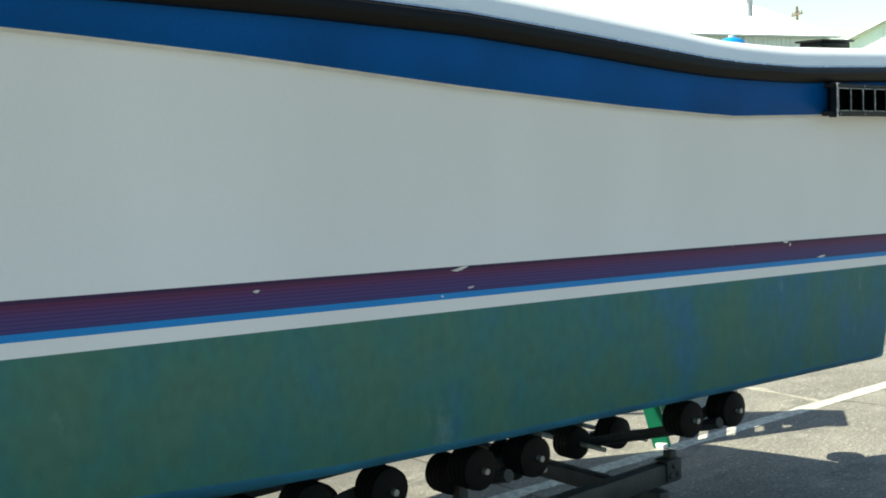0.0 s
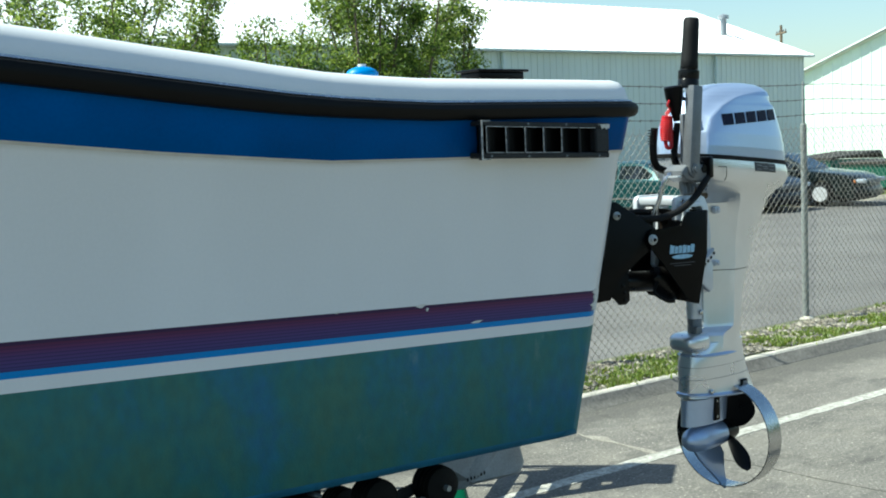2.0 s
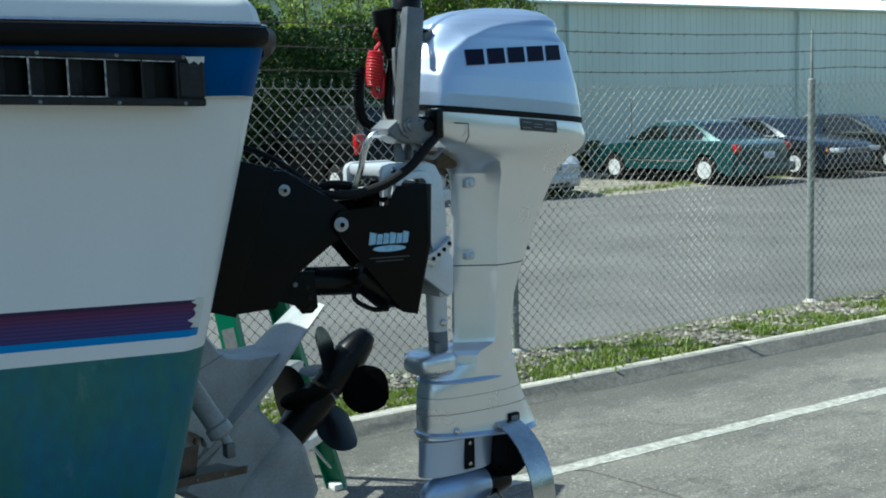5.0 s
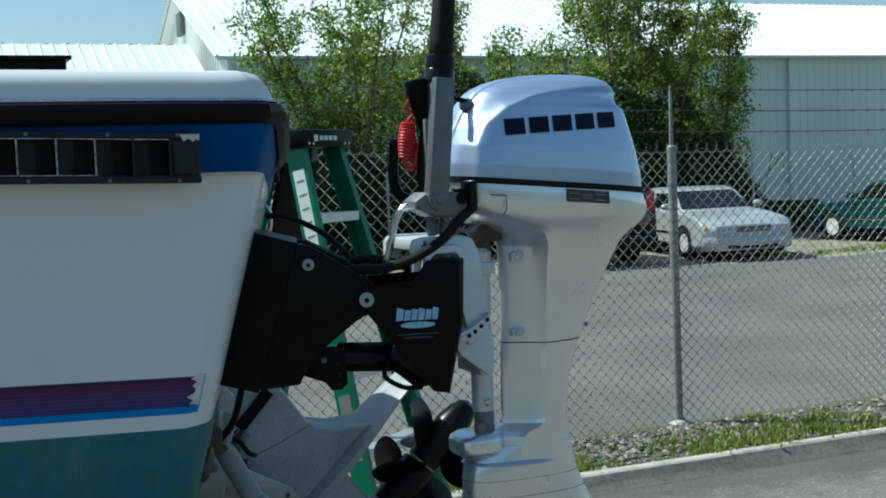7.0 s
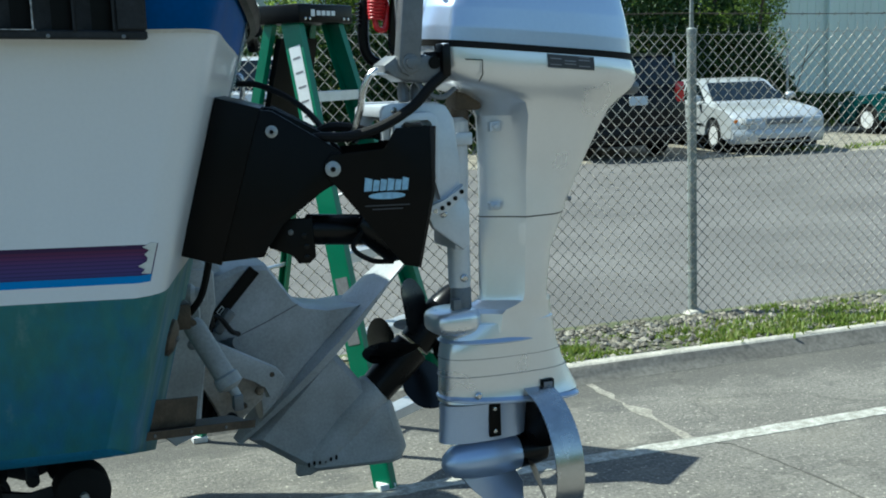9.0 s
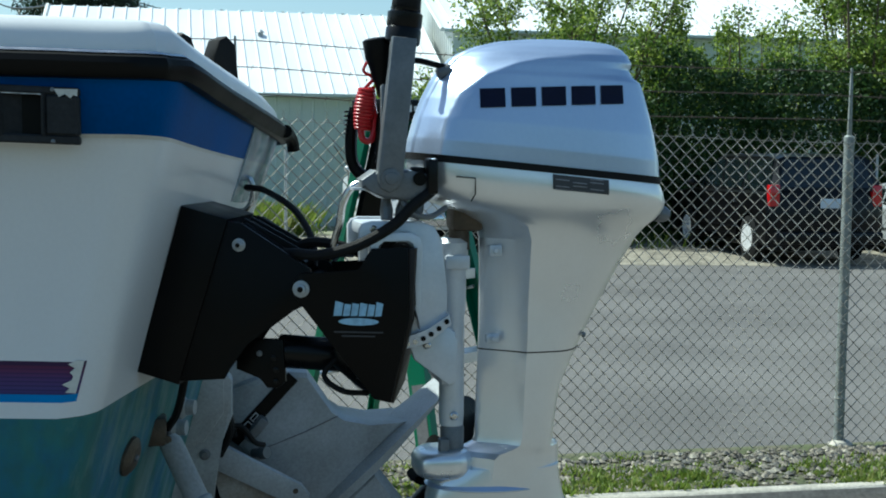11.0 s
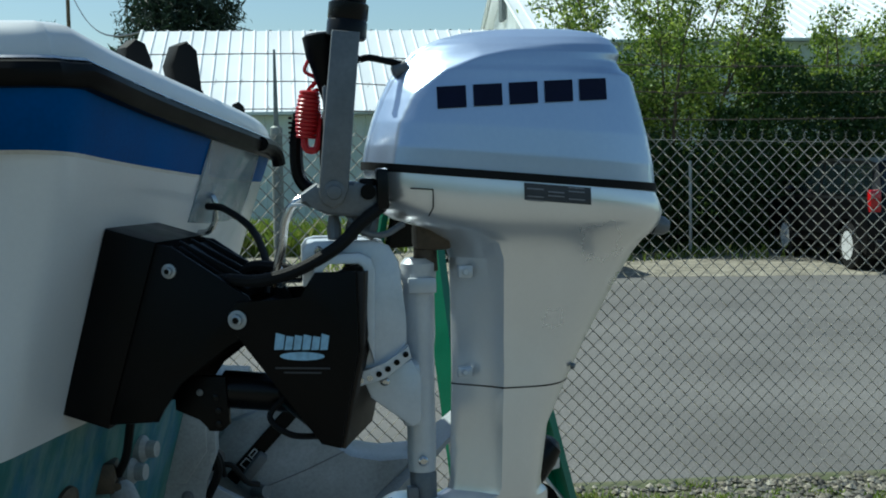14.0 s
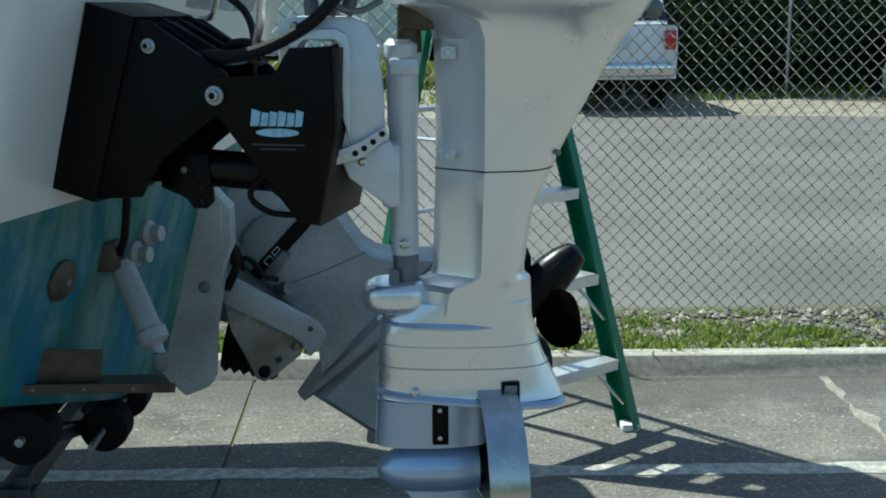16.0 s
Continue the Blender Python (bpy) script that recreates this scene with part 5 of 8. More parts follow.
MOV = [(0.235, 1.53), (0.25, 1.55), (0.285, 1.546), (0.37, 1.552), (0.385, 1.585), (0.395, 1.6), (0.47, 1.602), (0.472, 1.46), (0.435, 1.285), (0.4, 1.292), (0.262, 1.47), (0.238, 1.5)]
for k, (q, mq) in enumerate(((0.0, -0.012), (WID - 0.01, WID + 0.002))):
    pl = bplate("side_plate", FIX, q, q + 0.01, M_BLACK)
    mv = bplate("moving_plate", MOV, mq, mq + 0.01, M_BLACK)
    if k == 0:
        for s, z, r in ((0.122, 1.603, 0.0135), (0.252, 1.516, 0.0172)):
            bm = B()
            turned(bm, BR @ Vector((s, -0.012 if r > 0.015 else 0.0, z)), BR.to_3x3() @ Vector((0, -1, 0)), [(0, r), (0.004, r), (0.005, r * 0.8), (0.005, r * 0.62), (0.012, r * 0.6), (0.014, r * 0.4)], 20)
            wsh = part("bolt", bm, M_GALV, pl, "dull pivot bolt with washer")
            bm = B()
            turned(bm, BR @ Vector((s, -0.026 if r > 0.015 else -0.014, z)), BR.to_3x3() @ Vector((0, -1, 0)), [(0, r * 0.36), (0.002, r * 0.3)], 10)
            part("bolt_socket", bm, M_BLACK, wsh)
        # maker's mark as plain shapes
        xs = [0.318, 0.337, 0.353, 0.369, 0.386, 0.402, 0.418]
        for i in range(6):
            t = (0.007, 0.001, 0.003, 0.004, 0.001, 0.006)[i]
            bm = B()
            prism(bm, [(xs[i], 1.462), (xs[i] + 0.004, 1.486 + t), (xs[i + 1] + 0.0015, 1.485 + t * 0.5), (xs[i + 1] - 0.0025, 1.463)], mq - 0.0012, mq, 0, BR)
            part("mark", bm, M_LBLUE, mv, "pale blue printed block")
        bm = B()
        prism(bm, [(0.369 + 0.041 * math.cos(a), 1.451 + 0.0075 * math.sin(a)) for a in [2 * math.pi * j / 28 for j in range(28)]], mq - 0.0012, mq, 0, BR)
        part("mark_oval", bm, M_LBLUE, mv)
        bm = B()
        for z, w in ((1.428, 0.05), (1.42, 0.034)):
            box(bm, (0.369 - w, mq - 0.001, z), (0.369 + w, mq, z + 0.003), 0, 1, BR)
        part("small_print", bm, M_PLATED, mv)
bplate("motor_board", [(0.43, 1.6), (0.485, 1.6), (0.478, 1.455), (0.44, 1.282), (0.4, 1.292), (0.432, 1.45)], -0.002, WID + 0.002, M_BOARD, None, "grimy dark board that carries the engine clamp")
bplate("cross_brace", [(0.1, 1.64), (0.125, 1.645), (0.25, 1.565), (0.24, 1.548), (0.12, 1.6)], 0.05, WID - 0.03, M_BLACK)
for q in (0.06, 0.12, 0.18):
    bplate("rib", [(0.1, 1.62), (0.12, 1.655), (0.24, 1.59), (0.22, 1.55)], q, q + 0.008, M_BLACK)
bm = B()
cyl(bm, BR @ Vector((0.252, -0.01, 1.516)), BR @ Vector((0.252, WID + 0.01, 1.516)), 0.018)
part("pivot_tube", bm, M_BLACK, bracket)
bm = B()
p, q = BR @ Vector((0.14, 0.1, 1.372)), BR @ Vector((0.36, 0.1, 1.36))
turned(bm, p, q - p, [(0, 0.024), (0.04, 0.026), (0.045, 0.036), (0.19, 0.036), (0.2, 0.03), (0.23, 0.018), (0.26, 0.018)])
part("lift_ram", bm, M_BLACKG, bracket, "black hydraulic lift ram")
bm = B()
p = BR @ Vector((0.37, 0.1, 1.34))
turned(bm, p + Vector((-0.06, 0, 0.05)), (0.75, -0.1, -0.65), [(0, 0.03), (0.02, 0.043), (0.1, 0.043), (0.12, 0.036), (0.135, 0.02)])
part("pump_motor", bm, M_BLACKG, bracket, "black electric pump motor")
bplate("lower_lug", [(0.1, 1.4), (0.2, 1.4), (0.205, 1.31), (0.19, 1.296), (0.165, 1.296), (0.15, 1.32), (0.1, 1.335)], 0.06, 0.075, M_BLACK)
for s, z in ((0.18, 1.36), (0.185, 1.335), (0.185, 1.31), (0.15, 1.37)):
    bm = B()
    turned(bm, BR @ Vector((s, 0.06, z)), BR.to_3x3() @ Vector((0, -1, 0)), [(0, 0.0065), (0.003, 0.0065), (0.004, 0.004)], 12)
    part("lug_bolt", bm, M_DGREY if s < 0.17 else M_BLACKG, bracket)
bm = B()
tube(bm, curve_pts([BR @ Vector((0.32, 0.06, 1.37)), BR @ Vector((0.29, 0.04, 1.33)), BR @ Vector((0.33, 0.03, 1.3)), BR @ Vector((0.38, 0.06, 1.29))]), 0.006)
part("ram_hose", bm, M_RUBBER, bracket)
bm = B()
tube(bm, curve_pts([BR @ Vector((0.2, 0.12, 1.56)), BR @ Vector((0.24, 0.1, 1.6)), BR @ Vector((0.3, 0.09, 1.6)), BR @ Vector((0.36, 0.1, 1.58)), BR @ Vector((0.4, 0.13, 1.56))]), 0.011)
part("wiring_loom", bm, M_RUBBER, bracket)


# ---- outboard engine ----
EY = 0.242
engine = thing("outboard_engine", (0.9, EY, 0.5), "silver long-shaft outboard engine hung on the bracket", "outboard engine")


def seam_z(x):
    return 1.787 - 0.092 * (x - 0.68)


def super_ring(xf, xa, w, z, n=3.2, k=44, tilt=1.0):
    xm, a = (xf + xa) / 2, (xa - xf) / 2
    out = []
    for i in range(k):
        t = 2 * math.pi * i / k
        c, s = math.cos(t), math.sin(t)
        x = xm + a * math.copysign(abs(c) ** (2 / n), c)
        y = w * math.copysign(abs(s) ** (2 / n), s)
        out.append(Vector((x, EY + y, z - 0.092 * (x - 0.967) * tilt)))
    return out


COWL = [(1.765, 0.676, 1.228, 0.1461, 3.6), (1.8, 0.682, 1.225, 0.1469, 3.6), (1.849, 0.694, 1.215, 0.1428, 3.5), (1.895, 0.709, 1.203, 0.1353, 3.4), (1.935, 0.727, 1.191, 0.1286, 3.3), (1.952, 0.738, 1.184, 0.1262, 3.3),
        (1.962, 0.745, 1.168, 0.1237, 3.2), (1.976, 0.757, 1.159, 0.1212, 3.2), (1.99, 0.768, 1.166, 0.1179, 3.1), (2.004, 0.788, 1.16, 0.1104, 3.0), (2.018, 0.818, 1.148, 0.0954, 2.9), (2.03, 0.862, 1.126, 0.0697, 2.8), (2.037, 0.92, 1.083, 0.0415, 2.6), (2.04, 0.98, 1.032, 0.0124, 2.4)]
CREASE = [(0.716, 1.74), (0.724, 1.8), (0.735, 1.862), (0.764, 1.916), (0.82, 1.956), (0.888, 1.981), (0.956, 1.994), (1.043, 2.003), (1.13, 2.006)]


def above_crease(x, z):
    """Distance from the swept edge between flank and crown, and how far along it."""
    best, along = 9.0, 0.0
    for i, ((xa, za), (xb, zb)) in enumerate(zip(CREASE, CREASE[1:])):
        dx, dz = xb - xa, zb - za
        t = min(1.0, max(0.0, ((x - xa) * dx + (z - za) * dz) / (dx * dx + dz * dz)))
        px, pz = x - xa - dx * t, z - za - dz * t
        d = math.hypot(px, pz)
        if d < abs(best):
            best, along = math.copysign(d, dx * pz - dz * px), i + t
    return best, along / (len(CREASE) - 1)


def step_in(x, z):
    """The crown stands in above the swept edge, over a hollow ledge."""
    if x > 1.2 or z < 1.74:
        return 0.0
    d, u = above_crease(x, z)
    if d <= 0:
        return 0.0
    return 0.036 * (1 - u ** 3) * (1 - math.exp(-d / 0.02)) * min(1.0, u * 8 + 0.25)


bm = B()
rings = []
for i in range(91):
    z = COWL[0][0] + (2.0385 - COWL[0][0]) * (1 - (1 - i / 90) ** 1.3)
    xf, xa, w, n = [lerp_table([(r[0], r[j]) for r in COWL], z) for j in (1, 2, 3, 4)]
    f = min(1.0, max(0.0, (2.04 - z) / 0.25))
    r = super_ring(xf, xa, w, z, n, 200, f)
    for p in r:
        s = p.y - EY
        if abs(s) > 0.03:
            p.y -= math.copysign(step_in(p.x, p.z) * min(1.0, (abs(s) - 0.03) / 0.04), s)
    rings.append(r)
loft(bm, rings)
cowl = part("cowl", bm, M_SILVER, engine, "silver-blue engine cowl", 1.0)
# wrap the blocks on the cowl's flank
def flank_y(x, z, table):
    zc = z + 0.092 * (x - 0.967) * min(1.0, max(0.0, (2.04 - z) / 0.25))
    rows = [(r[0], r) for r in table]
    if table[0][0] > table[-1][0]:
        rows = rows[::-1]
    for (za, a), (zb2, b2) in zip(rows, rows[1:]):
        if za <= zc <= zb2:
            t = (zc - za) / (zb2 - za)
            xf, xa, w, n = [a[j] + (b2[j] - a[j]) * t for j in (1, 2, 3, 4)]
            c = abs((x - (xf + xa) / 2) / ((xa - xf) / 2))
            y = w * (1 - min(0.999, c) ** n) ** (1 / n)
            return EY - y + (step_in(x, z) if table is COWL else 0)
    return EY - 0.17
# maker's name as five plain dark blocks
for i in range(5):
    x0 = 0.803 + i * 0.0652
    zb = 1.886 + 0.0028 * i
    bm = B()
    prism(bm, [(x0, zb), (x0 + 0.052, zb + 0.002), (x0 + 0.052, zb + 0.041), (x0, zb + 0.039)], 0.0, 0.002)
    bmesh.ops.subdivide_edges(bm, edges=list(bm.edges), cuts=2)
    for v in bm.verts:
        v.co.y = flank_y(v.co.x, v.co.z, COWL) - 0.0035 + v.co.y
    part("cowl_mark", bm, M_DBLUE, cowl, "plain dark blue block on the cowl")

bm = B()
rings = [super_ring(0.673, 1.231, 0.1495, z, 3.6, 56) for z in (1.752, 1.754, 1.764, 1.767)]
loft(bm, rings)
part("cowl_seal", bm, M_RUBBER, engine, "black rubber seal under the cowl")

PAN = [(1.752, 0.676, 1.229, 0.1477), (1.73, 0.678, 1.237, 0.1511), (1.71, 0.685, 1.242, 0.1494), (1.69, 0.7, 1.24, 0.1428), (1.675, 0.73, 1.234, 0.1353), (1.66, 0.79, 1.226, 0.1262), (1.64, 0.826, 1.212, 0.1162), (1.61, 0.836, 1.194, 0.1062),
       (1.57, 0.837, 1.169, 0.0963), (1.52, 0.838, 1.14, 0.088), (1.45, 0.838, 1.106, 0.0797), (1.387, 0.838, 1.079, 0.0797), (1.337, 0.837, 1.059, 0.078), (1.247, 0.834, 1.022, 0.0747), (1.139, 0.831, 1.008, 0.0722), (1.124, 0.826, 1.009, 0.0722), (1.114, 0.806, 1.02, 0.071478), (1.106, 0.782, 1.021, 0.071478), (1.095, 0.77, 1.021, 0.071478), (1.05, 0.764, 1.023, 0.0722)]


def leg_ring(xf, xa, w, z, k, tilt):
    """Half outline: rounded tray above, faceted wedge in the leg below (k = 1)."""
    N = 26
    top = []
    for i in range(N + 1):
        uf = 0.088 / (xa - xf)
        u = uf * i / 11 if i <= 11 else uf + (1 - uf) * math.sin(math.pi / 2 * (i - 11) / (N - 11))
        x = xf + (xa - xf) * u
        se = w * max(0.0, 1 - abs(2 * u - 1) ** 3.6) ** (1 / 3.6)
        u1 = 0.088 / (xa - xf)
        if u < u1:
            fc = 0.008 + (w - 0.008) * (0.9 * (u / u1) + 0.1 * (u / u1) ** 6)
        else:
            s = (u - u1) / (1 - u1)
            fc = w * (1 - 0.1 * s - 0.78 * s ** 5)
        if i in (0,):
            fc *= 0.6
        h = se * (1 - k) + fc * k
        p = Vector((x, 0, z - 0.092 * (x - 0.967) * tilt))
        top.append((p, h))
    return [Vector((p.x, EY - h, p.z)) for p, h in top] + [Vector((p.x, EY + h, p.z)) for p, h in reversed(top)]


bm = B()
rings = []
for z, xf, xa, w in PAN:
    k = min(1.0, max(0.0, (1.675 - z) / 0.07))
    k = k * k * (3 - 2 * k)
    tl = min(1.0, max(0.0, (z - 1.62) / 0.12))
    rings.append(leg_ring(xf, xa, w, z, k, tl))
loft(bm, rings)
leg = part("midsection", bm, M_SILVER2, engine, "silver lower tray and leg", 0.45)
# joint line on the leg
bm = B()
rings = []
for z in (1.3385, 1.3415):
    rings.append(leg_ring(0.836, 1.0615, 0.079, z, 1.0, 0))
loft(bm, rings)
part("joint", bm, M_BLACK, leg)
# data plate on the tray
bm = B()
prism(bm, [(0.955, 1.751), (1.078, 1.739), (1.078, 1.708), (0.955, 1.72)], 0.0, 0.0015)
bmesh.ops.subdivide_edges(bm, edges=list(bm.edges), cuts=4)
PANT = [(z, a, b2, w, 3.6) for z, a, b2, w in PAN[:6]]
for v in bm.verts:
    v.co.y += flank_y(v.co.x, v.co.z, PANT) - 0.0025
dp = part("data_plate", bm, M_PLATED, leg, "dark data plate with tiny bars of print")
bm = B()
for r in range(4):
    for c in range(3):
        x0, zz = 0.96 + c * 0.038, 1.742 - r * 0.007
        if (r + c) % 3 == 1:
            continue
        prism(bm, [(x0, zz), (x0 + 0.03, zz - 0.003), (x0 + 0.03, zz - 0.0055), (x0, zz - 0.0025)], 0.0, 0.001)
for v in bm.verts:
    v.co.y += flank_y(v.co.x, v.co.z, PANT) - 0.0035
part("print", bm, M_GREY, dp)
bm = B()
turned(bm, (1.225, EY - 0.05, 1.665), (1, 0, -0.2), [(0, 0.02), (0.02, 0.018), (0.03, 0.012)], 14)
part("flush_port", bm, M_DGREY, leg)

# lower mount, anti-ventilation plate, gear case
bm = B()
rings = []
for z, xf, xa, w in ((1.048, 0.725, 0.8, 0.045), (1.051, 0.708, 0.81, 0.055), (1.058, 0.697, 0.815, 0.061), (1.068, 0.692, 0.82, 0.064), (1.092, 0.692, 0.82, 0.064), (1.101, 0.697, 0.815, 0.061), (1.108, 0.71, 0.81, 0.055), (1.111, 0.73, 0.8, 0.045)):
    rings.append(super_ring(xf, xa, w, z, 3.0, 44, 0.0))
loft(bm, rings)
part("lower_mount", bm, M_SILVER2, engine, "rounded silver lower mount housing")
LOW = [(1.07, 0.77, 1.021, 0.068), (1.04, 0.732, 1.024, 0.0697), (1.0, 0.722, 1.032, 0.0706), (0.96, 0.719, 1.046, 0.0697), (0.91, 0.717, 1.07, 0.0688), (0.885, 0.717, 1.083, 0.0706), (0.872, 0.716, 1.088, 0.0756)]
bm = B()
loft(bm, [super_ring(a, c, w, z, 2.6, 40, 0.1) for z, a, c, w in LOW])
part("extension_case", bm, M_SILVER2, engine, "silver extension case with moulded lines")
for z, a, c in ((0.985, 0.7205, 1.038), (0.94, 0.718, 1.056)):
    bm = B()
    loft(bm, [super_ring(a - 0.002, c + 0.002, w, zz, 2.6, 40, 0.12) for zz, w in ((z - 0.0006, 0.0708), (z + 0.0006, 0.0708))])
    part("moulded_line", bm, M_GREY, engine)
bm = B()
loft(bm, [super_ring(a, c, w, z, 2.2, 36, 0.3) for z, a, c, w in ((1.018, 0.73, 0.99, 0.071), (1.022, 0.719, 1.0, 0.079), (1.024, 0.719, 1.0, 0.079), (1.032, 0.732, 0.985, 0.07))])
part("splash_plate", bm, M_SILVER, engine)
bm = B()
loft(bm, [super_ring(a, c, w, z, 2.6, 40, 0.9) for z, a, c, w in ((0.86, 0.718, 1.086, 0.078), (0.863, 0.712, 1.092, 0.084), (0.868, 0.712, 1.092, 0.084), (0.875, 0.72, 1.085, 0.075))])
part("anti_ventilation_plate", bm, M_SILVER, engine, "silver anti-ventilation plate")
bm = B()
loft(bm, [super_ring(a, c, w, z, 2.3, 32, 0) for z, a, c, w in ((0.866, 0.716, 0.95, 0.05), (0.82, 0.714, 0.945, 0.046), (0.775, 0.71, 0.94, 0.044))])
turned(bm, (0.714, EY, 0.72), (1, 0, 0), [(0, 0.006), (0.008, 0.022), (0.03, 0.038), (0.07, 0.047), (0.13, 0.049), (0.18, 0.046), (0.205, 0.042)], 26)
gear = part("gear_case", bm, M_SILVER, engine, "silver gear case with skeg")
bm = B()
prism(bm, [(0.745, 0.7), (0.9, 0.7), (0.935, 0.64), (0.932, 0.575), (0.95, 0.51), (0.94, 0.5), (0.885, 0.555), (0.8, 0.635)], EY - 0.006, EY + 0.006, 0.003)
part("skeg", bm, M_SILVER, gear)
bm = B()
box(bm, (0.824, EY - 0.052, 0.784), (0.856, EY - 0.043, 0.866), 0.003)
grille = part("water_intake", bm, M_BLACK, gear, "black water intake screen with two screws")
for z in (0.798, 0.852):
    bm = B()
    turned(bm, (0.839, EY - 0.052, z), (0, -1, 0), [(0, 0.005), (0.002, 0.005), (0.003, 0.002)], 10)
    part("bolt", bm, M_STEEL, grille)
for x, z, r in ((0.79, 0.895, 0.0095),):
    bm = B()
    turned(bm, (x, EY - 0.064, z), (0, -1, 0), [(0, r), (0.006, r), (0.009, r * 0.6)], 14)
    part("case_bolt", bm, M_STEEL, engine)
bm = B()
box(bm, (0.958, EY - 0.0745, 0.87), (0.994, EY - 0.05, 0.914), 0.003)
sq = part("guard_clamp", bm, M_BLACK, engine, "black clamp block of the propeller guard")
bm = B()
box(bm, (0.964, EY - 0.0765, 0.877), (0.988, EY - 0.0745, 0.908), 0.001, 1)
turned(bm, (0.977, EY - 0.0765, 0.892), (0, -1, 0), [(0, 0.007), (0.003, 0.007), (0.005, 0.004)], 12)
part("bolt", bm, M_GREY, sq)
bm = B()
for k in range(5):
    box(bm, (0.908 + k * 0.0095, EY - 0.0735, 0.872), (0.914 + k * 0.0095, EY - 0.069, 0.881), 0.001, 1)
part("small_mark", bm, M_BLACK, engine, "row of tiny black printed bars")
# ring guard
bm = B()
seg = 64
rings = []
for i in range(seg):
    a = 2 * math.pi * i / seg
    rings.append([Vector((x - 0.1 * r * math.sin(a), EY - 0.018 + r * math.sin(a), 0.712 + r * math.cos(a))) for x, r in ((0.906, 0.193), (0.981, 0.193), (0.981, 0.1895), (0.906, 0.1895))])
rings.append(rings[0])
loft(bm, rings, False)
bmesh.ops.remove_doubles(bm, verts=bm.verts, dist=1e-5)
part("propeller_guard", bm, M_STEEL, engine, "brushed steel ring round the propeller")
bm = B()
turned(bm, (0.921, EY, 0.72), (1, 0, 0), [(0, 0.041), (0.05, 0.037), (0.075, 0.031), (0.085, 0.018)], 22)
prop = part("propeller", bm, M_BLACKG, engine, "black three-bladed propeller")


def blade(c, ax, ang, r0, r1, wid, pitch, th=0.004):
    """One rounded, twisted propeller blade."""
    ax = Vector(ax).normalized()
    u, w = frame_of(ax)
    rad = u * math.cos(ang) + w * math.sin(ang)
    tan = ax.cross(rad)
    bm = B()
    rings = []
    for i in range(9):
        t = i / 8
        r = r0 + (r1 - r0) * t
        half = wid * (0.55 + 0.9 * t - 1.25 * t ** 3.2) * (0.75 if t < 0.05 else 1)
        half = max(half, 0.004)
        p = pitch * (1 - 0.35 * t)
        dirn = tan * math.cos(p) + ax * math.sin(p)
        nor = rad.cross(dirn).normalized()
        cc = Vector(c) + rad * r + ax * (0.012 * t)
        tt = th * (1 - 0.6 * t)
        rings.append([cc - dirn * half, cc - dirn * half * 0.5 + nor * tt, cc + nor * tt * 1.2, cc + dirn * half * 0.5 + nor * tt, cc + dirn * half, cc + dirn * half * 0.5 - nor * tt, cc - nor * tt * 1.2, cc - dirn * half * 0.5 - nor * tt])
    loft(bm, rings)
    return bm


fu, fw = frame_of(Vector((1, 0, 0)))
up_ang = math.atan2(Vector((0, -0.42, 0.9)).dot(fw), Vector((0, -0.42, 0.9)).dot(fu))
for k in range(3):
    part("blade", blade((0.952, EY, 0.72), (1, 0, 0), up_ang + k * 2.094, 0.03, 0.165, 0.085, 0.62), M_BLACKG, prop)

# swivel and clamp
SY = 0.236
bm = B()
turned(bm, (0.776, SY, 1.2), (0, 0, 1), [(0, 0.026), (0.02, 0.0275), (0.24, 0.0275), (0.26, 0.03), (0.36, 0.03), (0.375, 0.034), (0.4, 0.034), (0.41, 0.026)], 22)
sw = part("swivel_tube", bm, M_CAST, engine, "silver swivel tube of the engine")
bm = B()
turned(bm, (0.778, SY, 1.12), (0, 0, 1), [(0, 0.032), (0.02, 0.032), (0.025, 0.026), (0.075, 0.026), (0.08, 0.023)], 18)
box(bm, (0.744, SY - 0.035, 1.135), (0.765, SY - 0.01, 1.175), 0.003)
part("swivel_bush", bm, M_DGREY, sw)
bm = B()
box(bm, (0.752, SY - 0.04, 1.545), (0.806, SY - 0.028, 1.575), 0.004)
part("boss", bm, M_CAST, sw)
for x, z in ((0.775, 1.225), (0.76, 1.345)):
    bm = B()
    turned(bm, (x, SY - 0.03, z), (0, -1, 0), [(0, 0.01), (0.005, 0.01), (0.008, 0.006)], 12)
    part("pin", bm, M_STEEL, sw)
bm = B()
box(bm, (0.768, SY - 0.03, 1.625), (0.84, SY + 0.04, 1.678), 0.012)
turned(bm, (0.79, SY, 1.585), (0, 0, 1), [(0, 0.024), (0.05, 0.022), (0.1, 0.02)], 16)
part("steering_head", bm, M_GREASE, sw, "greasy brown steering head")
CL = [(0.556, 1.572), (0.556, 1.636), (0.564, 1.648), (0.58, 1.653), (0.685, 1.652), (0.712, 1.642), (0.73, 1.612), (0.741, 1.505), (0.741, 1.44), (0.7, 1.412), (0.65, 1.393), (0.64, 1.405), (0.648, 1.45), (0.664, 1.5), (0.673, 1.59), (0.668, 1.606), (0.655, 1.614), (0.6, 1.616), (0.589, 1.608), (0.585, 1.572)]
clamp = None
for y0 in (0.128, 0.3):
    bm = B()
    prism(bm, CL, y0, y0 + 0.02, 0.004)
    c = part("clamp_bracket", bm, M_CAST, engine, "silver clamp bracket hooked over the board")
    clamp = clamp or c
bm = B()
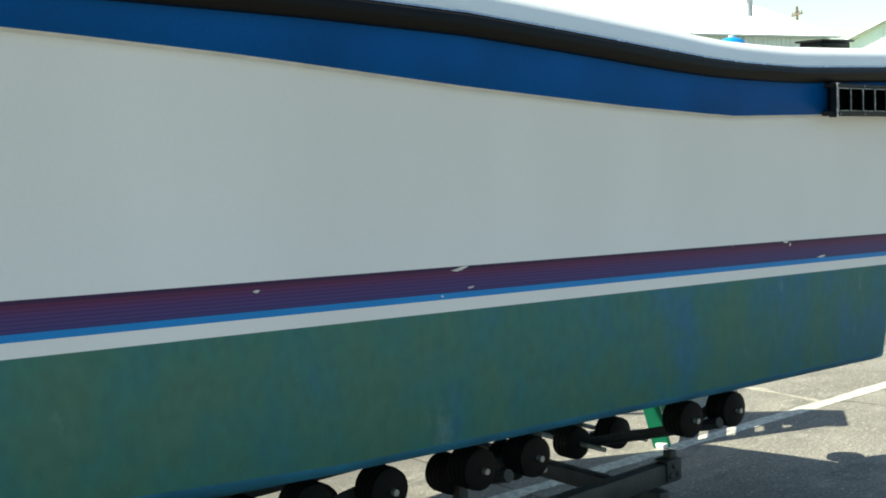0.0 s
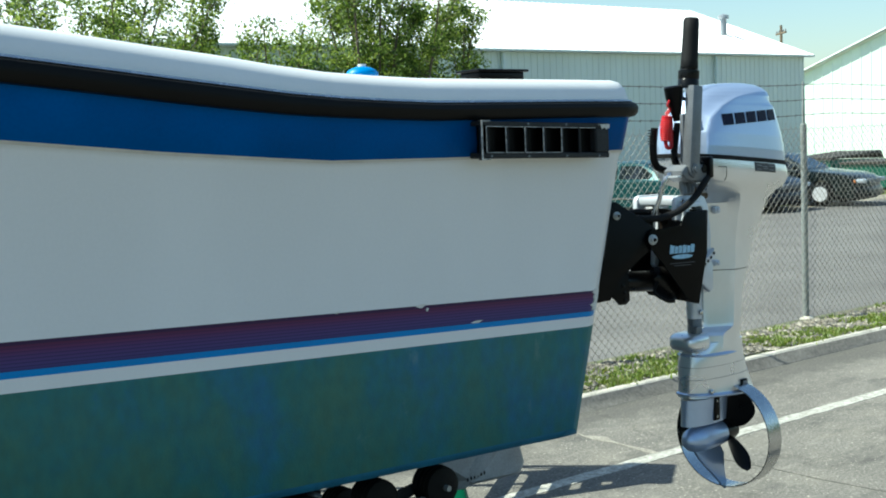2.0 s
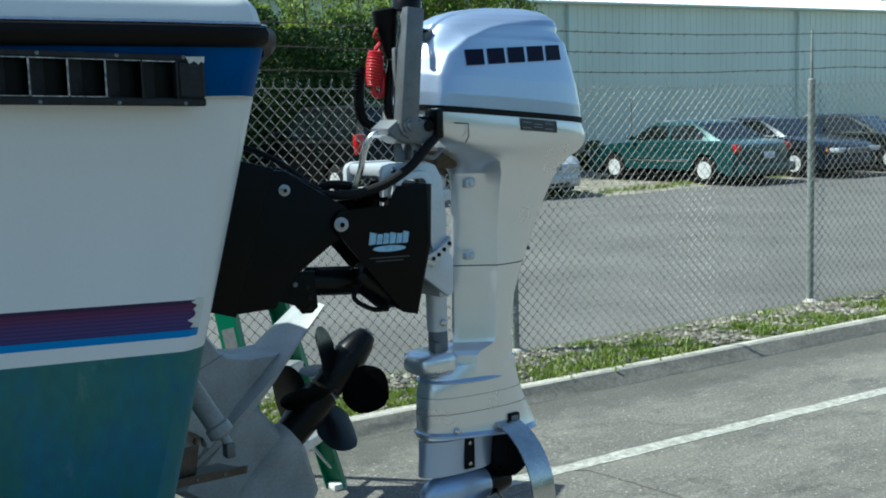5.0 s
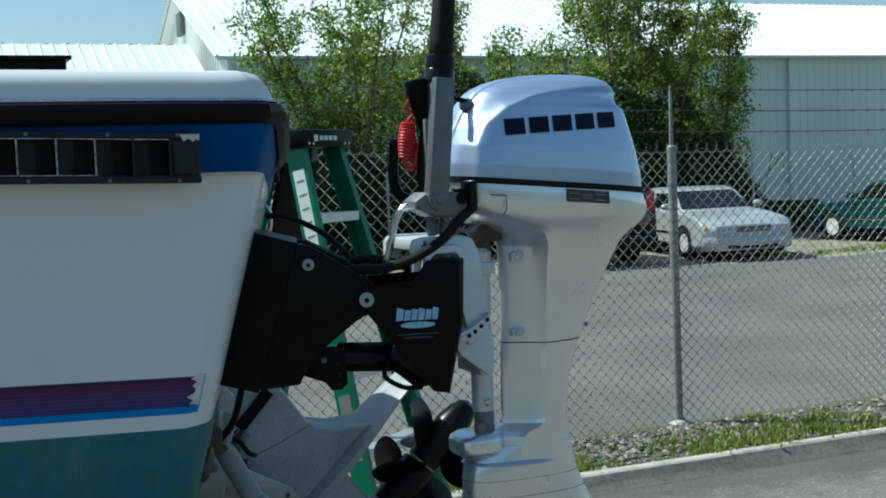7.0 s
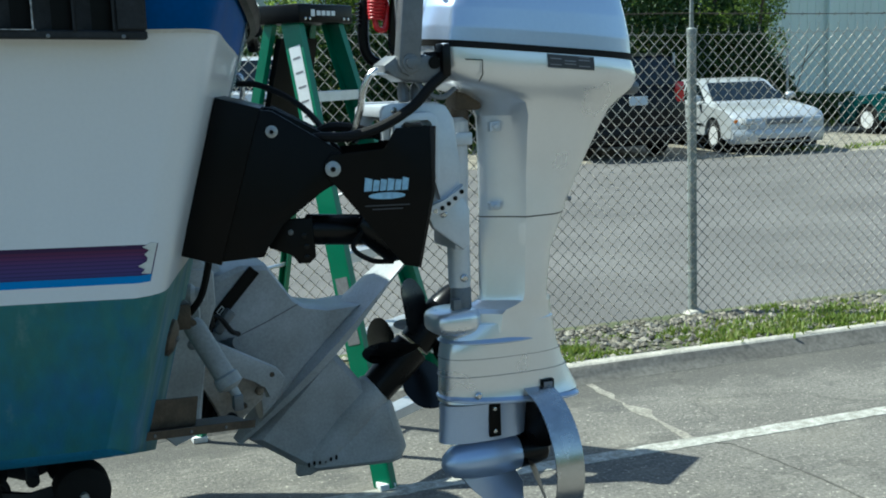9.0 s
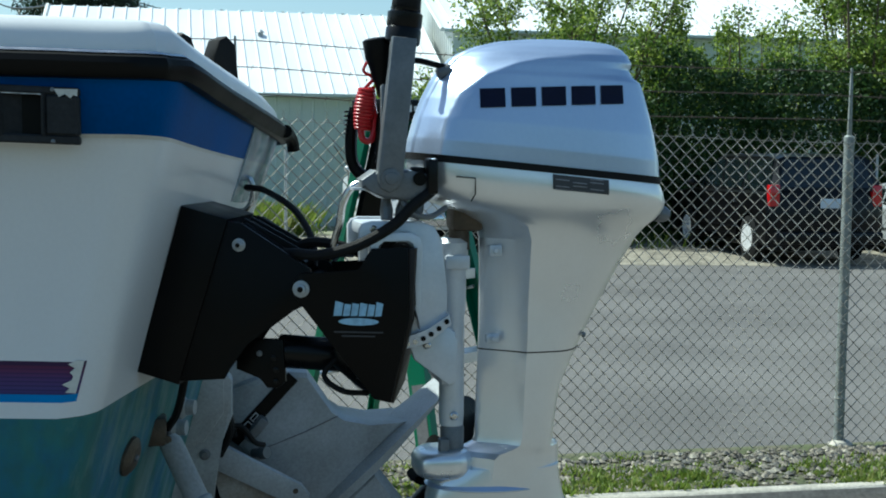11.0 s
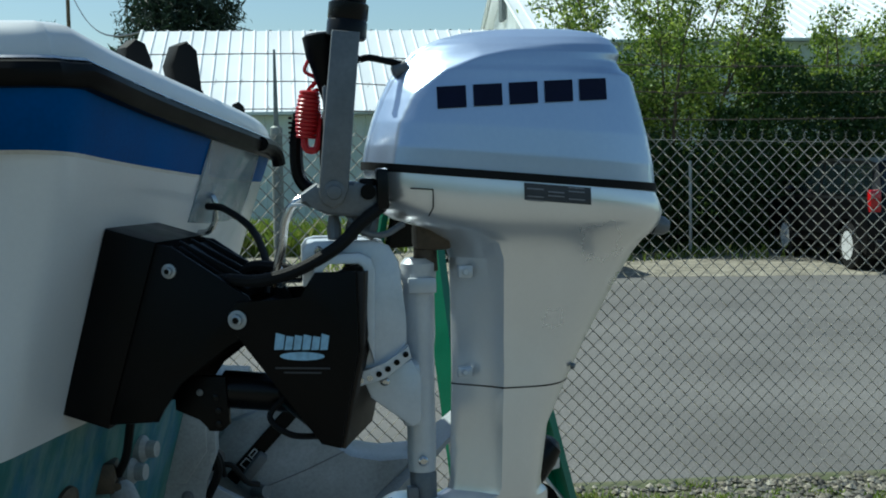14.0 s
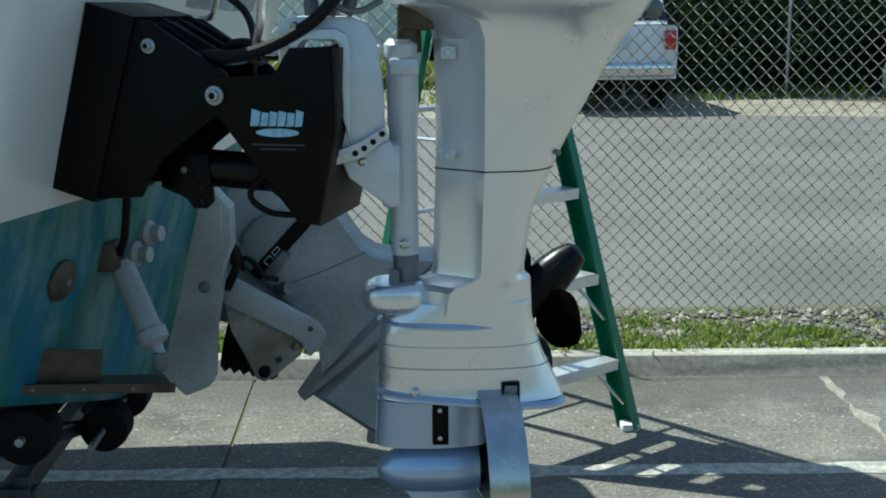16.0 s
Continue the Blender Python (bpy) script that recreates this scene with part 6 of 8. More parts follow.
prism(bm, [(0.68, 1.43), (0.684, 1.6), (0.678, 1.622), (0.66, 1.632), (0.6, 1.632), (0.578, 1.622), (0.57, 1.57), (0.582, 1.57), (0.59, 1.608), (0.602, 1.618), (0.656, 1.618), (0.667, 1.61), (0.67, 1.595), (0.666, 1.48)], 0.102, 0.13, 0.004)
part("edge_bead", bm, M_CAST, clamp)
bm = B()
box(bm, (0.565, 0.14, 1.62), (0.69, 0.31, 1.648), 0.008)
box(bm, (0.71, 0.14, 1.42), (0.735, 0.31, 1.6), 0.006)
part("clamp_bridge", bm, M_CAST, engine)
bm = B()
prism(bm, [(0.645, 1.415), (0.647, 1.388), (0.7, 1.402), (0.748, 1.438), (0.742, 1.462), (0.7, 1.428)], 0.114, 0.13, 0.003)
fan = part("tilt_quadrant", bm, M_CAST, clamp, "tilt quadrant with a row of holes")
for k in range(6):
    t = k / 5
    p = Vector((0.655 + 0.082 * t, 0.1135, 1.401 + 0.012 * t + 0.032 * t * t))
    bm = B()
    cyl(bm, p, p + Vector((0, -0.0012, 0)), 0.0055, seg=12)
    part("hole", bm, M_BLACK if k not in (0, 1) else M_STEEL, fan)
bm = B()
prism(bm, [(0.662, 1.395), (0.75, 1.43), (0.768, 1.4), (0.766, 1.315), (0.75, 1.305), (0.675, 1.362)], 0.14, 0.158, 0.004)
lowp = part("lower_gusset", bm, M_CAST, sw)
bm = B()
turned(bm, (0.7, 0.14, 1.372), (0, -1, 0), [(0, 0.009), (0.004, 0.009), (0.007, 0.005)], 12)
part("bolt", bm, M_STEEL, lowp)
bm = B()
box(bm, (0.735, 0.16, 1.3), (0.77, 0.3, 1.42), 0.01)
part("swivel_web", bm, M_CAST, sw)
bm = B()
turned(bm, (0.645, 0.128, 1.475), (-0.3, -1, 0), [(0, 0.011), (0.012, 0.011), (0.014, 0.006), (0.024, 0.006)], 12)
part("clamp_bolt", bm, M_STEEL, clamp)
bm = B()
turned(bm, (0.585, 0.128, 1.637), (0, -1, 0), [(0, 0.008), (0.003, 0.008), (0.006, 0.005)], 10)
part("rivet", bm, M_STEEL, clamp)
bm = B()
turned(bm, (0.555, 0.2, 1.585), (-1, 0, 0), [(0, 0.012), (0.03, 0.012), (0.035, 0.02), (0.045, 0.02)], 14)
part("clamp_screw", bm, M_STEEL, clamp)
bm = B()
turned(bm, (0.555, 0.27, 1.585), (-1, 0, 0), [(0, 0.012), (0.03, 0.012), (0.035, 0.02), (0.045, 0.02)], 14)
part("clamp_screw", bm, M_STEEL, clamp)

# leg fasteners
for x, y, z in ((0.86, 0.205, 1.585), (0.856, 0.207, 1.375)):
    bm = B()
    box(bm, (x - 0.014, y - 0.02, z - 0.012), (x + 0.014, y, z + 0.012), 0.004)
    turned(bm, (x, y - 0.02, z), (0, -1, 0), [(0, 0.008), (0.004, 0.008), (0.007, 0.005)], 12)
    part("mount_bolt", bm, M_CAST, leg)
bm = B()
turned(bm, (1.066, EY - 0.03, 1.375), (0.9, -0.4, 0), [(0, 0.008), (0.006, 0.007), (0.008, 0.004)], 12)
part("drain_plug", bm, M_DGREY, leg)

LEG_PARTS = ("midsection", "joint", "lower_mount", "extension_case", "moulded_line", "splash_plate", "anti_ventilation_plate", "gear_case", "skeg", "water_intake",
             "case_bolt", "guard_clamp", "bolt", "small_mark", "propeller_guard", "propeller", "blade", "mount_bolt", "drain_plug", "data_plate")
RISE = [(0.5, 0.035), (0.72, 0.034), (0.87, 0.042), (1.11, 0.037), (1.22, 0.034), (1.34, 0.026), (1.42, 0.012), (1.5, 0.0)]
for ob in [o for o in bpy.data.objects if o.type == "MESH" and o.parent and engine in (o.parent, o.parent.parent, o.parent.parent and o.parent.parent.parent) and o.name.split(".")[0] in LEG_PARTS]:
    for v in ob.data.vertices:
        v.co.z += lerp_table(RISE, v.co.z)

# tiller
TYL = 0.105
bm = B()
prism(bm, [(0.588, 1.742), (0.594, 1.722), (0.612, 1.712), (0.631, 1.722), (0.64, 1.745), (0.667, 2.02), (0.618, 2.024)], TYL - 0.016, TYL + 0.02, 0.004)
arm = part("tiller_arm", bm, M_DGREY, engine, "folded-up grey tiller arm")
bm = B()
turned(bm, (0.615, TYL - 0.016, 1.741), (0, -1, 0), [(0, 0.02), (0.004, 0.02), (0.005, 0.013), (0.009, 0.012), (0.01, 0.006)], 20)
part("pivot_bolt", bm, M_DGREY, arm, "grey pivot bolt")
bm = B()
d = Vector((0.11, 0, 1)).normalized()
turned(bm, (0.644, TYL + 0.03, 2.012), d, [(0, 0.033), (0.004, 0.036), (0.03, 0.036), (0.033, 0.034), (0.037, 0.036), (0.062, 0.036), (0.066, 0.03), (0.072, 0.031)], 26)
part("twist_collar", bm, M_BLACKG, arm, "glossy black collar")
bm = B()
rings = []
u, w = frame_of(d)
for s, r in ((0.07, 0.0255), (0.075, 0.029), (0.1, 0.028), (0.2, 0.0265), (0.235, 0.0262), (0.242, 0.022)):
    c = Vector((0.644, TYL + 0.03, 2.012)) + d * s
    rings.append([c + (u * math.cos(2 * math.pi * i / 32) + w * math.sin(2 * math.pi * i / 32)) * r * (1 + 0.03 * (i % 2)) for i in range(32)])
loft(bm, rings)
part("grip", bm, M_RUBBER, arm, "ribbed black rubber twist grip", 1.2)
bm = B()
prism(bm, [(0.556, 1.738), (0.556, 1.722), (0.58, 1.712), (0.6, 1.7), (0.66, 1.695), (0.69, 1.705), (0.695, 1.75), (0.65, 1.76), (0.6, 1.75), (0.585, 1.758)], TYL - 0.006, TYL + 0.075, 0.008)
part("tiller_bracket", bm, M_DGREY, engine, "grey tiller pivot casting")
bm = B()
prism(bm, [(0.54, 1.722), (0.54, 1.717), (0.6, 1.717), (0.6, 1.722)], TYL, TYL + 0.06, 0.001)
part("tiller_stop", bm, M_CAST, engine)
bm = B()
box(bm, (0.66, TYL - 0.002, 1.715), (0.69, TYL + 0.03, 1.765), 0.006)
cyl(bm, (0.675, TYL - 0.01, 1.74), (0.675, TYL, 1.74), 0.014)
part("friction_knob", bm, M_BLACK, engine)
bm = B()
box(bm, (0.69, 0.085, 1.708), (0.712, 0.14, 1.782), 0.006)
part("cable_gland", bm, M_BLACKG, engine, "black rubber gland on the tray")
bm = B()
tube(bm, [(0.75, 0.096, 1.745), (0.79, 0.0925, 1.742), (0.79, 0.0925, 1.71), (0.782, 0.096, 1.695)], 0.0015, 6)
part("wire_clip", bm, M_BLACK, engine)
# kill-switch box, lanyard, shift lever
bm = B()
turned(bm, (0.598, 0.162, 2.025), (0.12, -0.02, -1), [(0, 0.026), (0.004, 0.032), (0.04, 0.03), (0.05, 0.026), (0.1, 0.016), (0.12, 0.012)], 20)
part("switch_box", bm, M_BLACK, engine, "black kill-switch box")
bm = B()
coil = []
for i in range(150):
    t = i / 149
    a = t * 2 * math.pi * 12
    r = 0.014 + 0.005 * math.sin(t * 3.1)
    coil.append((0.578 - 0.008 * t + r * math.cos(a), 0.175 + r * math.sin(a), 1.925 - 0.085 * t))
tube(bm, coil, 0.0042, 6)
part("lanyard_coil", bm, M_RED, engine, "coiled red safety lanyard")
bm = B()
tube(bm, curve_pts([(0.585, 0.16, 1.99), (0.57, 0.165, 1.96), (0.59, 0.17, 1.945), (0.575, 0.175, 1.925)]), 0.0035, 6)
tube(bm, curve_pts([(0.59, 0.175, 1.99), (0.6, 0.18, 1.955), (0.582, 0.185, 1.93)]), 0.0035, 6)
tube(bm, curve_pts([(0.566, 0.175, 1.845), (0.57, 0.172, 1.82), (0.588, 0.17, 1.82), (0.595, 0.172, 1.86), (0.588, 0.172, 1.9)]), 0.007, 8)
part("lanyard", bm, M_RED, engine, "red lanyard loop")
bm = B()
sph(bm, (0.585, 0.16, 1.985), 0.011, 10)
part("lanyard_clip", bm, M_CAP, engine)
bm = B()
tube(bm, curve_pts([(0.56, 0.215, 1.885), (0.552, 0.216, 1.83), (0.553, 0.216, 1.78), (0.566, 0.212, 1.752), (0.59, 0.2, 1.738)]), 0.013, 10)
lev = part("shift_lever", bm, M_BLACK, engine, "black ribbed shift lever")
bm = B()
for k in range(6):
    box(bm, (0.538, 0.203, 1.83 + k * 0.009), (0.545, 0.229, 1.834 + k * 0.009), 0.001, 1)
part("rib", bm, M_BLACK, lev)
bm = B()
tube(bm, curve_pts([(0.615, 0.16, 1.9), (0.607, 0.165, 1.84), (0.606, 0.17, 1.78), (0.62, 0.16, 1.74)]), 0.012, 8)
part("control_cable", bm, M_BLACKG, engine)
bm = B()
box(bm, (0.6, 0.125, 1.76), (0.618, 0.14, 1.93), 0.004)
part("stay", bm, M_DGREY, engine)
bm = B()
tube(bm, curve_pts([(0.7, 0.1, 1.715), (0.66, 0.095, 1.685), (0.62, 0.1, 1.645), (0.55, 0.11, 1.605), (0.48, 0.135, 1.585), (0.43, 0.17, 1.585), (0.38, 0.23, 1.58), (0.33, 0.3, 1.6)], 40), 0.0115, 10)
part("power_cable", bm, M_RUBBER, engine, "thick black cable from tray to boat")
bm = B()
tube(bm, curve_pts([(0.6, 0.14, 1.735), (0.55, 0.15, 1.725), (0.528, 0.16, 1.69), (0.52, 0.17, 1.64), (0.5, 0.19, 1.57)], 30), 0.008, 10)
part("steering_link", bm, M_STEEL, engine, "bent steel link rod")
bm = B()
for k in range(3):
    turned(bm, (0.615 + 0.03 * k, 0.14 + 0.01 * k, 1.655), (0.2 * k, 0.2, 1), [(0, 0.012), (0.02, 0.014), (0.04, 0.01), (0.055, 0.008)], 10)
tube(bm, curve_pts([(0.64, 0.12, 1.7), (0.66, 0.11, 1.672), (0.7, 0.12, 1.662), (0.74, 0.14, 1.68)]), 0.006)
part("linkage", bm, M_DGREY, engine, "small linkage under the tiller")
bm = B()
tube(bm, curve_pts([(0.672, 0.2, 1.982), (0.69, 0.2, 1.985), (0.72, 0.2, 1.979), (0.752, 0.2, 1.972)]), 0.0065, 10)
turned(bm, (0.672, 0.2, 1.982), (-1, 0, 0.1), [(0, 0.0065), (0.004, 0.008), (0.008, 0.004)], 10)
part("starter_handle", bm, M_BLACK, engine, "black pull-start handle")
bm = B()
turned(bm, (0.722, 0.205, 1.955), (1, 0, 0.35), [(0.01, 0.008), (0.014, 0.014), (0.04, 0.016)], 18)
part("starter_recess", bm, M_DGREY, cowl, "dark starter bush in the cowl")


# ---- stern drive of the boat ----
drive = thing("stern_drive", (0.5, 1.36, 0.4), "grey stern drive tilted up, with twin black propellers", "stern drive")
DM = Matrix.Translation((0.471, 1.49, 0.497)) @ Matrix(((0.723, 0, -0.69, 0), (0, 1, 0, 0), (0.69, 0, 0.723, 0), (0, 0, 0, 1)))


def dplate(name, outline, y0, y1, material, parent=None, label="", bev=0.01):
    bm = B()
    prism(bm, outline, y0, y1, bev, DM)
    return part(name, bm, material, parent or drive, label)


# upper housing: tapered block lofted across its width
UP = [(0.1, 0.02), (0.185, 0.12), (0.185, 0.44), (0.24, 0.49), (0.3, 0.5), (0.44, 0.44), (0.5, 0.37), (0.475, 0.22), (0.485, 0.17), (0.54, 0.09), (0.62, 0.02)]
bm = B()
rings = []
for y, k in ((-0.11, 0.9), (-0.098, 0.97), (-0.06, 1.0), (0.06, 1.0), (0.098, 0.97), (0.11, 0.9)):
    cx, cz = 0.36, 0.22
    rings.append([DM @ Vector((cx + (a - cx) * k, y, cz + (b - cz) * k)) for a, b in UP])
loft(bm, rings)
up = part("upper_housing", bm, M_DRIVE, drive, "scuffed grey upper gear housing")
bm = B()
tube(bm, [DM @ Vector(p) for p in ((0.22, -0.111, 0.3), (0.36, -0.1115, 0.24), (0.47, -0.11, 0.2))], 0.002, 5)
part("cover_seam", bm, M_GREY, up)
# anti-ventilation plate: curved underside, long tail
bm = B()
rings = []
for i in range(15):
    t = i / 14
    a = -0.01 + 0.86 * t
    w = 0.02 + 0.135 * math.sin(min(1.0, t * 1.8) * math.pi / 2) * (1 - 0.45 * max(0, t - 0.6) / 0.4)
    th = 0.016 + 0.03 * math.sin(math.pi * min(1, t * 1.15))
    c = 0.012 * math.sin(math.pi * t)
    rings.append([DM @ Vector((a, y * w, c + z * th)) for y, z in ((-1, 0.15), (-0.7, 0.6), (0, 1.3), (0.7, 0.6), (1, 0.15), (0.9, -0.5), (0.35, -1.0), (-0.35, -1.0), (-0.9, -0.5))])
loft(bm, rings)
part("anti_ventilation_plate", bm, M_DRIVE, drive, "long grey anti-ventilation plate")
LO = [(0.02, -0.02), (0.05, -0.17), (0.07, -0.28), (0.28, -0.5), (0.305, -0.515), (0.355, -0.5), (0.44, -0.34), (0.42, -0.2), (0.44, -0.02)]
bm = B()
rings = []
for y, k in ((-0.05, 0.86), (-0.03, 0.96), (-0.008, 1.0), (0.008, 1.0), (0.03, 0.96), (0.05, 0.86)):
    rings.append([DM @ Vector((0.24 + (a - 0.24) * k, y, -0.2 + (b + 0.2) * k)) for a, b in LO])
loft(bm, rings)
turned(bm, DM @ Vector((0.03, 0, -0.25)), DM.to_3x3() @ Vector((1, 0, -0.02)), [(0, 0.008), (0.03, 0.035), (0.1, 0.062), (0.25, 0.07), (0.4, 0.066), (0.42, 0.05)], 24)
low = part("lower_unit", bm, M_DRIVE, drive, "grey lower unit with pointed skeg")
for k in range(6):
    p = DM @ Vector((0.085 + 0.016 * k, -0.056, -0.235 - 0.012 * k))
    bm = B()
    sph(bm, p, 0.006, 8, (0.8, 0.4, 1.6))
    part("water_slot", bm, M_BLACK, low)
HX = (DM.to_3x3() @ Vector((1, 0, 0.0)))
PU, PW = frame_of(HX)
PE = DM.to_3x3() @ Vector((0, 0, 1))
for k, (a, r, ph, pitch) in enumerate(((0.56, 0.23, 1.26, 1.05), (0.73, 0.215, 3.82, -1.05))):
    c = DM @ Vector((a, 0, -0.265))
    bm = B()
    if k == 0:
        turned(bm, c - HX * 0.125, HX, [(0, 0.062), (0.1, 0.068), (0.195, 0.068), (0.2, 0.06)], 22)
    else:
        turned(bm, c - HX * 0.085, HX, [(0, 0.06), (0.08, 0.064), (0.17, 0.064), (0.225, 0.054), (0.265, 0.038), (0.28, 0.014)], 22)
    pr = part("propeller", bm, M_BLACKG, drive, "black aluminium propeller")
    for j in range(3):
        d = PE * math.cos(ph + j * 2.094) + Vector((0, 1, 0)) * math.sin(ph + j * 2.094)
        part("blade", blade(c, HX, math.atan2(d.dot(PW), d.dot(PU)), 0.05, r, 0.122, pitch, 0.005), M_BLACKG, pr)
# badge strip: dark bar with a pale outlined mark
BM = Matrix.Translation((0.437, 1.374, 0.995)) @ Matrix.Rotation(radians(-47), 4, "Y")
bm = B()
box(bm, (-0.13, -0.004, -0.02), (0.14, 0.006, 0.02), 0.002, 1, BM)
bdg = part("badge", bm, M_BLACK, up, "dark badge strip with a pale outlined mark")
bm = B()
for x0 in (-0.08, -0.045):
    for a, b in (((x0, -0.012), (x0 + 0.003, 0.012)), ((x0, 0.009), (x0 + 0.028, 0.012)), ((x0 + 0.025, -0.002 if x0 > -0.06 else -0.012), (x0 + 0.028, 0.012)), ((x0, -0.012 if x0 < -0.06 else -0.002), (x0 + 0.028, -0.009 if x0 < -0.06 else 0.001))):
        box(bm, (a[0], -0.0055, a[1]), (b[0], -0.004, b[1]), 0, 1, BM)
part("badge_mark", bm, M_CAP, bdg)
# transom shield and gimbal
bm = B()
GI = [(0.29, 1.21), (0.335, 1.16), (0.335, 1.06), (0.282, 0.94), (0.268, 0.69), (0.25, 0.672), (0.19, 0.65), (0.12, 0.72), (0.13, 0.9), (0.17, 1.15), (0.22, 1.22)]
prism(bm, GI, 1.03, 1.12, 0.015)
shield = part("transom_shield", bm, M_DRIVE, drive, "grey cast transom shield")
bm = B()
prism(bm, [(0.2, 1.19), (0.31, 1.17), (0.31, 1.07), (0.255, 0.99), (0.2, 0.985)], 1.018, 1.034, 0.006)
part("raised_face", bm, M_DRIVE, shield)
for x, z in ((0.257, 0.953),):
    bm = B()
    turned(bm, (x, 1.032, z), (0, -1, 0), [(0, 0.016), (0.005, 0.016), (0.007, 0.01), (0.012, 0.009)], 12)
    part("bolt", bm, M_DGREY, shield)
bm = B()
prism(bm, [(0.14, 1.2), (0.4, 1.18), (0.46, 1.05), (0.42, 0.8), (0.3, 0.74), (0.16, 0.76)], 1.42, 1.68, 0.02)
part("gimbal_housing", bm, M_DRIVE, drive)
bm = B()
prism(bm, [(0.245, 0.93), (0.262, 0.955), (0.3, 0.95), (0.54, 0.812), (0.562, 0.78), (0.548, 0.745), (0.52, 0.715), (0.5, 0.722), (0.505, 0.76), (0.47, 0.775), (0.3, 0.865), (0.265, 0.885)], 1.165, 1.2, 0.008)
tri = part("trim_arm", bm, M_DRIVE, drive, "long grey trim arm")
bm = B()
prism(bm, [(0.27, 0.9), (0.3, 0.905), (0.49, 0.785), (0.502, 0.755), (0.49, 0.715), (0.41, 0.65), (0.385, 0.638), (0.362, 0.65), (0.3, 0.79)], 1.18, 1.215, 0.008)
part("trim_gusset", bm, M_STAINED, tri, "rust-stained triangular gusset")
for x, z, r, m in ((0.388, 0.672, 0.017, M_BLACK), (0.478, 0.745, 0.012, M_RUSTY), (0.43, 0.705, 0.008, M_GREASE), (0.285, 0.925, 0.012, M_DGREY), (0.52, 0.795, 0.012, M_GREASE)):
    bm = B()
    turned(bm, (x, 1.18 if r != 0.012 or x > 0.4 else 1.165, z), (0, -1, 0), [(0, r), (0.012, r), (0.016, r * 0.6)], 14)
    part("arm_bolt", bm, m, tri)
bm = B()
tube(bm, curve_pts([(0.3, 1.16, 0.99), (0.36, 1.15, 1.0), (0.4, 1.16, 0.95), (0.43, 1.2, 0.93)]), 0.008)
part("trim_hose", bm, M_RUBBER, drive, "small black hydraulic hose")
bm = B()
tube(bm, curve_pts([(0.29, 1.17, 1.06), (0.33, 1.14, 1.03), (0.345, 1.15, 0.97)]), 0.007)
part("trim_hose", bm, M_RUBBER, drive, "small black hydraulic hose")
bm = B()
box(bm, (0.4, 1.33, 0.9), (0.43, 1.385, 0.985), 0.006, 2, Matrix.Translation((0.415, 1.36, 0.94)) @ Matrix.Rotation(0.7, 4, "Y") @ Matrix.Translation((-0.415, -1.36, -0.94)))
part("latch_bracket", bm, M_DGREY, drive)
bm = B()
turned(bm, (0.26, 1.36, 0.72), (0.9, 0, -0.2), [(0.014 * k, 0.085 + (0.014 if k % 2 else 0)) for k in range(13)], 22)
part("bellows", bm, M_RUBBER, drive, "black rubber bellows")
bm = B()
turned(bm, (0.3, 1.22, 1.02), (0.4, -1, -0.2), [(0, 0.02), (0.03, 0.02), (0.035, 0.03), (0.05, 0.03)], 12)
part("breather", bm, M_DGREY, drive)
bm = B()
turned(bm, (0.41, 1.38, 0.86), (0.7, -0.8, 0.2), [(0, 0.014), (0.03, 0.014), (0.035, 0.02), (0.06, 0.018)], 12)
part("drain_fitting", bm, M_DGREY, drive)
bm = B()
tube(bm, curve_pts([(0.28, 1.12, 1.2), (0.3, 1.1, 1.1), (0.33, 1.12, 1.0), (0.3, 1.14, 0.92)]), 0.012)
part("drive_hose", bm, M_RUBBER, drive)

# ---- trailer ----
trailer = thing("boat_trailer", (-2, YC, 0), "galvanised roller trailer carrying the boat", "trailer")
for y in (0.87, 2 * YC - 0.87):
    bm = B()
    box(bm, (-7.6, y - 0.03, 0.385), (-0.17, y + 0.03, 0.47), 0.008)
    part("side_rail", bm, M_FRAME, trailer)
for x in (-0.32, -1.55, -2.5, -4.2):
    bm = B()
    box(bm, (x - 0.03, 0.8, 0.31), (x + 0.03, 2.04, 0.38), 0.006)
    part("cross_member", bm, M_FRAME, trailer)
bm = B()
box(bm, (-9.2, YC - 0.05, 0.3), (-4.0, YC + 0.05, 0.38), 0.008)
part("tongue", bm, M_FRAME, trailer)
bm = B()
box(bm, (-0.26, 0.832, 0.395), (-0.175, 0.838, 0.482), 0.002)
ebr = part("end_bracket", bm, M_FRAME, trailer, "end bracket with bolts")
bm = B()
box(bm, (-0.26, 0.838, 0.472), (-0.18, 0.9, 0.482), 0.003)
part("bracket_cap", bm, M_FRAME, ebr)
for x, z in ((-0.24, 0.42), (-0.195, 0.42), (-0.22, 0.455)):
    bm = B()
    turned(bm, (x, 0.832, z), (0, -1, 0), [(0, 0.012), (0.006, 0.012), (0.009, 0.007)], 8)
    part("bolt", bm, M_FRAME, ebr)


def bottom_z(x, y):
    d = min(y, 2 * YC - y)
    return lerp_table(ZC, x) - bottom_drop(d) - (0.1 if d > 1.2 else 0.045 if d > 0.8 else 0.0)


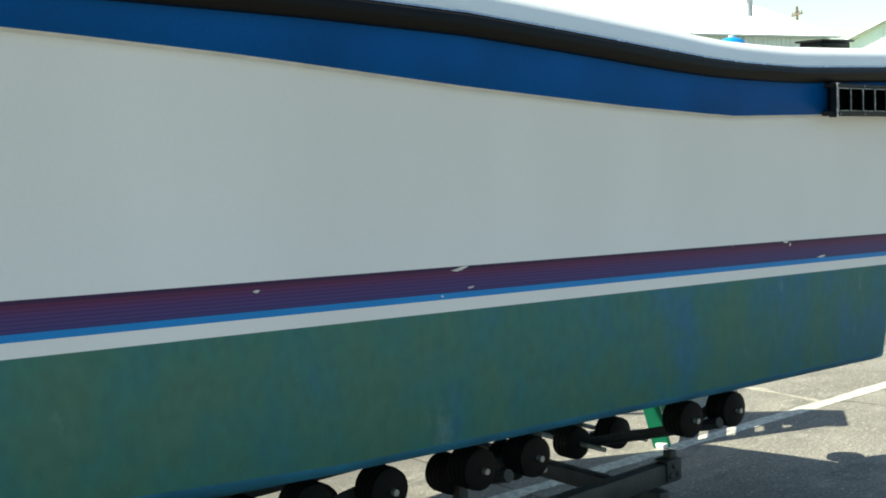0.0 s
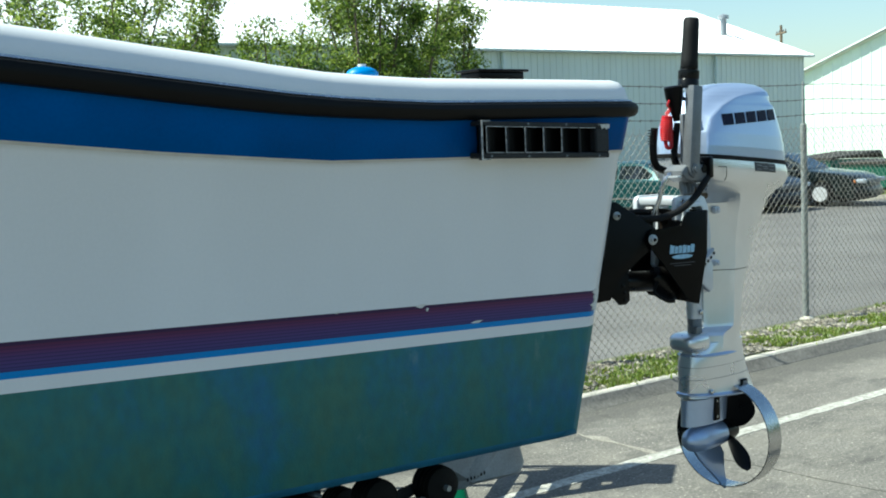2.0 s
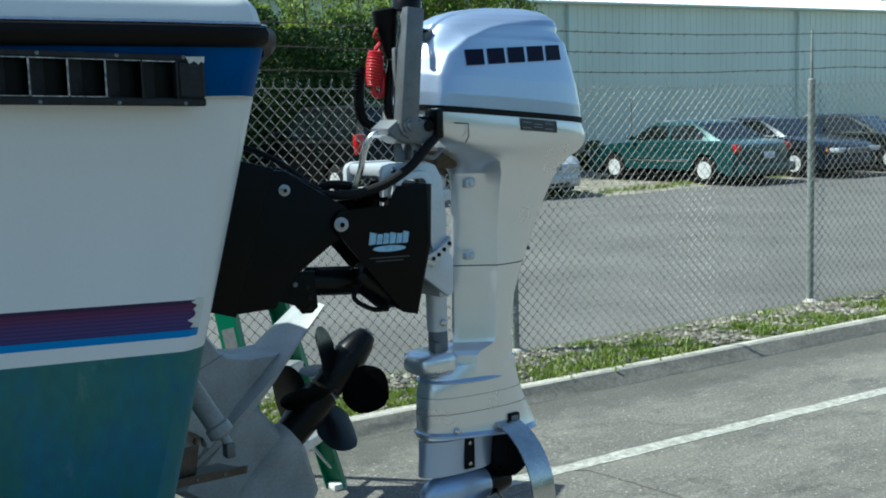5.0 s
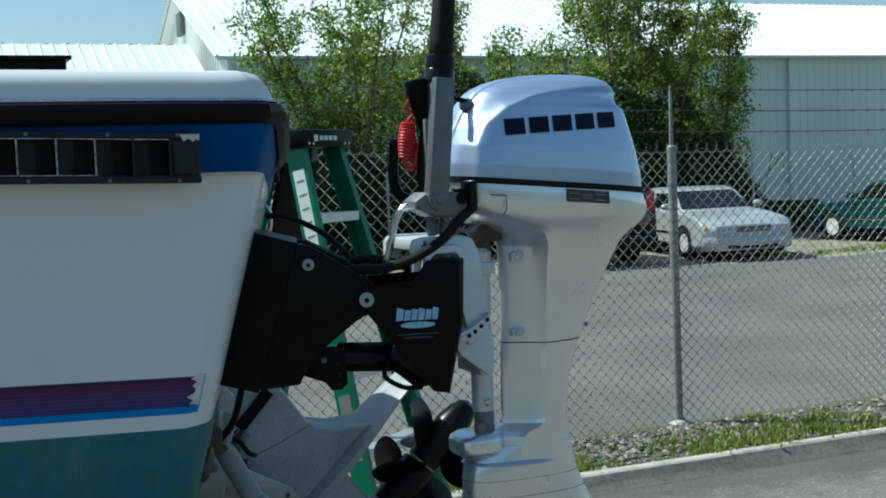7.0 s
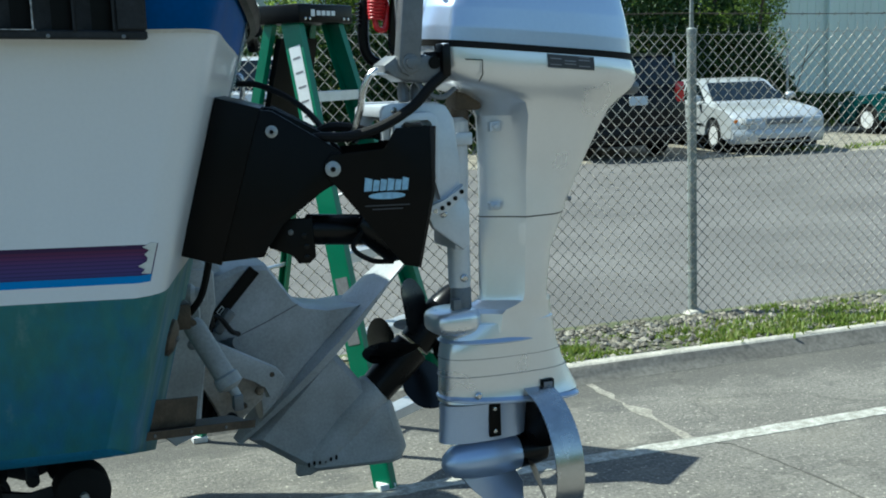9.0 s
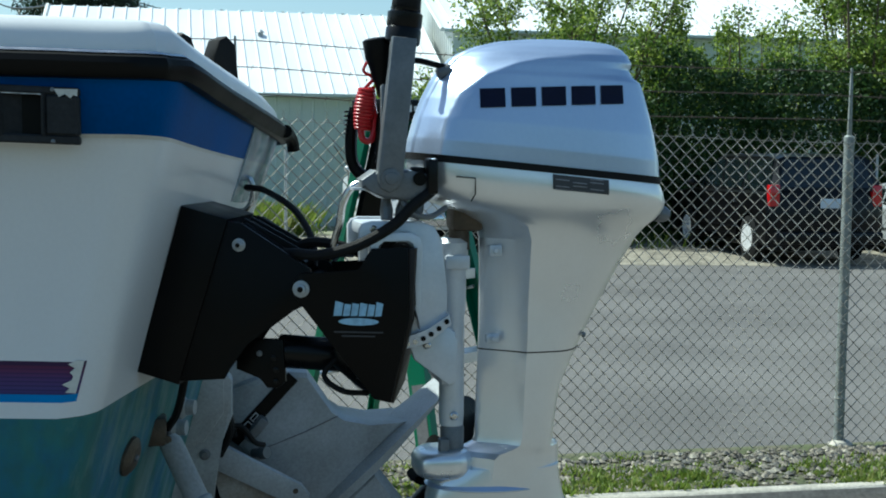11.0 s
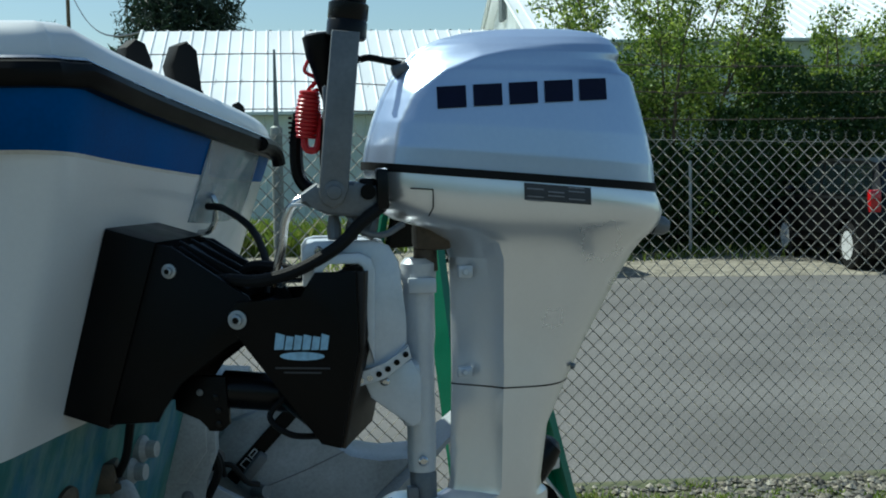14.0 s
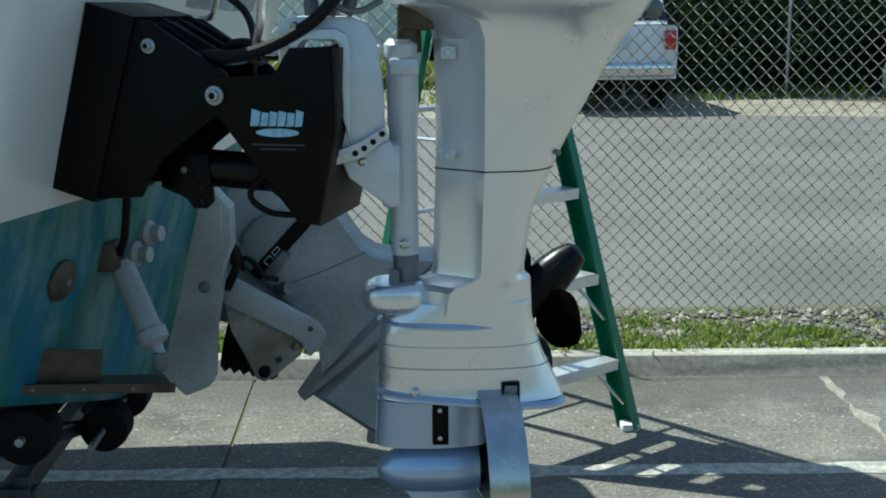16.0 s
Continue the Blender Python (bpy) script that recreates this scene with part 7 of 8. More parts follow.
def roller(x, y, s=1.0):
    r = 0.07
    z = bottom_z(x, y) - r - 0.004
    bm = B()
    turned(bm, (x, y - 0.055, z), (0, 1, 0), [(0, 0.028), (0.004, 0.05), (0.012, r * 0.96)] + [(0.018 + 0.0105 * k, r * (1.0 if k % 2 else 0.955)) for k in range(8)] + [(0.1, r * 0.96), (0.108, 0.05), (0.112, 0.028)], 26)
    t = part("roller", bm, M_RUBBER, trailer, "ribbed black rubber keel roller", 0.5)
    bm = B()
    cyl(bm, (x, y - (0.075 if y < 0.8 or y > 2.2 else 0.19), z), (x, y + 0.09, z), 0.01, seg=12)
    part("axle_pin", bm, M_GALV, t)
    return z


def bogie(x, yin, outer, inner):
    for sgn in (1, -1):
        def my(y):
            return y if sgn > 0 else 2 * YC - y
        zs = {}
        for y, xs in ((0.66, outer), (yin, inner)):
            for xx in xs:
                zs[(xx, y)] = roller(xx, my(y))
            a, b = min(xs), max(xs)
            bm = B()
            za, zb = zs[(a, y)], zs[(b, y)]
            prism(bm, [(a - 0.02, za - 0.015), (a - 0.02, za + 0.015), ((a + b) / 2, (za + zb) / 2 - 0.02), (b + 0.02, zb + 0.015), (b + 0.02, zb - 0.015), ((a + b) / 2, (za + zb) / 2 - 0.07)], my(y) + 0.058, my(y) + 0.07, 0.002)
            part("rocker_arm", bm, M_FRAME, trailer)
        bm = B()
        tube(bm, [(x, my(0.62), zs[(outer[0], 0.66)] - 0.035), (x, my(yin + 0.05), zs[(inner[0], yin)] - 0.035)], 0.022, 8)
        part("swing_axle", bm, M_FRAME, trailer)
        bm = B()
        box(bm, (x - 0.02, my(0.87) - 0.02, 0.47), (x + 0.02, my(0.87) + 0.02, zs[(inner[0], yin)] + 0.02), 0.005)
        part("upright", bm, M_FRAME, trailer)


bogie(-0.2, 1.28, (-0.11, -0.37), (-0.085, -0.34))
bogie(-1.3, 0.93, (-1.18, -1.42), (-1.02, -1.3))
bogie(-1.95, 0.93, (-1.78, -2.05), (-1.85, -2.1))
bogie(-3.2, 0.93, (-3.0, -3.3), (-3.0, -3.3))


def road_wheel(cx, cy, r, w, side, parent, rimmat, name="wheel"):
    """Tyre with a dished rim; side is -1 where its face looks to -y."""
    bm = B()
    turned(bm, (cx, cy - w / 2, r), (0, 1, 0), [(0, r * 0.58), (0.012, r * 0.9), (0.03, r * 0.98), (0.05, r), (w - 0.05, r), (w - 0.03, r * 0.98), (w - 0.012, r * 0.9), (w, r * 0.58)], 30)
    ty = part(name, bm, M_TYRE, parent, "black tyre")
    y0 = cy + side * (w / 2 + 0.002)
    bm = B()
    turned(bm, (cx, y0, r), (0, -side, 0), [(-0.004, r * 0.6), (0.0, r * 0.58), (0.025, r * 0.53), (0.04, r * 0.3), (0.02, r * 0.2), (0.018, 0.01)], 24)
    rim = part("rim", bm, rimmat, ty)
    for k in range(6):
        a = k * math.pi / 3
        bm = B()
        p = Vector((cx + math.cos(a) * r * 0.38, y0 - side * 0.028, r + math.sin(a) * r * 0.38))
        cyl(bm, p, p + Vector((0, side * 0.006, 0)), r * 0.11, seg=10)
        part("rim_slot", bm, M_BLACK, rim)


for cx in (-1.9, -2.75):
    for cy, s in ((0.26, -1), (2 * YC - 0.26, 1)):
        road_wheel(cx, cy, 0.31, 0.2, s, trailer, M_GALV)
bm = B()
cyl(bm, (-1.9, 0.3, 0.31), (-1.9, 2.3, 0.31), 0.035)
cyl(bm, (-2.75, 0.3, 0.31), (-2.75, 2.3, 0.31), 0.035)
part("axle", bm, M_GALV, trailer)
for y0, y1 in ((0.12, 0.4), (2 * YC - 0.4, 2 * YC - 0.12)):
    bm = B()
    out = [(-3.2, 0.3)] + [(-2.75 + 0.42 * math.cos(a), 0.33 + 0.4 * math.sin(a)) for a in [math.pi * (1 - i / 14) for i in range(3, 8)]] + [(-1.9 + 0.42 * math.cos(a), 0.33 + 0.4 * math.sin(a)) for a in [math.pi * (1 - i / 14) for i in range(7, 14)]] + [(-1.46, 0.3)]
    prism(bm, out + [(x * 0.985 - 0.034, z - 0.02) for x, z in reversed(out)], y0, y1, 0.004)
    part("fender", bm, M_RUSTY, trailer, "dull stained steel fender")
    bm = B()
    box(bm, (-2.4, min(abs(y1), 0.8) if y0 < 1 else 1.8, 0.42), (-2.2, 0.85 if y0 < 1 else y0 + 0.02, 0.5), 0.004)
    part("fender_arm", bm, M_GALV, trailer)

# ---- step ladder ----
ladder = thing("step_ladder", (1.2, 2.7, 0), "green fibreglass step ladder with white aluminium steps", "ladder")
FA, FB = Vector((1.19, 2.08, 0)), Vector((1.69, 2.44, 0))
RC, RD = Vector((0.61, 3.1, 0)), Vector((1.03, 3.4, 0))
E1 = (FB - FA).normalized()
TC = Vector((1.14, 2.66, 1.97))
TA, TB = TC - E1 * 0.135, TC + E1 * 0.135
BK = Vector((-E1.y, E1.x, 0))


def rail(p, q, w, d, name, material=None):
    """Channel rail between two points, as an open U."""
    ax = (q - p).normalized()
    u = (E1 - ax * E1.dot(ax)).normalized()
    v = ax.cross(u)
    prof = [(-d / 2, -w / 2), (d / 2, -w / 2), (d / 2, -w / 2 + 0.006), (-d / 2 + 0.006, -w / 2 + 0.006), (-d / 2 + 0.006, w / 2 - 0.006), (d / 2, w / 2 - 0.006), (d / 2, w / 2), (-d / 2, w / 2)]
    bm = B()
    loft(bm, [[c + u * a + v * b for a, b in prof] for c in (p, q)])
    return part(name, bm, material or M_GREENF, ladder)


ra_ = rail(FA, TA, 0.095, 0.036, "front_rail")
rb_ = rail(FB, TB, 0.095, -0.036, "front_rail")
rail(RC, TA + BK * 0.1, 0.045, 0.032, "rear_rail")
rail(RD, TB + BK * 0.1, 0.045, -0.032, "rear_rail")
LM = Matrix.Translation(TC) @ Matrix(((E1.x, BK.x, 0, 0), (E1.y, BK.y, 0, 0), (0, 0, 1, 0), (0, 0, 0, 1)))
bm = B()
box(bm, (-0.19, -0.09, -0.04), (0.19, 0.16, 0.04), 0.01, 2, LM)
cap = part("top_cap", bm, M_BLACK, ladder, "black moulded top cap")
bm = B()
for k in range(4):
    box(bm, (-0.07 + 0.034 * k, -0.092, -0.008), (-0.045 + 0.034 * k, -0.0895, 0.012), 0, 1, LM)
box(bm, (-0.11, -0.092, -0.012), (-0.085, -0.0895, 0.016), 0, 1, LM)
part("cap_mark", bm, M_CAP, cap, "pale plain blocks printed on the cap")
for x in (-0.15, -0.12, 0.12, 0.15):
    bm = B()
    turned(bm, LM @ Vector((x, -0.09, -0.022)), LM.to_3x3() @ Vector((0, -1, 0)), [(0, 0.007), (0.003, 0.007), (0.005, 0.004)], 10)
    part("rivet", bm, M_STEEL, cap)
for k in range(5):
    z = 0.28 + 0.335 * k
    t = z / 1.96
    a, b = FA.lerp(TA, t), FB.lerp(TB, t)
    m = Matrix.Translation((a + b) / 2) @ Matrix(((E1.x, BK.x, 0, 0), (E1.y, BK.y, 0, 0), (0, 0, 1, 0), (0, 0, 0, 1)))
    h = (b - a).length / 2 - 0.018
    bm = B()
    box(bm, (-h, -0.045, -0.012), (h, 0.045, 0.012), 0.003, 1, m)
    box(bm, (-h, -0.047, -0.03), (h, -0.043, 0.012), 0.001, 1, m)
    st = part("step", bm, M_ALU, ladder, "white aluminium step")
    if k < 2:
        for s, e in ((-1, a), (1, b)):
            bm = B()
            p0 = m @ Vector((s * h * 0.6, 0, -0.012))
            p1 = (FA.lerp(TA, t - 0.09) if s < 0 else FB.lerp(TB, t - 0.09))
            tube(bm, [p0, p1], 0.008, 6)
            part("brace", bm, M_ALU, st)
for z in (0.35, 0.8, 1.25, 1.6):
    t = z / 1.96
    a, b = RC.lerp(TA + BK * 0.1, t), RD.lerp(TB + BK * 0.1, t)
    bm = B()
    tube(bm, [a, b], 0.011, 8)
    part("rear_brace", bm, M_ALU, ladder)
for s in (0, 1):
    a = (FA.lerp(TA, 0.62) if s == 0 else FB.lerp(TB, 0.62))
    b = (RC if s == 0 else RD).lerp((TA if s == 0 else TB) + BK * 0.1, 0.58)
    bm = B()
    tube(bm, [a, (a + b) / 2 - Vector((0, 0, 0.03)), b], 0.008, 6)
    part("spreader", bm, M_ALU, ladder)
bm = B()
pa, pb = RC.lerp(TA + BK * 0.1, 0.74), RD.lerp(TB + BK * 0.1, 0.74)
qa, qb = RC.lerp(TA + BK * 0.1, 0.95), RD.lerp(TB + BK * 0.1, 0.95)
off = BK * -0.03
loft(bm, [[v + off for v in (pa.lerp(pb, 0.06), pa.lerp(pb, 0.94), qa.lerp(qb, 0.94), qa.lerp(qb, 0.06))], [v + off - BK * 0.03 for v in (pa.lerp(pb, 0.06), pa.lerp(pb, 0.94), qa.lerp(qb, 0.94), qa.lerp(qb, 0.06))]])
part("pail_shelf", bm, M_BLACK, ladder, "black folded-up pail shelf")
axr = (TA - FA).normalized()
ur = (E1 - axr * E1.dot(axr)).normalized()
vr = axr.cross(ur)
for lo, hi, mm in ((0.76, 0.93, M_WHITEL), (0.3, 0.44, M_GREY)):
    bm = B()
    c0, c1 = FA.lerp(TA, lo), FA.lerp(TA, hi)
    loft(bm, [[c + ur * u + vr * v for u, v in ((-0.0195, -0.032), (-0.0182, -0.032), (-0.0182, 0.03), (-0.0195, 0.03))] for c in (c0, c1)])
    lb = part("rail_label", bm, mm, ra_, "white safety label with grey bars")
    if mm is M_WHITEL:
        for j in range(5):
            bm = B()
            c = c0.lerp(c1, 0.12 + 0.18 * j)
            loft(bm, [[cc + ur * u + vr * v for u, v in ((-0.0205, -0.022), (-0.0196, -0.022), (-0.0196, 0.018), (-0.0205, 0.018))] for cc in (c, c + axr * 0.008)])
            part("label_bar", bm, M_GREY, lb)
    # the same strip on the face that looks over the boat
    bm = B()
    loft(bm, [[c + ur * u + vr * v for u, v in ((-0.016, 0.0428), (-0.016, 0.0442), (0.014, 0.0442), (0.014, 0.0428))] for c in (c0, c1)])
    part("rail_label", bm, mm, ra_)
    bm = B()
    loft(bm, [[c + ur * u + vr * v for u, v in ((-0.016, -0.0428), (-0.016, -0.0442), (0.014, -0.0442), (0.014, -0.0428))] for c in (c0, c1)])
    part("rail_label", bm, mm, ra_)
for p in (FA, FB, RC, RD):
    bm = B()
    box(bm, (p.x - 0.035, p.y - 0.035, 0.0), (p.x + 0.035, p.y + 0.035, 0.03), 0.006)
    part("foot", bm, M_WHITEL, ladder, "pale worn foot")


# ---- parked vehicles ----
def paint(name, col, metal=0.3):
    return mat(name, col, 0.32, metal, 0.06, 1.5, 0.02, coat=0.5 if max(col) > 0.01 else 0.12, rvar=0.05, spec=0.5 if max(col) > 0.05 else 0.25)


M_CSIL, M_CBLK, M_CWHT = paint("silver_car_paint", (0.52, 0.54, 0.55)), paint("black_car_paint", (0.004, 0.004, 0.005)), paint("white_car_paint", (0.75, 0.76, 0.76), 0)
M_CTEAL, M_CNAVY, M_CGRN = paint("teal_car_paint", (0.006, 0.06, 0.062)), paint("slate_blue_car_paint", (0.014, 0.02, 0.03)), paint("dark_green_car_paint", (0.008, 0.014, 0.013))
M_CHROME = mat("chrome", (0.7, 0.7, 0.7), 0.12, 1.0, 0.1, 20, 0.02)
M_TAIL = mat("red_lens", (0.5, 0.008, 0.012), 0.15, 0, 0.2, 40, 0.05, coat=0.5)
M_LAMP = mat("clear_lens", (0.6, 0.63, 0.65), 0.12, 0.2, 0.2, 60, 0.05, coat=0.5)
M_AMBER = mat("amber_lens", (0.7, 0.2, 0.01), 0.2, 0, 0.1, 40, 0.05)
M_PLATE = mat("number_plate", (0.55, 0.62, 0.68), 0.4, 0, 0.1, 40, 0.05)


def car(kind, x, y, heading, material, label):
    """A parked car, built along local x (front at +x) and turned; sedan, suv or pickup."""
    L, W = {"sedan": (4.8, 1.82), "suv": (5.05, 1.98), "pickup": (5.4, 1.95)}[kind]
    WB, R = {"sedan": (2.75, 0.32), "suv": (2.95, 0.39), "pickup": (3.3, 0.41)}[kind]
    t = thing("car" if kind == "sedan" else kind, (0, 0, 0), label, "car" if kind == "sedan" else kind, "parked vehicles")
    f, b = L / 2, -L / 2
    if kind == "sedan":
        side = [(f - 0.04, 0.36), (f, 0.46), (f, 0.6), (f - 0.05, 0.7), (f - 0.16, 0.77), (f - 0.5, 0.84), (f - 1.1, 0.91), (0.95, 0.95), (-1.35, 0.97), (b + 0.35, 0.96), (b + 0.05, 0.88), (b, 0.6), (b + 0.04, 0.4)]
        roof = [(1.0, 0.94), (0.28, 1.36), (0.05, 1.41), (-0.75, 1.41), (-1.0, 1.37), (-1.72, 0.97)]
        pill = [(-0.38, -0.3)]
    elif kind == "suv":
        side = [(f - 0.02, 0.45), (f, 0.7), (f - 0.05, 0.95), (f - 0.3, 1.08), (f - 1.2, 1.16), (0.95, 1.17), (b + 0.1, 1.2), (b + 0.02, 1.0), (b, 0.65), (b + 0.04, 0.45)]
        roof = [(1.15, 1.16), (0.45, 1.72), (0.2, 1.79), (-1.9, 1.8), (-2.25, 1.75), (b + 0.1, 1.2)]
        pill = [(-0.2, -0.1), (-1.2, -1.1)]
    else:
        side = [(f - 0.02, 0.68), (f, 0.93), (f - 0.05, 1.2), (f - 0.3, 1.28), (f - 1.1, 1.35), (1.05, 1.36), (b + 0.06, 1.36), (b, 0.9), (b + 0.04, 0.75)]
        roof = [(1.2, 1.35), (0.6, 1.91), (0.35, 1.98), (-0.75, 1.99), (-2.1, 1.95), (-2.62, 1.37)]
        pill = [(-0.05, 0.05), (-0.75, -0.62)]
    bot = side[0][1] - 0.16
    # lower body with wheel arches cut into its outline
    arches = []
    for cx in (-WB / 2 - 0.05, WB / 2 - 0.05):
        arches.append([(cx + (R + 0.06) * math.cos(a), R + (R + 0.06) * math.sin(a)) for a in [math.pi * (1 - i / 10) for i in range(11)]])
    low = [(b + 0.08, bot)] + [(a, max(z, bot)) for a, z in arches[0]] + [(a, max(z, bot)) for a, z in arches[1]] + [(f - 0.1, bot)]
    bm = B()
    ol = low + side
    rings = []
    for yy, k in ((-W / 2, 0.9), (-W / 2 + 0.04, 0.97), (-W / 2 + 0.14, 0.99), (-W / 2 + 0.35, 1.0), (-W / 2 + 0.6, 1.01), (W / 2 - 0.6, 1.01), (W / 2 - 0.35, 1.0), (W / 2 - 0.14, 0.99), (W / 2 - 0.04, 0.97), (W / 2, 0.9)):
        zr = 0.85 if kind == "pickup" else 0.62
        def pinch(a):
            e = (abs(yy) / (W / 2)) ** 3
            return a - 0.26 * e * max(0.0, (a - f + 0.7) / 0.7) + 0.16 * e * max(0.0, (b + 0.5 - a) / 0.5)
        rings.append([(pinch(a), yy, z if z < zr else zr + (z - zr) * k) for a, z in ol])
    loft(bm, rings)
    body = part("body", bm, material, t, "", 0.5)
    # cabin
    bm = B()
    rings = []
    n = len(roof)
    for yy, k in ((-W / 2 + 0.06, 0.0), (-W / 2 + 0.2, 0.93), (-W / 2 + 0.3, 1.0), (W / 2 - 0.3, 1.0), (W / 2 - 0.2, 0.93), (W / 2 - 0.06, 0.0)):
        z0 = min(roof[0][1], roof[-1][1]) - 0.03
        rings.append([(a, yy, z0 + (z - z0) * k if z > z0 + 0.1 else z) for a, z in roof])
    loft(bm, rings)
    cab = part("cabin", bm, material, t, "", 0.5)
    # side glass follows the lean of the cabin flank
    ztop, zbase = max(z for _, z in roof), min(roof[0][1], roof[-1][1])
    def flank(s, z):
        k = (z - zbase + 0.03) / (ztop - zbase + 0.03)
        k = min(max(k, 0), 0.93)
        return s * (W / 2 - 0.06 - 0.14 * k / 0.93 + 0.006)
    def edge(z, front):
        pts = roof[:3] if front else roof[-3:]
        for (a, za), (c, zc) in zip(pts, pts[1:]):
            if min(za, zc) <= z <= max(za, zc) and za != zc:
                return a + (c - a) * (z - za) / (zc - za)
        return pts[-1][0] if front else pts[0][0]
    z0, z1 = zbase + 0.05, ztop - 0.11
    for s in (-1, 1):
        cuts = [None] + pill + [None]
        for i in range(len(cuts) - 1):
            def xa(z):
                return edge(z, True) - 0.13 if cuts[i] is None else cuts[i][0]
            def xb(z):
                return edge(z, False) + 0.13 if cuts[i + 1] is None else cuts[i + 1][1]
            bm = B()
            q = [(xa(z0), z0), (xb(z0), z0), (xb(z1), z1), (xa(z1), z1)]
            o = [bm.verts.new((a, flank(s, z), z)) for a, z in q]
            inn = [bm.verts.new((a, flank(s, z) - s * 0.03, z)) for a, z in q]
            bm.faces.new(o)
            bm.faces.new(inn[::-1])
            for j in range(4):
                bm.faces.new((o[j], o[(j + 1) % 4], inn[(j + 1) % 4], inn[j]))
            part("side_window", bm, M_GLASS, cab)
    for (pa, za), (pb, zb), nm in ((roof[0], roof[1], "windscreen"), (roof[-1], roof[-2], "rear_window")):
        bm = B()
        d = Vector((pb - pa, 0, zb - za))
        nrm = Vector((d.z, 0, -d.x)).normalized()
        if (nm == "windscreen") != (nrm.x > 0):
            nrm = -nrm
        c = []
        for tt, wy in ((0.1, W / 2 - 0.17), (0.92, W / 2 - 0.31)):
            p = Vector((pa, 0, za)) + d * tt
            c += [p + nrm * 0.007 + Vector((0, -wy, 0)), p + nrm * 0.007 + Vector((0, wy, 0))]
        o = [bm.verts.new(v) for v in (c[0], c[1], c[3], c[2])]
        inn = [bm.verts.new(v - nrm * 0.03) for v in (c[0], c[1], c[3], c[2])]
        bm.faces.new(o)
        bm.faces.new(inn[::-1])
        for j in range(4):
            bm.faces.new((o[j], o[(j + 1) % 4], inn[(j + 1) % 4], inn[j]))
        part(nm, bm, M_GLASS, cab)
    for cx in (-WB / 2 - 0.05, WB / 2 - 0.05):
        for s in (-1, 1):
            road_wheel(cx, s * (W / 2 - 0.13), R, 0.22, s, t, M_RIM)
    zl = {"sedan": 0.64, "suv": 0.85, "pickup": 1.08}[kind]
    for s in (-1, 1):
        bm = B()
        box(bm, (f - 0.3, s * (W / 2 - 0.36) - 0.2, zl - 0.06), (f - 0.035, s * (W / 2 - 0.36) + 0.2, zl + 0.055), 0.03, 2, Matrix.Translation((f, s * 0.5, 0)) @ Matrix.Rotation(-s * 0.2, 4, 'Z') @ Matrix.Translation((-f, -s * 0.5, 0)))
        part("headlight", bm, M_LAMP, body)
        bm = B()
        box(bm, (f - 0.36, s * (W / 2 - 0.1) - 0.06, zl - 0.05), (f - 0.2, s * (W / 2 - 0.1) + 0.06, zl + 0.03), 0.025)
        part("indicator", bm, M_AMBER, body)
        bm = B()
        zt = {"sedan": (0.72, 0.9), "suv": (0.95, 1.3), "pickup": (0.98, 1.28)}[kind]
        box(bm, (b - 0.01 + (0.11 if kind != 'pickup' else 0.05), s * (W / 2 - 0.12) - 0.07, zt[0]), (b + 0.24, s * (W / 2 - 0.12) + 0.105, zt[1]), 0.02)
        part("tail_light", bm, M_TAIL, body)
        bm = B()
        sph(bm, (roof[0][0] - 0.28, s * (W / 2 + 0.07), zbase + 0.1), 0.11, 12, (0.6, 1, 0.65))
        part("door_mirror", bm, material, body)
        for hx in ((0.1, -0.9) if kind != "pickup" else (0.0, -0.7)):
            bm = B()
            box(bm, (hx - 0.1, s * (W / 2) - 0.012, zbase - 0.2), (hx + 0.08, s * (W / 2) + 0.022, zbase - 0.165), 0.008)
            part("door_handle", bm, M_CHROME if kind != "sedan" else material, body)
        bm = B()
        box(bm, (-WB / 2 + R + 0.05, s * (W / 2 + 0.001) - 0.012, 0.5), (WB / 2 - R - 0.15, s * (W / 2 + 0.001) + 0.012, 0.55), 0.006)
        part("side_moulding", bm, M_BLACK if kind != "sedan" else M_CHROME, body)
    bm = B()
    box(bm, (f - 0.1, -0.36, zl - 0.08), (f + 0.012, 0.36, zl + 0.04), 0.02)
    part("grille", bm, M_DGREY, body)
    bm = B()
    rings = []
    for yy in [W / 2 * q / 6 for q in range(-6, 7)]:
        bx0 = f + 0.06 - 0.27 * (abs(yy) / (W / 2)) ** 3
        rings.append([(bx0 - 0.3, yy * 0.985, bot + 0.26), (bx0 - 0.02, yy * 0.985, bot + 0.27), (bx0, yy * 0.985, bot + 0.22), (bx0, yy * 0.985, bot + 0.12), (bx0 - 0.05, yy * 0.985, bot + 0.02), (bx0 - 0.3, yy * 0.985, bot + 0.02)])
    loft(bm, rings)
    fb = part("front_bumper", bm, material if kind == "sedan" else M_DGREY, t)
    bm = B()
    box(bm, (f - 0.05, -0.5, bot + 0.05), (f + 0.052, 0.5, bot + 0.11), 0.015)
    part("air_intake", bm, M_BLACK, fb)
    bm = B()
    box(bm, (b - 0.06, -W / 2 + 0.08, bot + 0.06), (b + 0.14, W / 2 - 0.08, bot + 0.26), 0.04)
    part("rear_bumper", bm, material if kind != "pickup" else M_CHROME, t)
    bm = B()
    box(bm, (b - 0.03, -0.17, zl - 0.02 + (0.1 if kind == "suv" else -0.05)), (b - 0.012, 0.17, zl + 0.13 + (0.1 if kind == "suv" else -0.05)), 0.004)
    part("number_plate", bm, M_PLATE, body)
    if kind != "sedan":
        bm = B()
        hz = 1.24 if kind == "pickup" else 1.02
        box(bm, (b - 0.02, -0.12, hz), (b + 0.02, 0.12, hz + 0.05), 0.008)
        part("tailgate_handle", bm, M_BLACK, body)
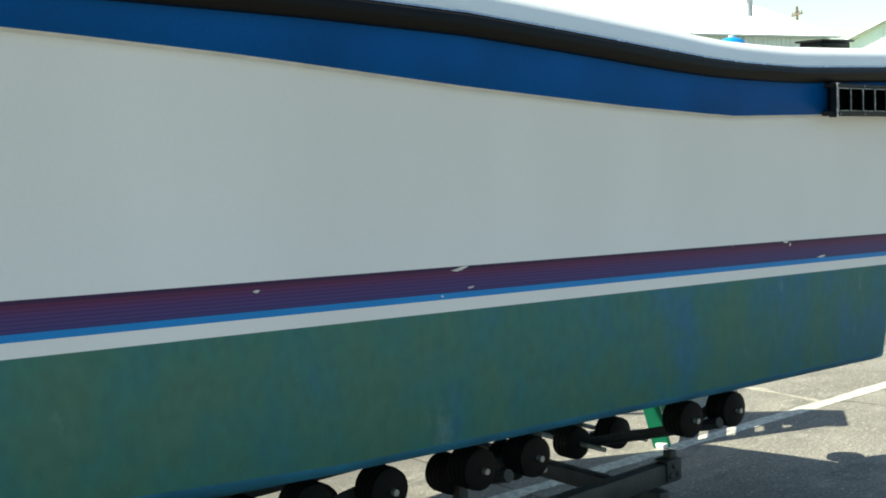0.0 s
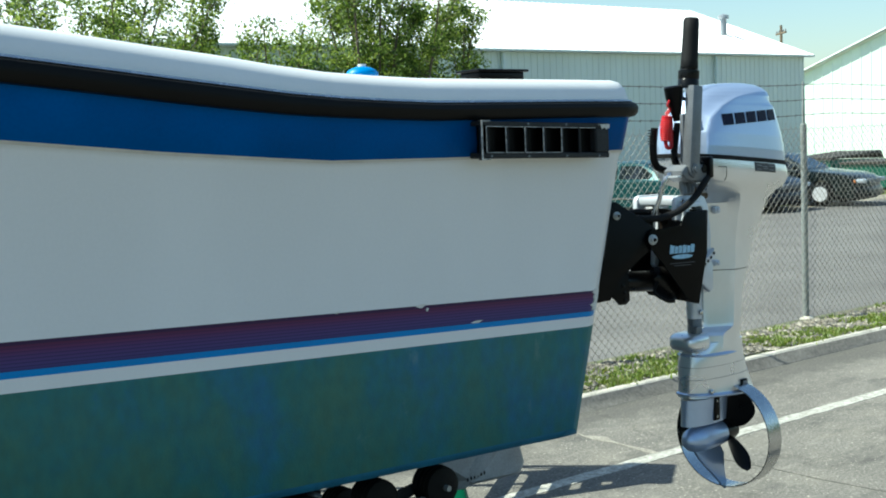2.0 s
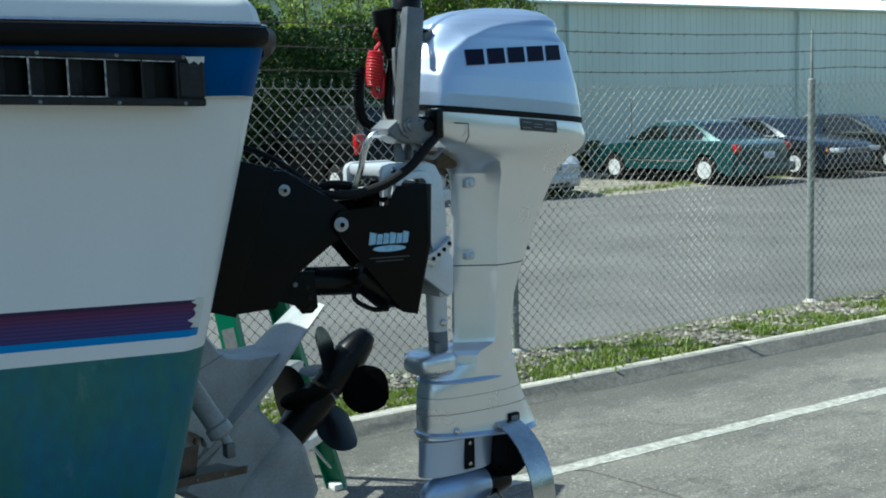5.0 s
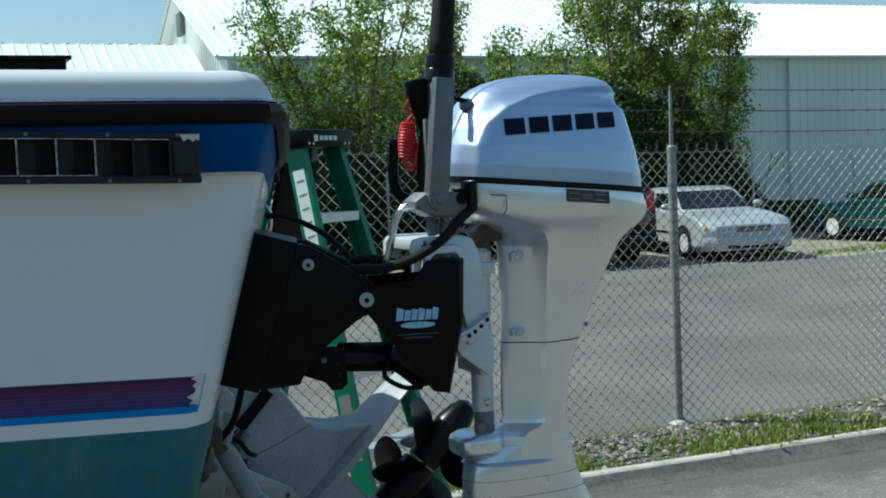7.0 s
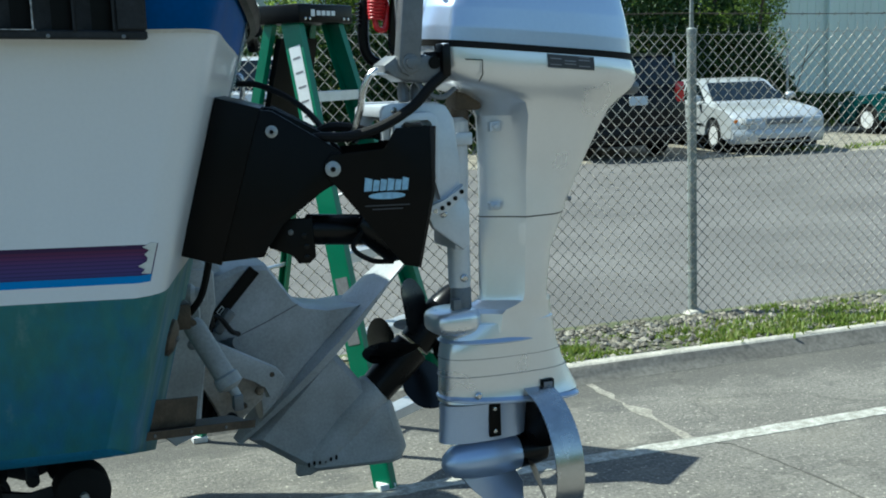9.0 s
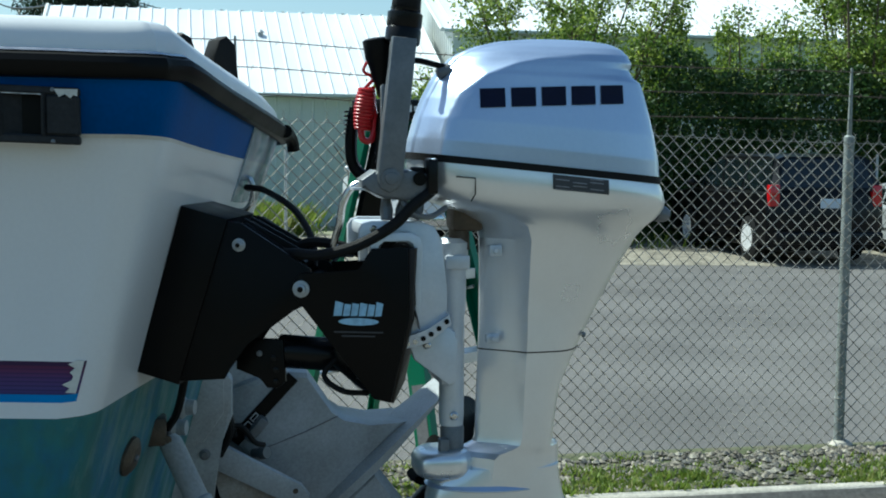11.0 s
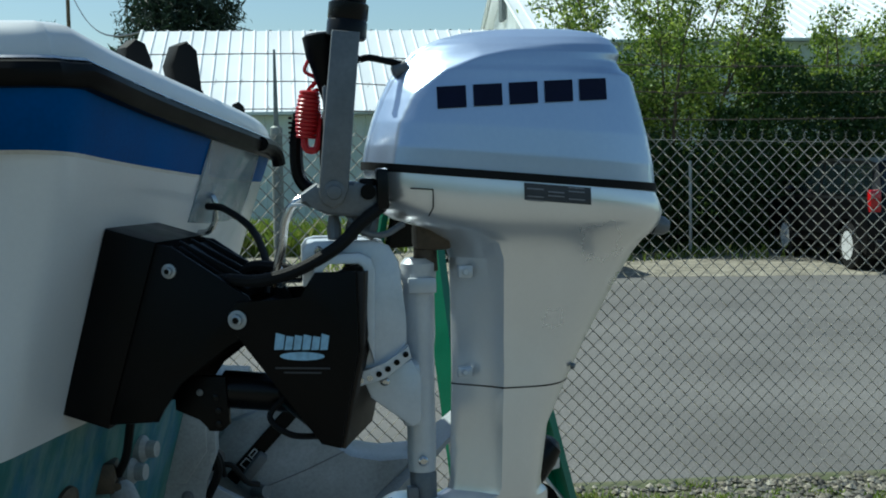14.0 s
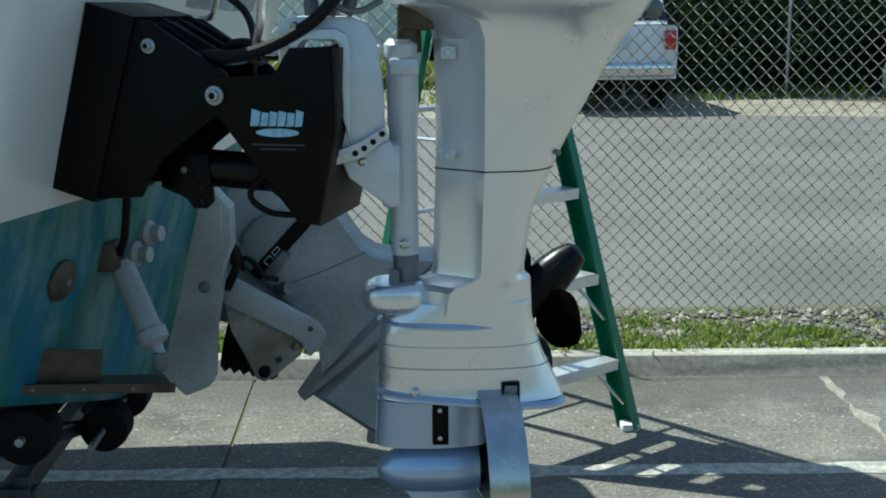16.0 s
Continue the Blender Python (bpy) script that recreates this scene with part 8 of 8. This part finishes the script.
    bm = B()
    box(bm, (b + 0.2, -W / 2 + 0.16, bot - 0.06), (f - 0.2, W / 2 - 0.16, bot + 0.05), 0.02)
    part("underbody", bm, M_BLACK, t)
    t.matrix_basis = Matrix.Translation((x, y, 0.012)) @ Matrix.Rotation(heading, 4, "Z") @ Matrix.Diagonal((0.95, 0.95, 0.91, 1) if kind == "sedan" else (1, 1, 1, 1))
    return t


N, S = math.pi / 2, -math.pi / 2
car("sedan", 13.24, 16.33, S - 0.2, M_CSIL, "silver sedan parked nose to the lot on gravel")
car("suv", 10.5, 17.3, N - 0.08, M_CBLK, "black sport utility vehicle parked with its tail to the lot")
car("pickup", 4.3, 19.0, N, M_CWHT, "white pickup with a canopy, tail to the lot")
car("sedan", 17.8, 15.45, N, M_CTEAL, "teal green sedan parked with its tail to the lot")
car("sedan", 20.4, 15.2, S, M_CNAVY, "dark slate sedan with alloy wheels, nose to the lot")
car("sedan", 22.5, 14.6, S + 0.2, M_CGRN, "dark green saloon car, nose to the lot")


def dumpster(x, y, w, h, tilt):
    t = thing("dumpster", (x, y, 0), "green steel dumpster with a dark plastic lid", "dumpster", "dumpsters")
    bm = B()
    prism(bm, [(x - w / 2 + 0.08, 0.1), (x + w / 2 - 0.08, 0.1), (x + w / 2, h), (x - w / 2, h + tilt * 0.3)], y - 0.75, y + 0.75, 0.02)
    bd = part("bin", bm, M_BIN, t)
    bm = B()
    prism(bm, [(x - w / 2 - 0.05, h + 0.01 + tilt * 0.3), (x + w / 2 - 0.15, h + 0.04 + tilt), (x + w / 2 + 0.05, h + 0.01), (x + w / 2 + 0.06, h + 0.05), (x + w / 2 - 0.12, h + 0.11 + tilt), (x - w / 2 - 0.05, h + 0.08 + tilt * 0.3)], y - 0.8, y + 0.8, 0.01)
    part("lid", bm, M_LID, t, "dark brown weathered lid")
    bm = B()
    box(bm, (x - w * 0.12, y - 0.77, h * 0.52), (x + w * 0.2, y - 0.752, h * 0.86), 0.004)
    part("sign", bm, M_WHITEL, bd)
    for k in range(3):
        bm = B()
        box(bm, (x - w / 2 + 0.25 + k * (w - 0.5) / 2 - 0.04, y - 0.8, 0.2), (x - w / 2 + 0.25 + k * (w - 0.5) / 2 + 0.04, y - 0.75, h - 0.06), 0.01)
        part("rib", bm, M_BIN, bd)


M_BIN = mat("dumpster_green", (0.006, 0.13, 0.08), 0.5, 0, 0.25, 3, 0.1)
M_LID = mat("dumpster_lid", (0.05, 0.045, 0.035), 0.7, 0, 0.4, 4, 0.2)
dumpster(31.3, 18.6, 3.0, 0.8, 0.16)
dumpster(29.4, 15.8, 2.2, 0.76, 0.0)
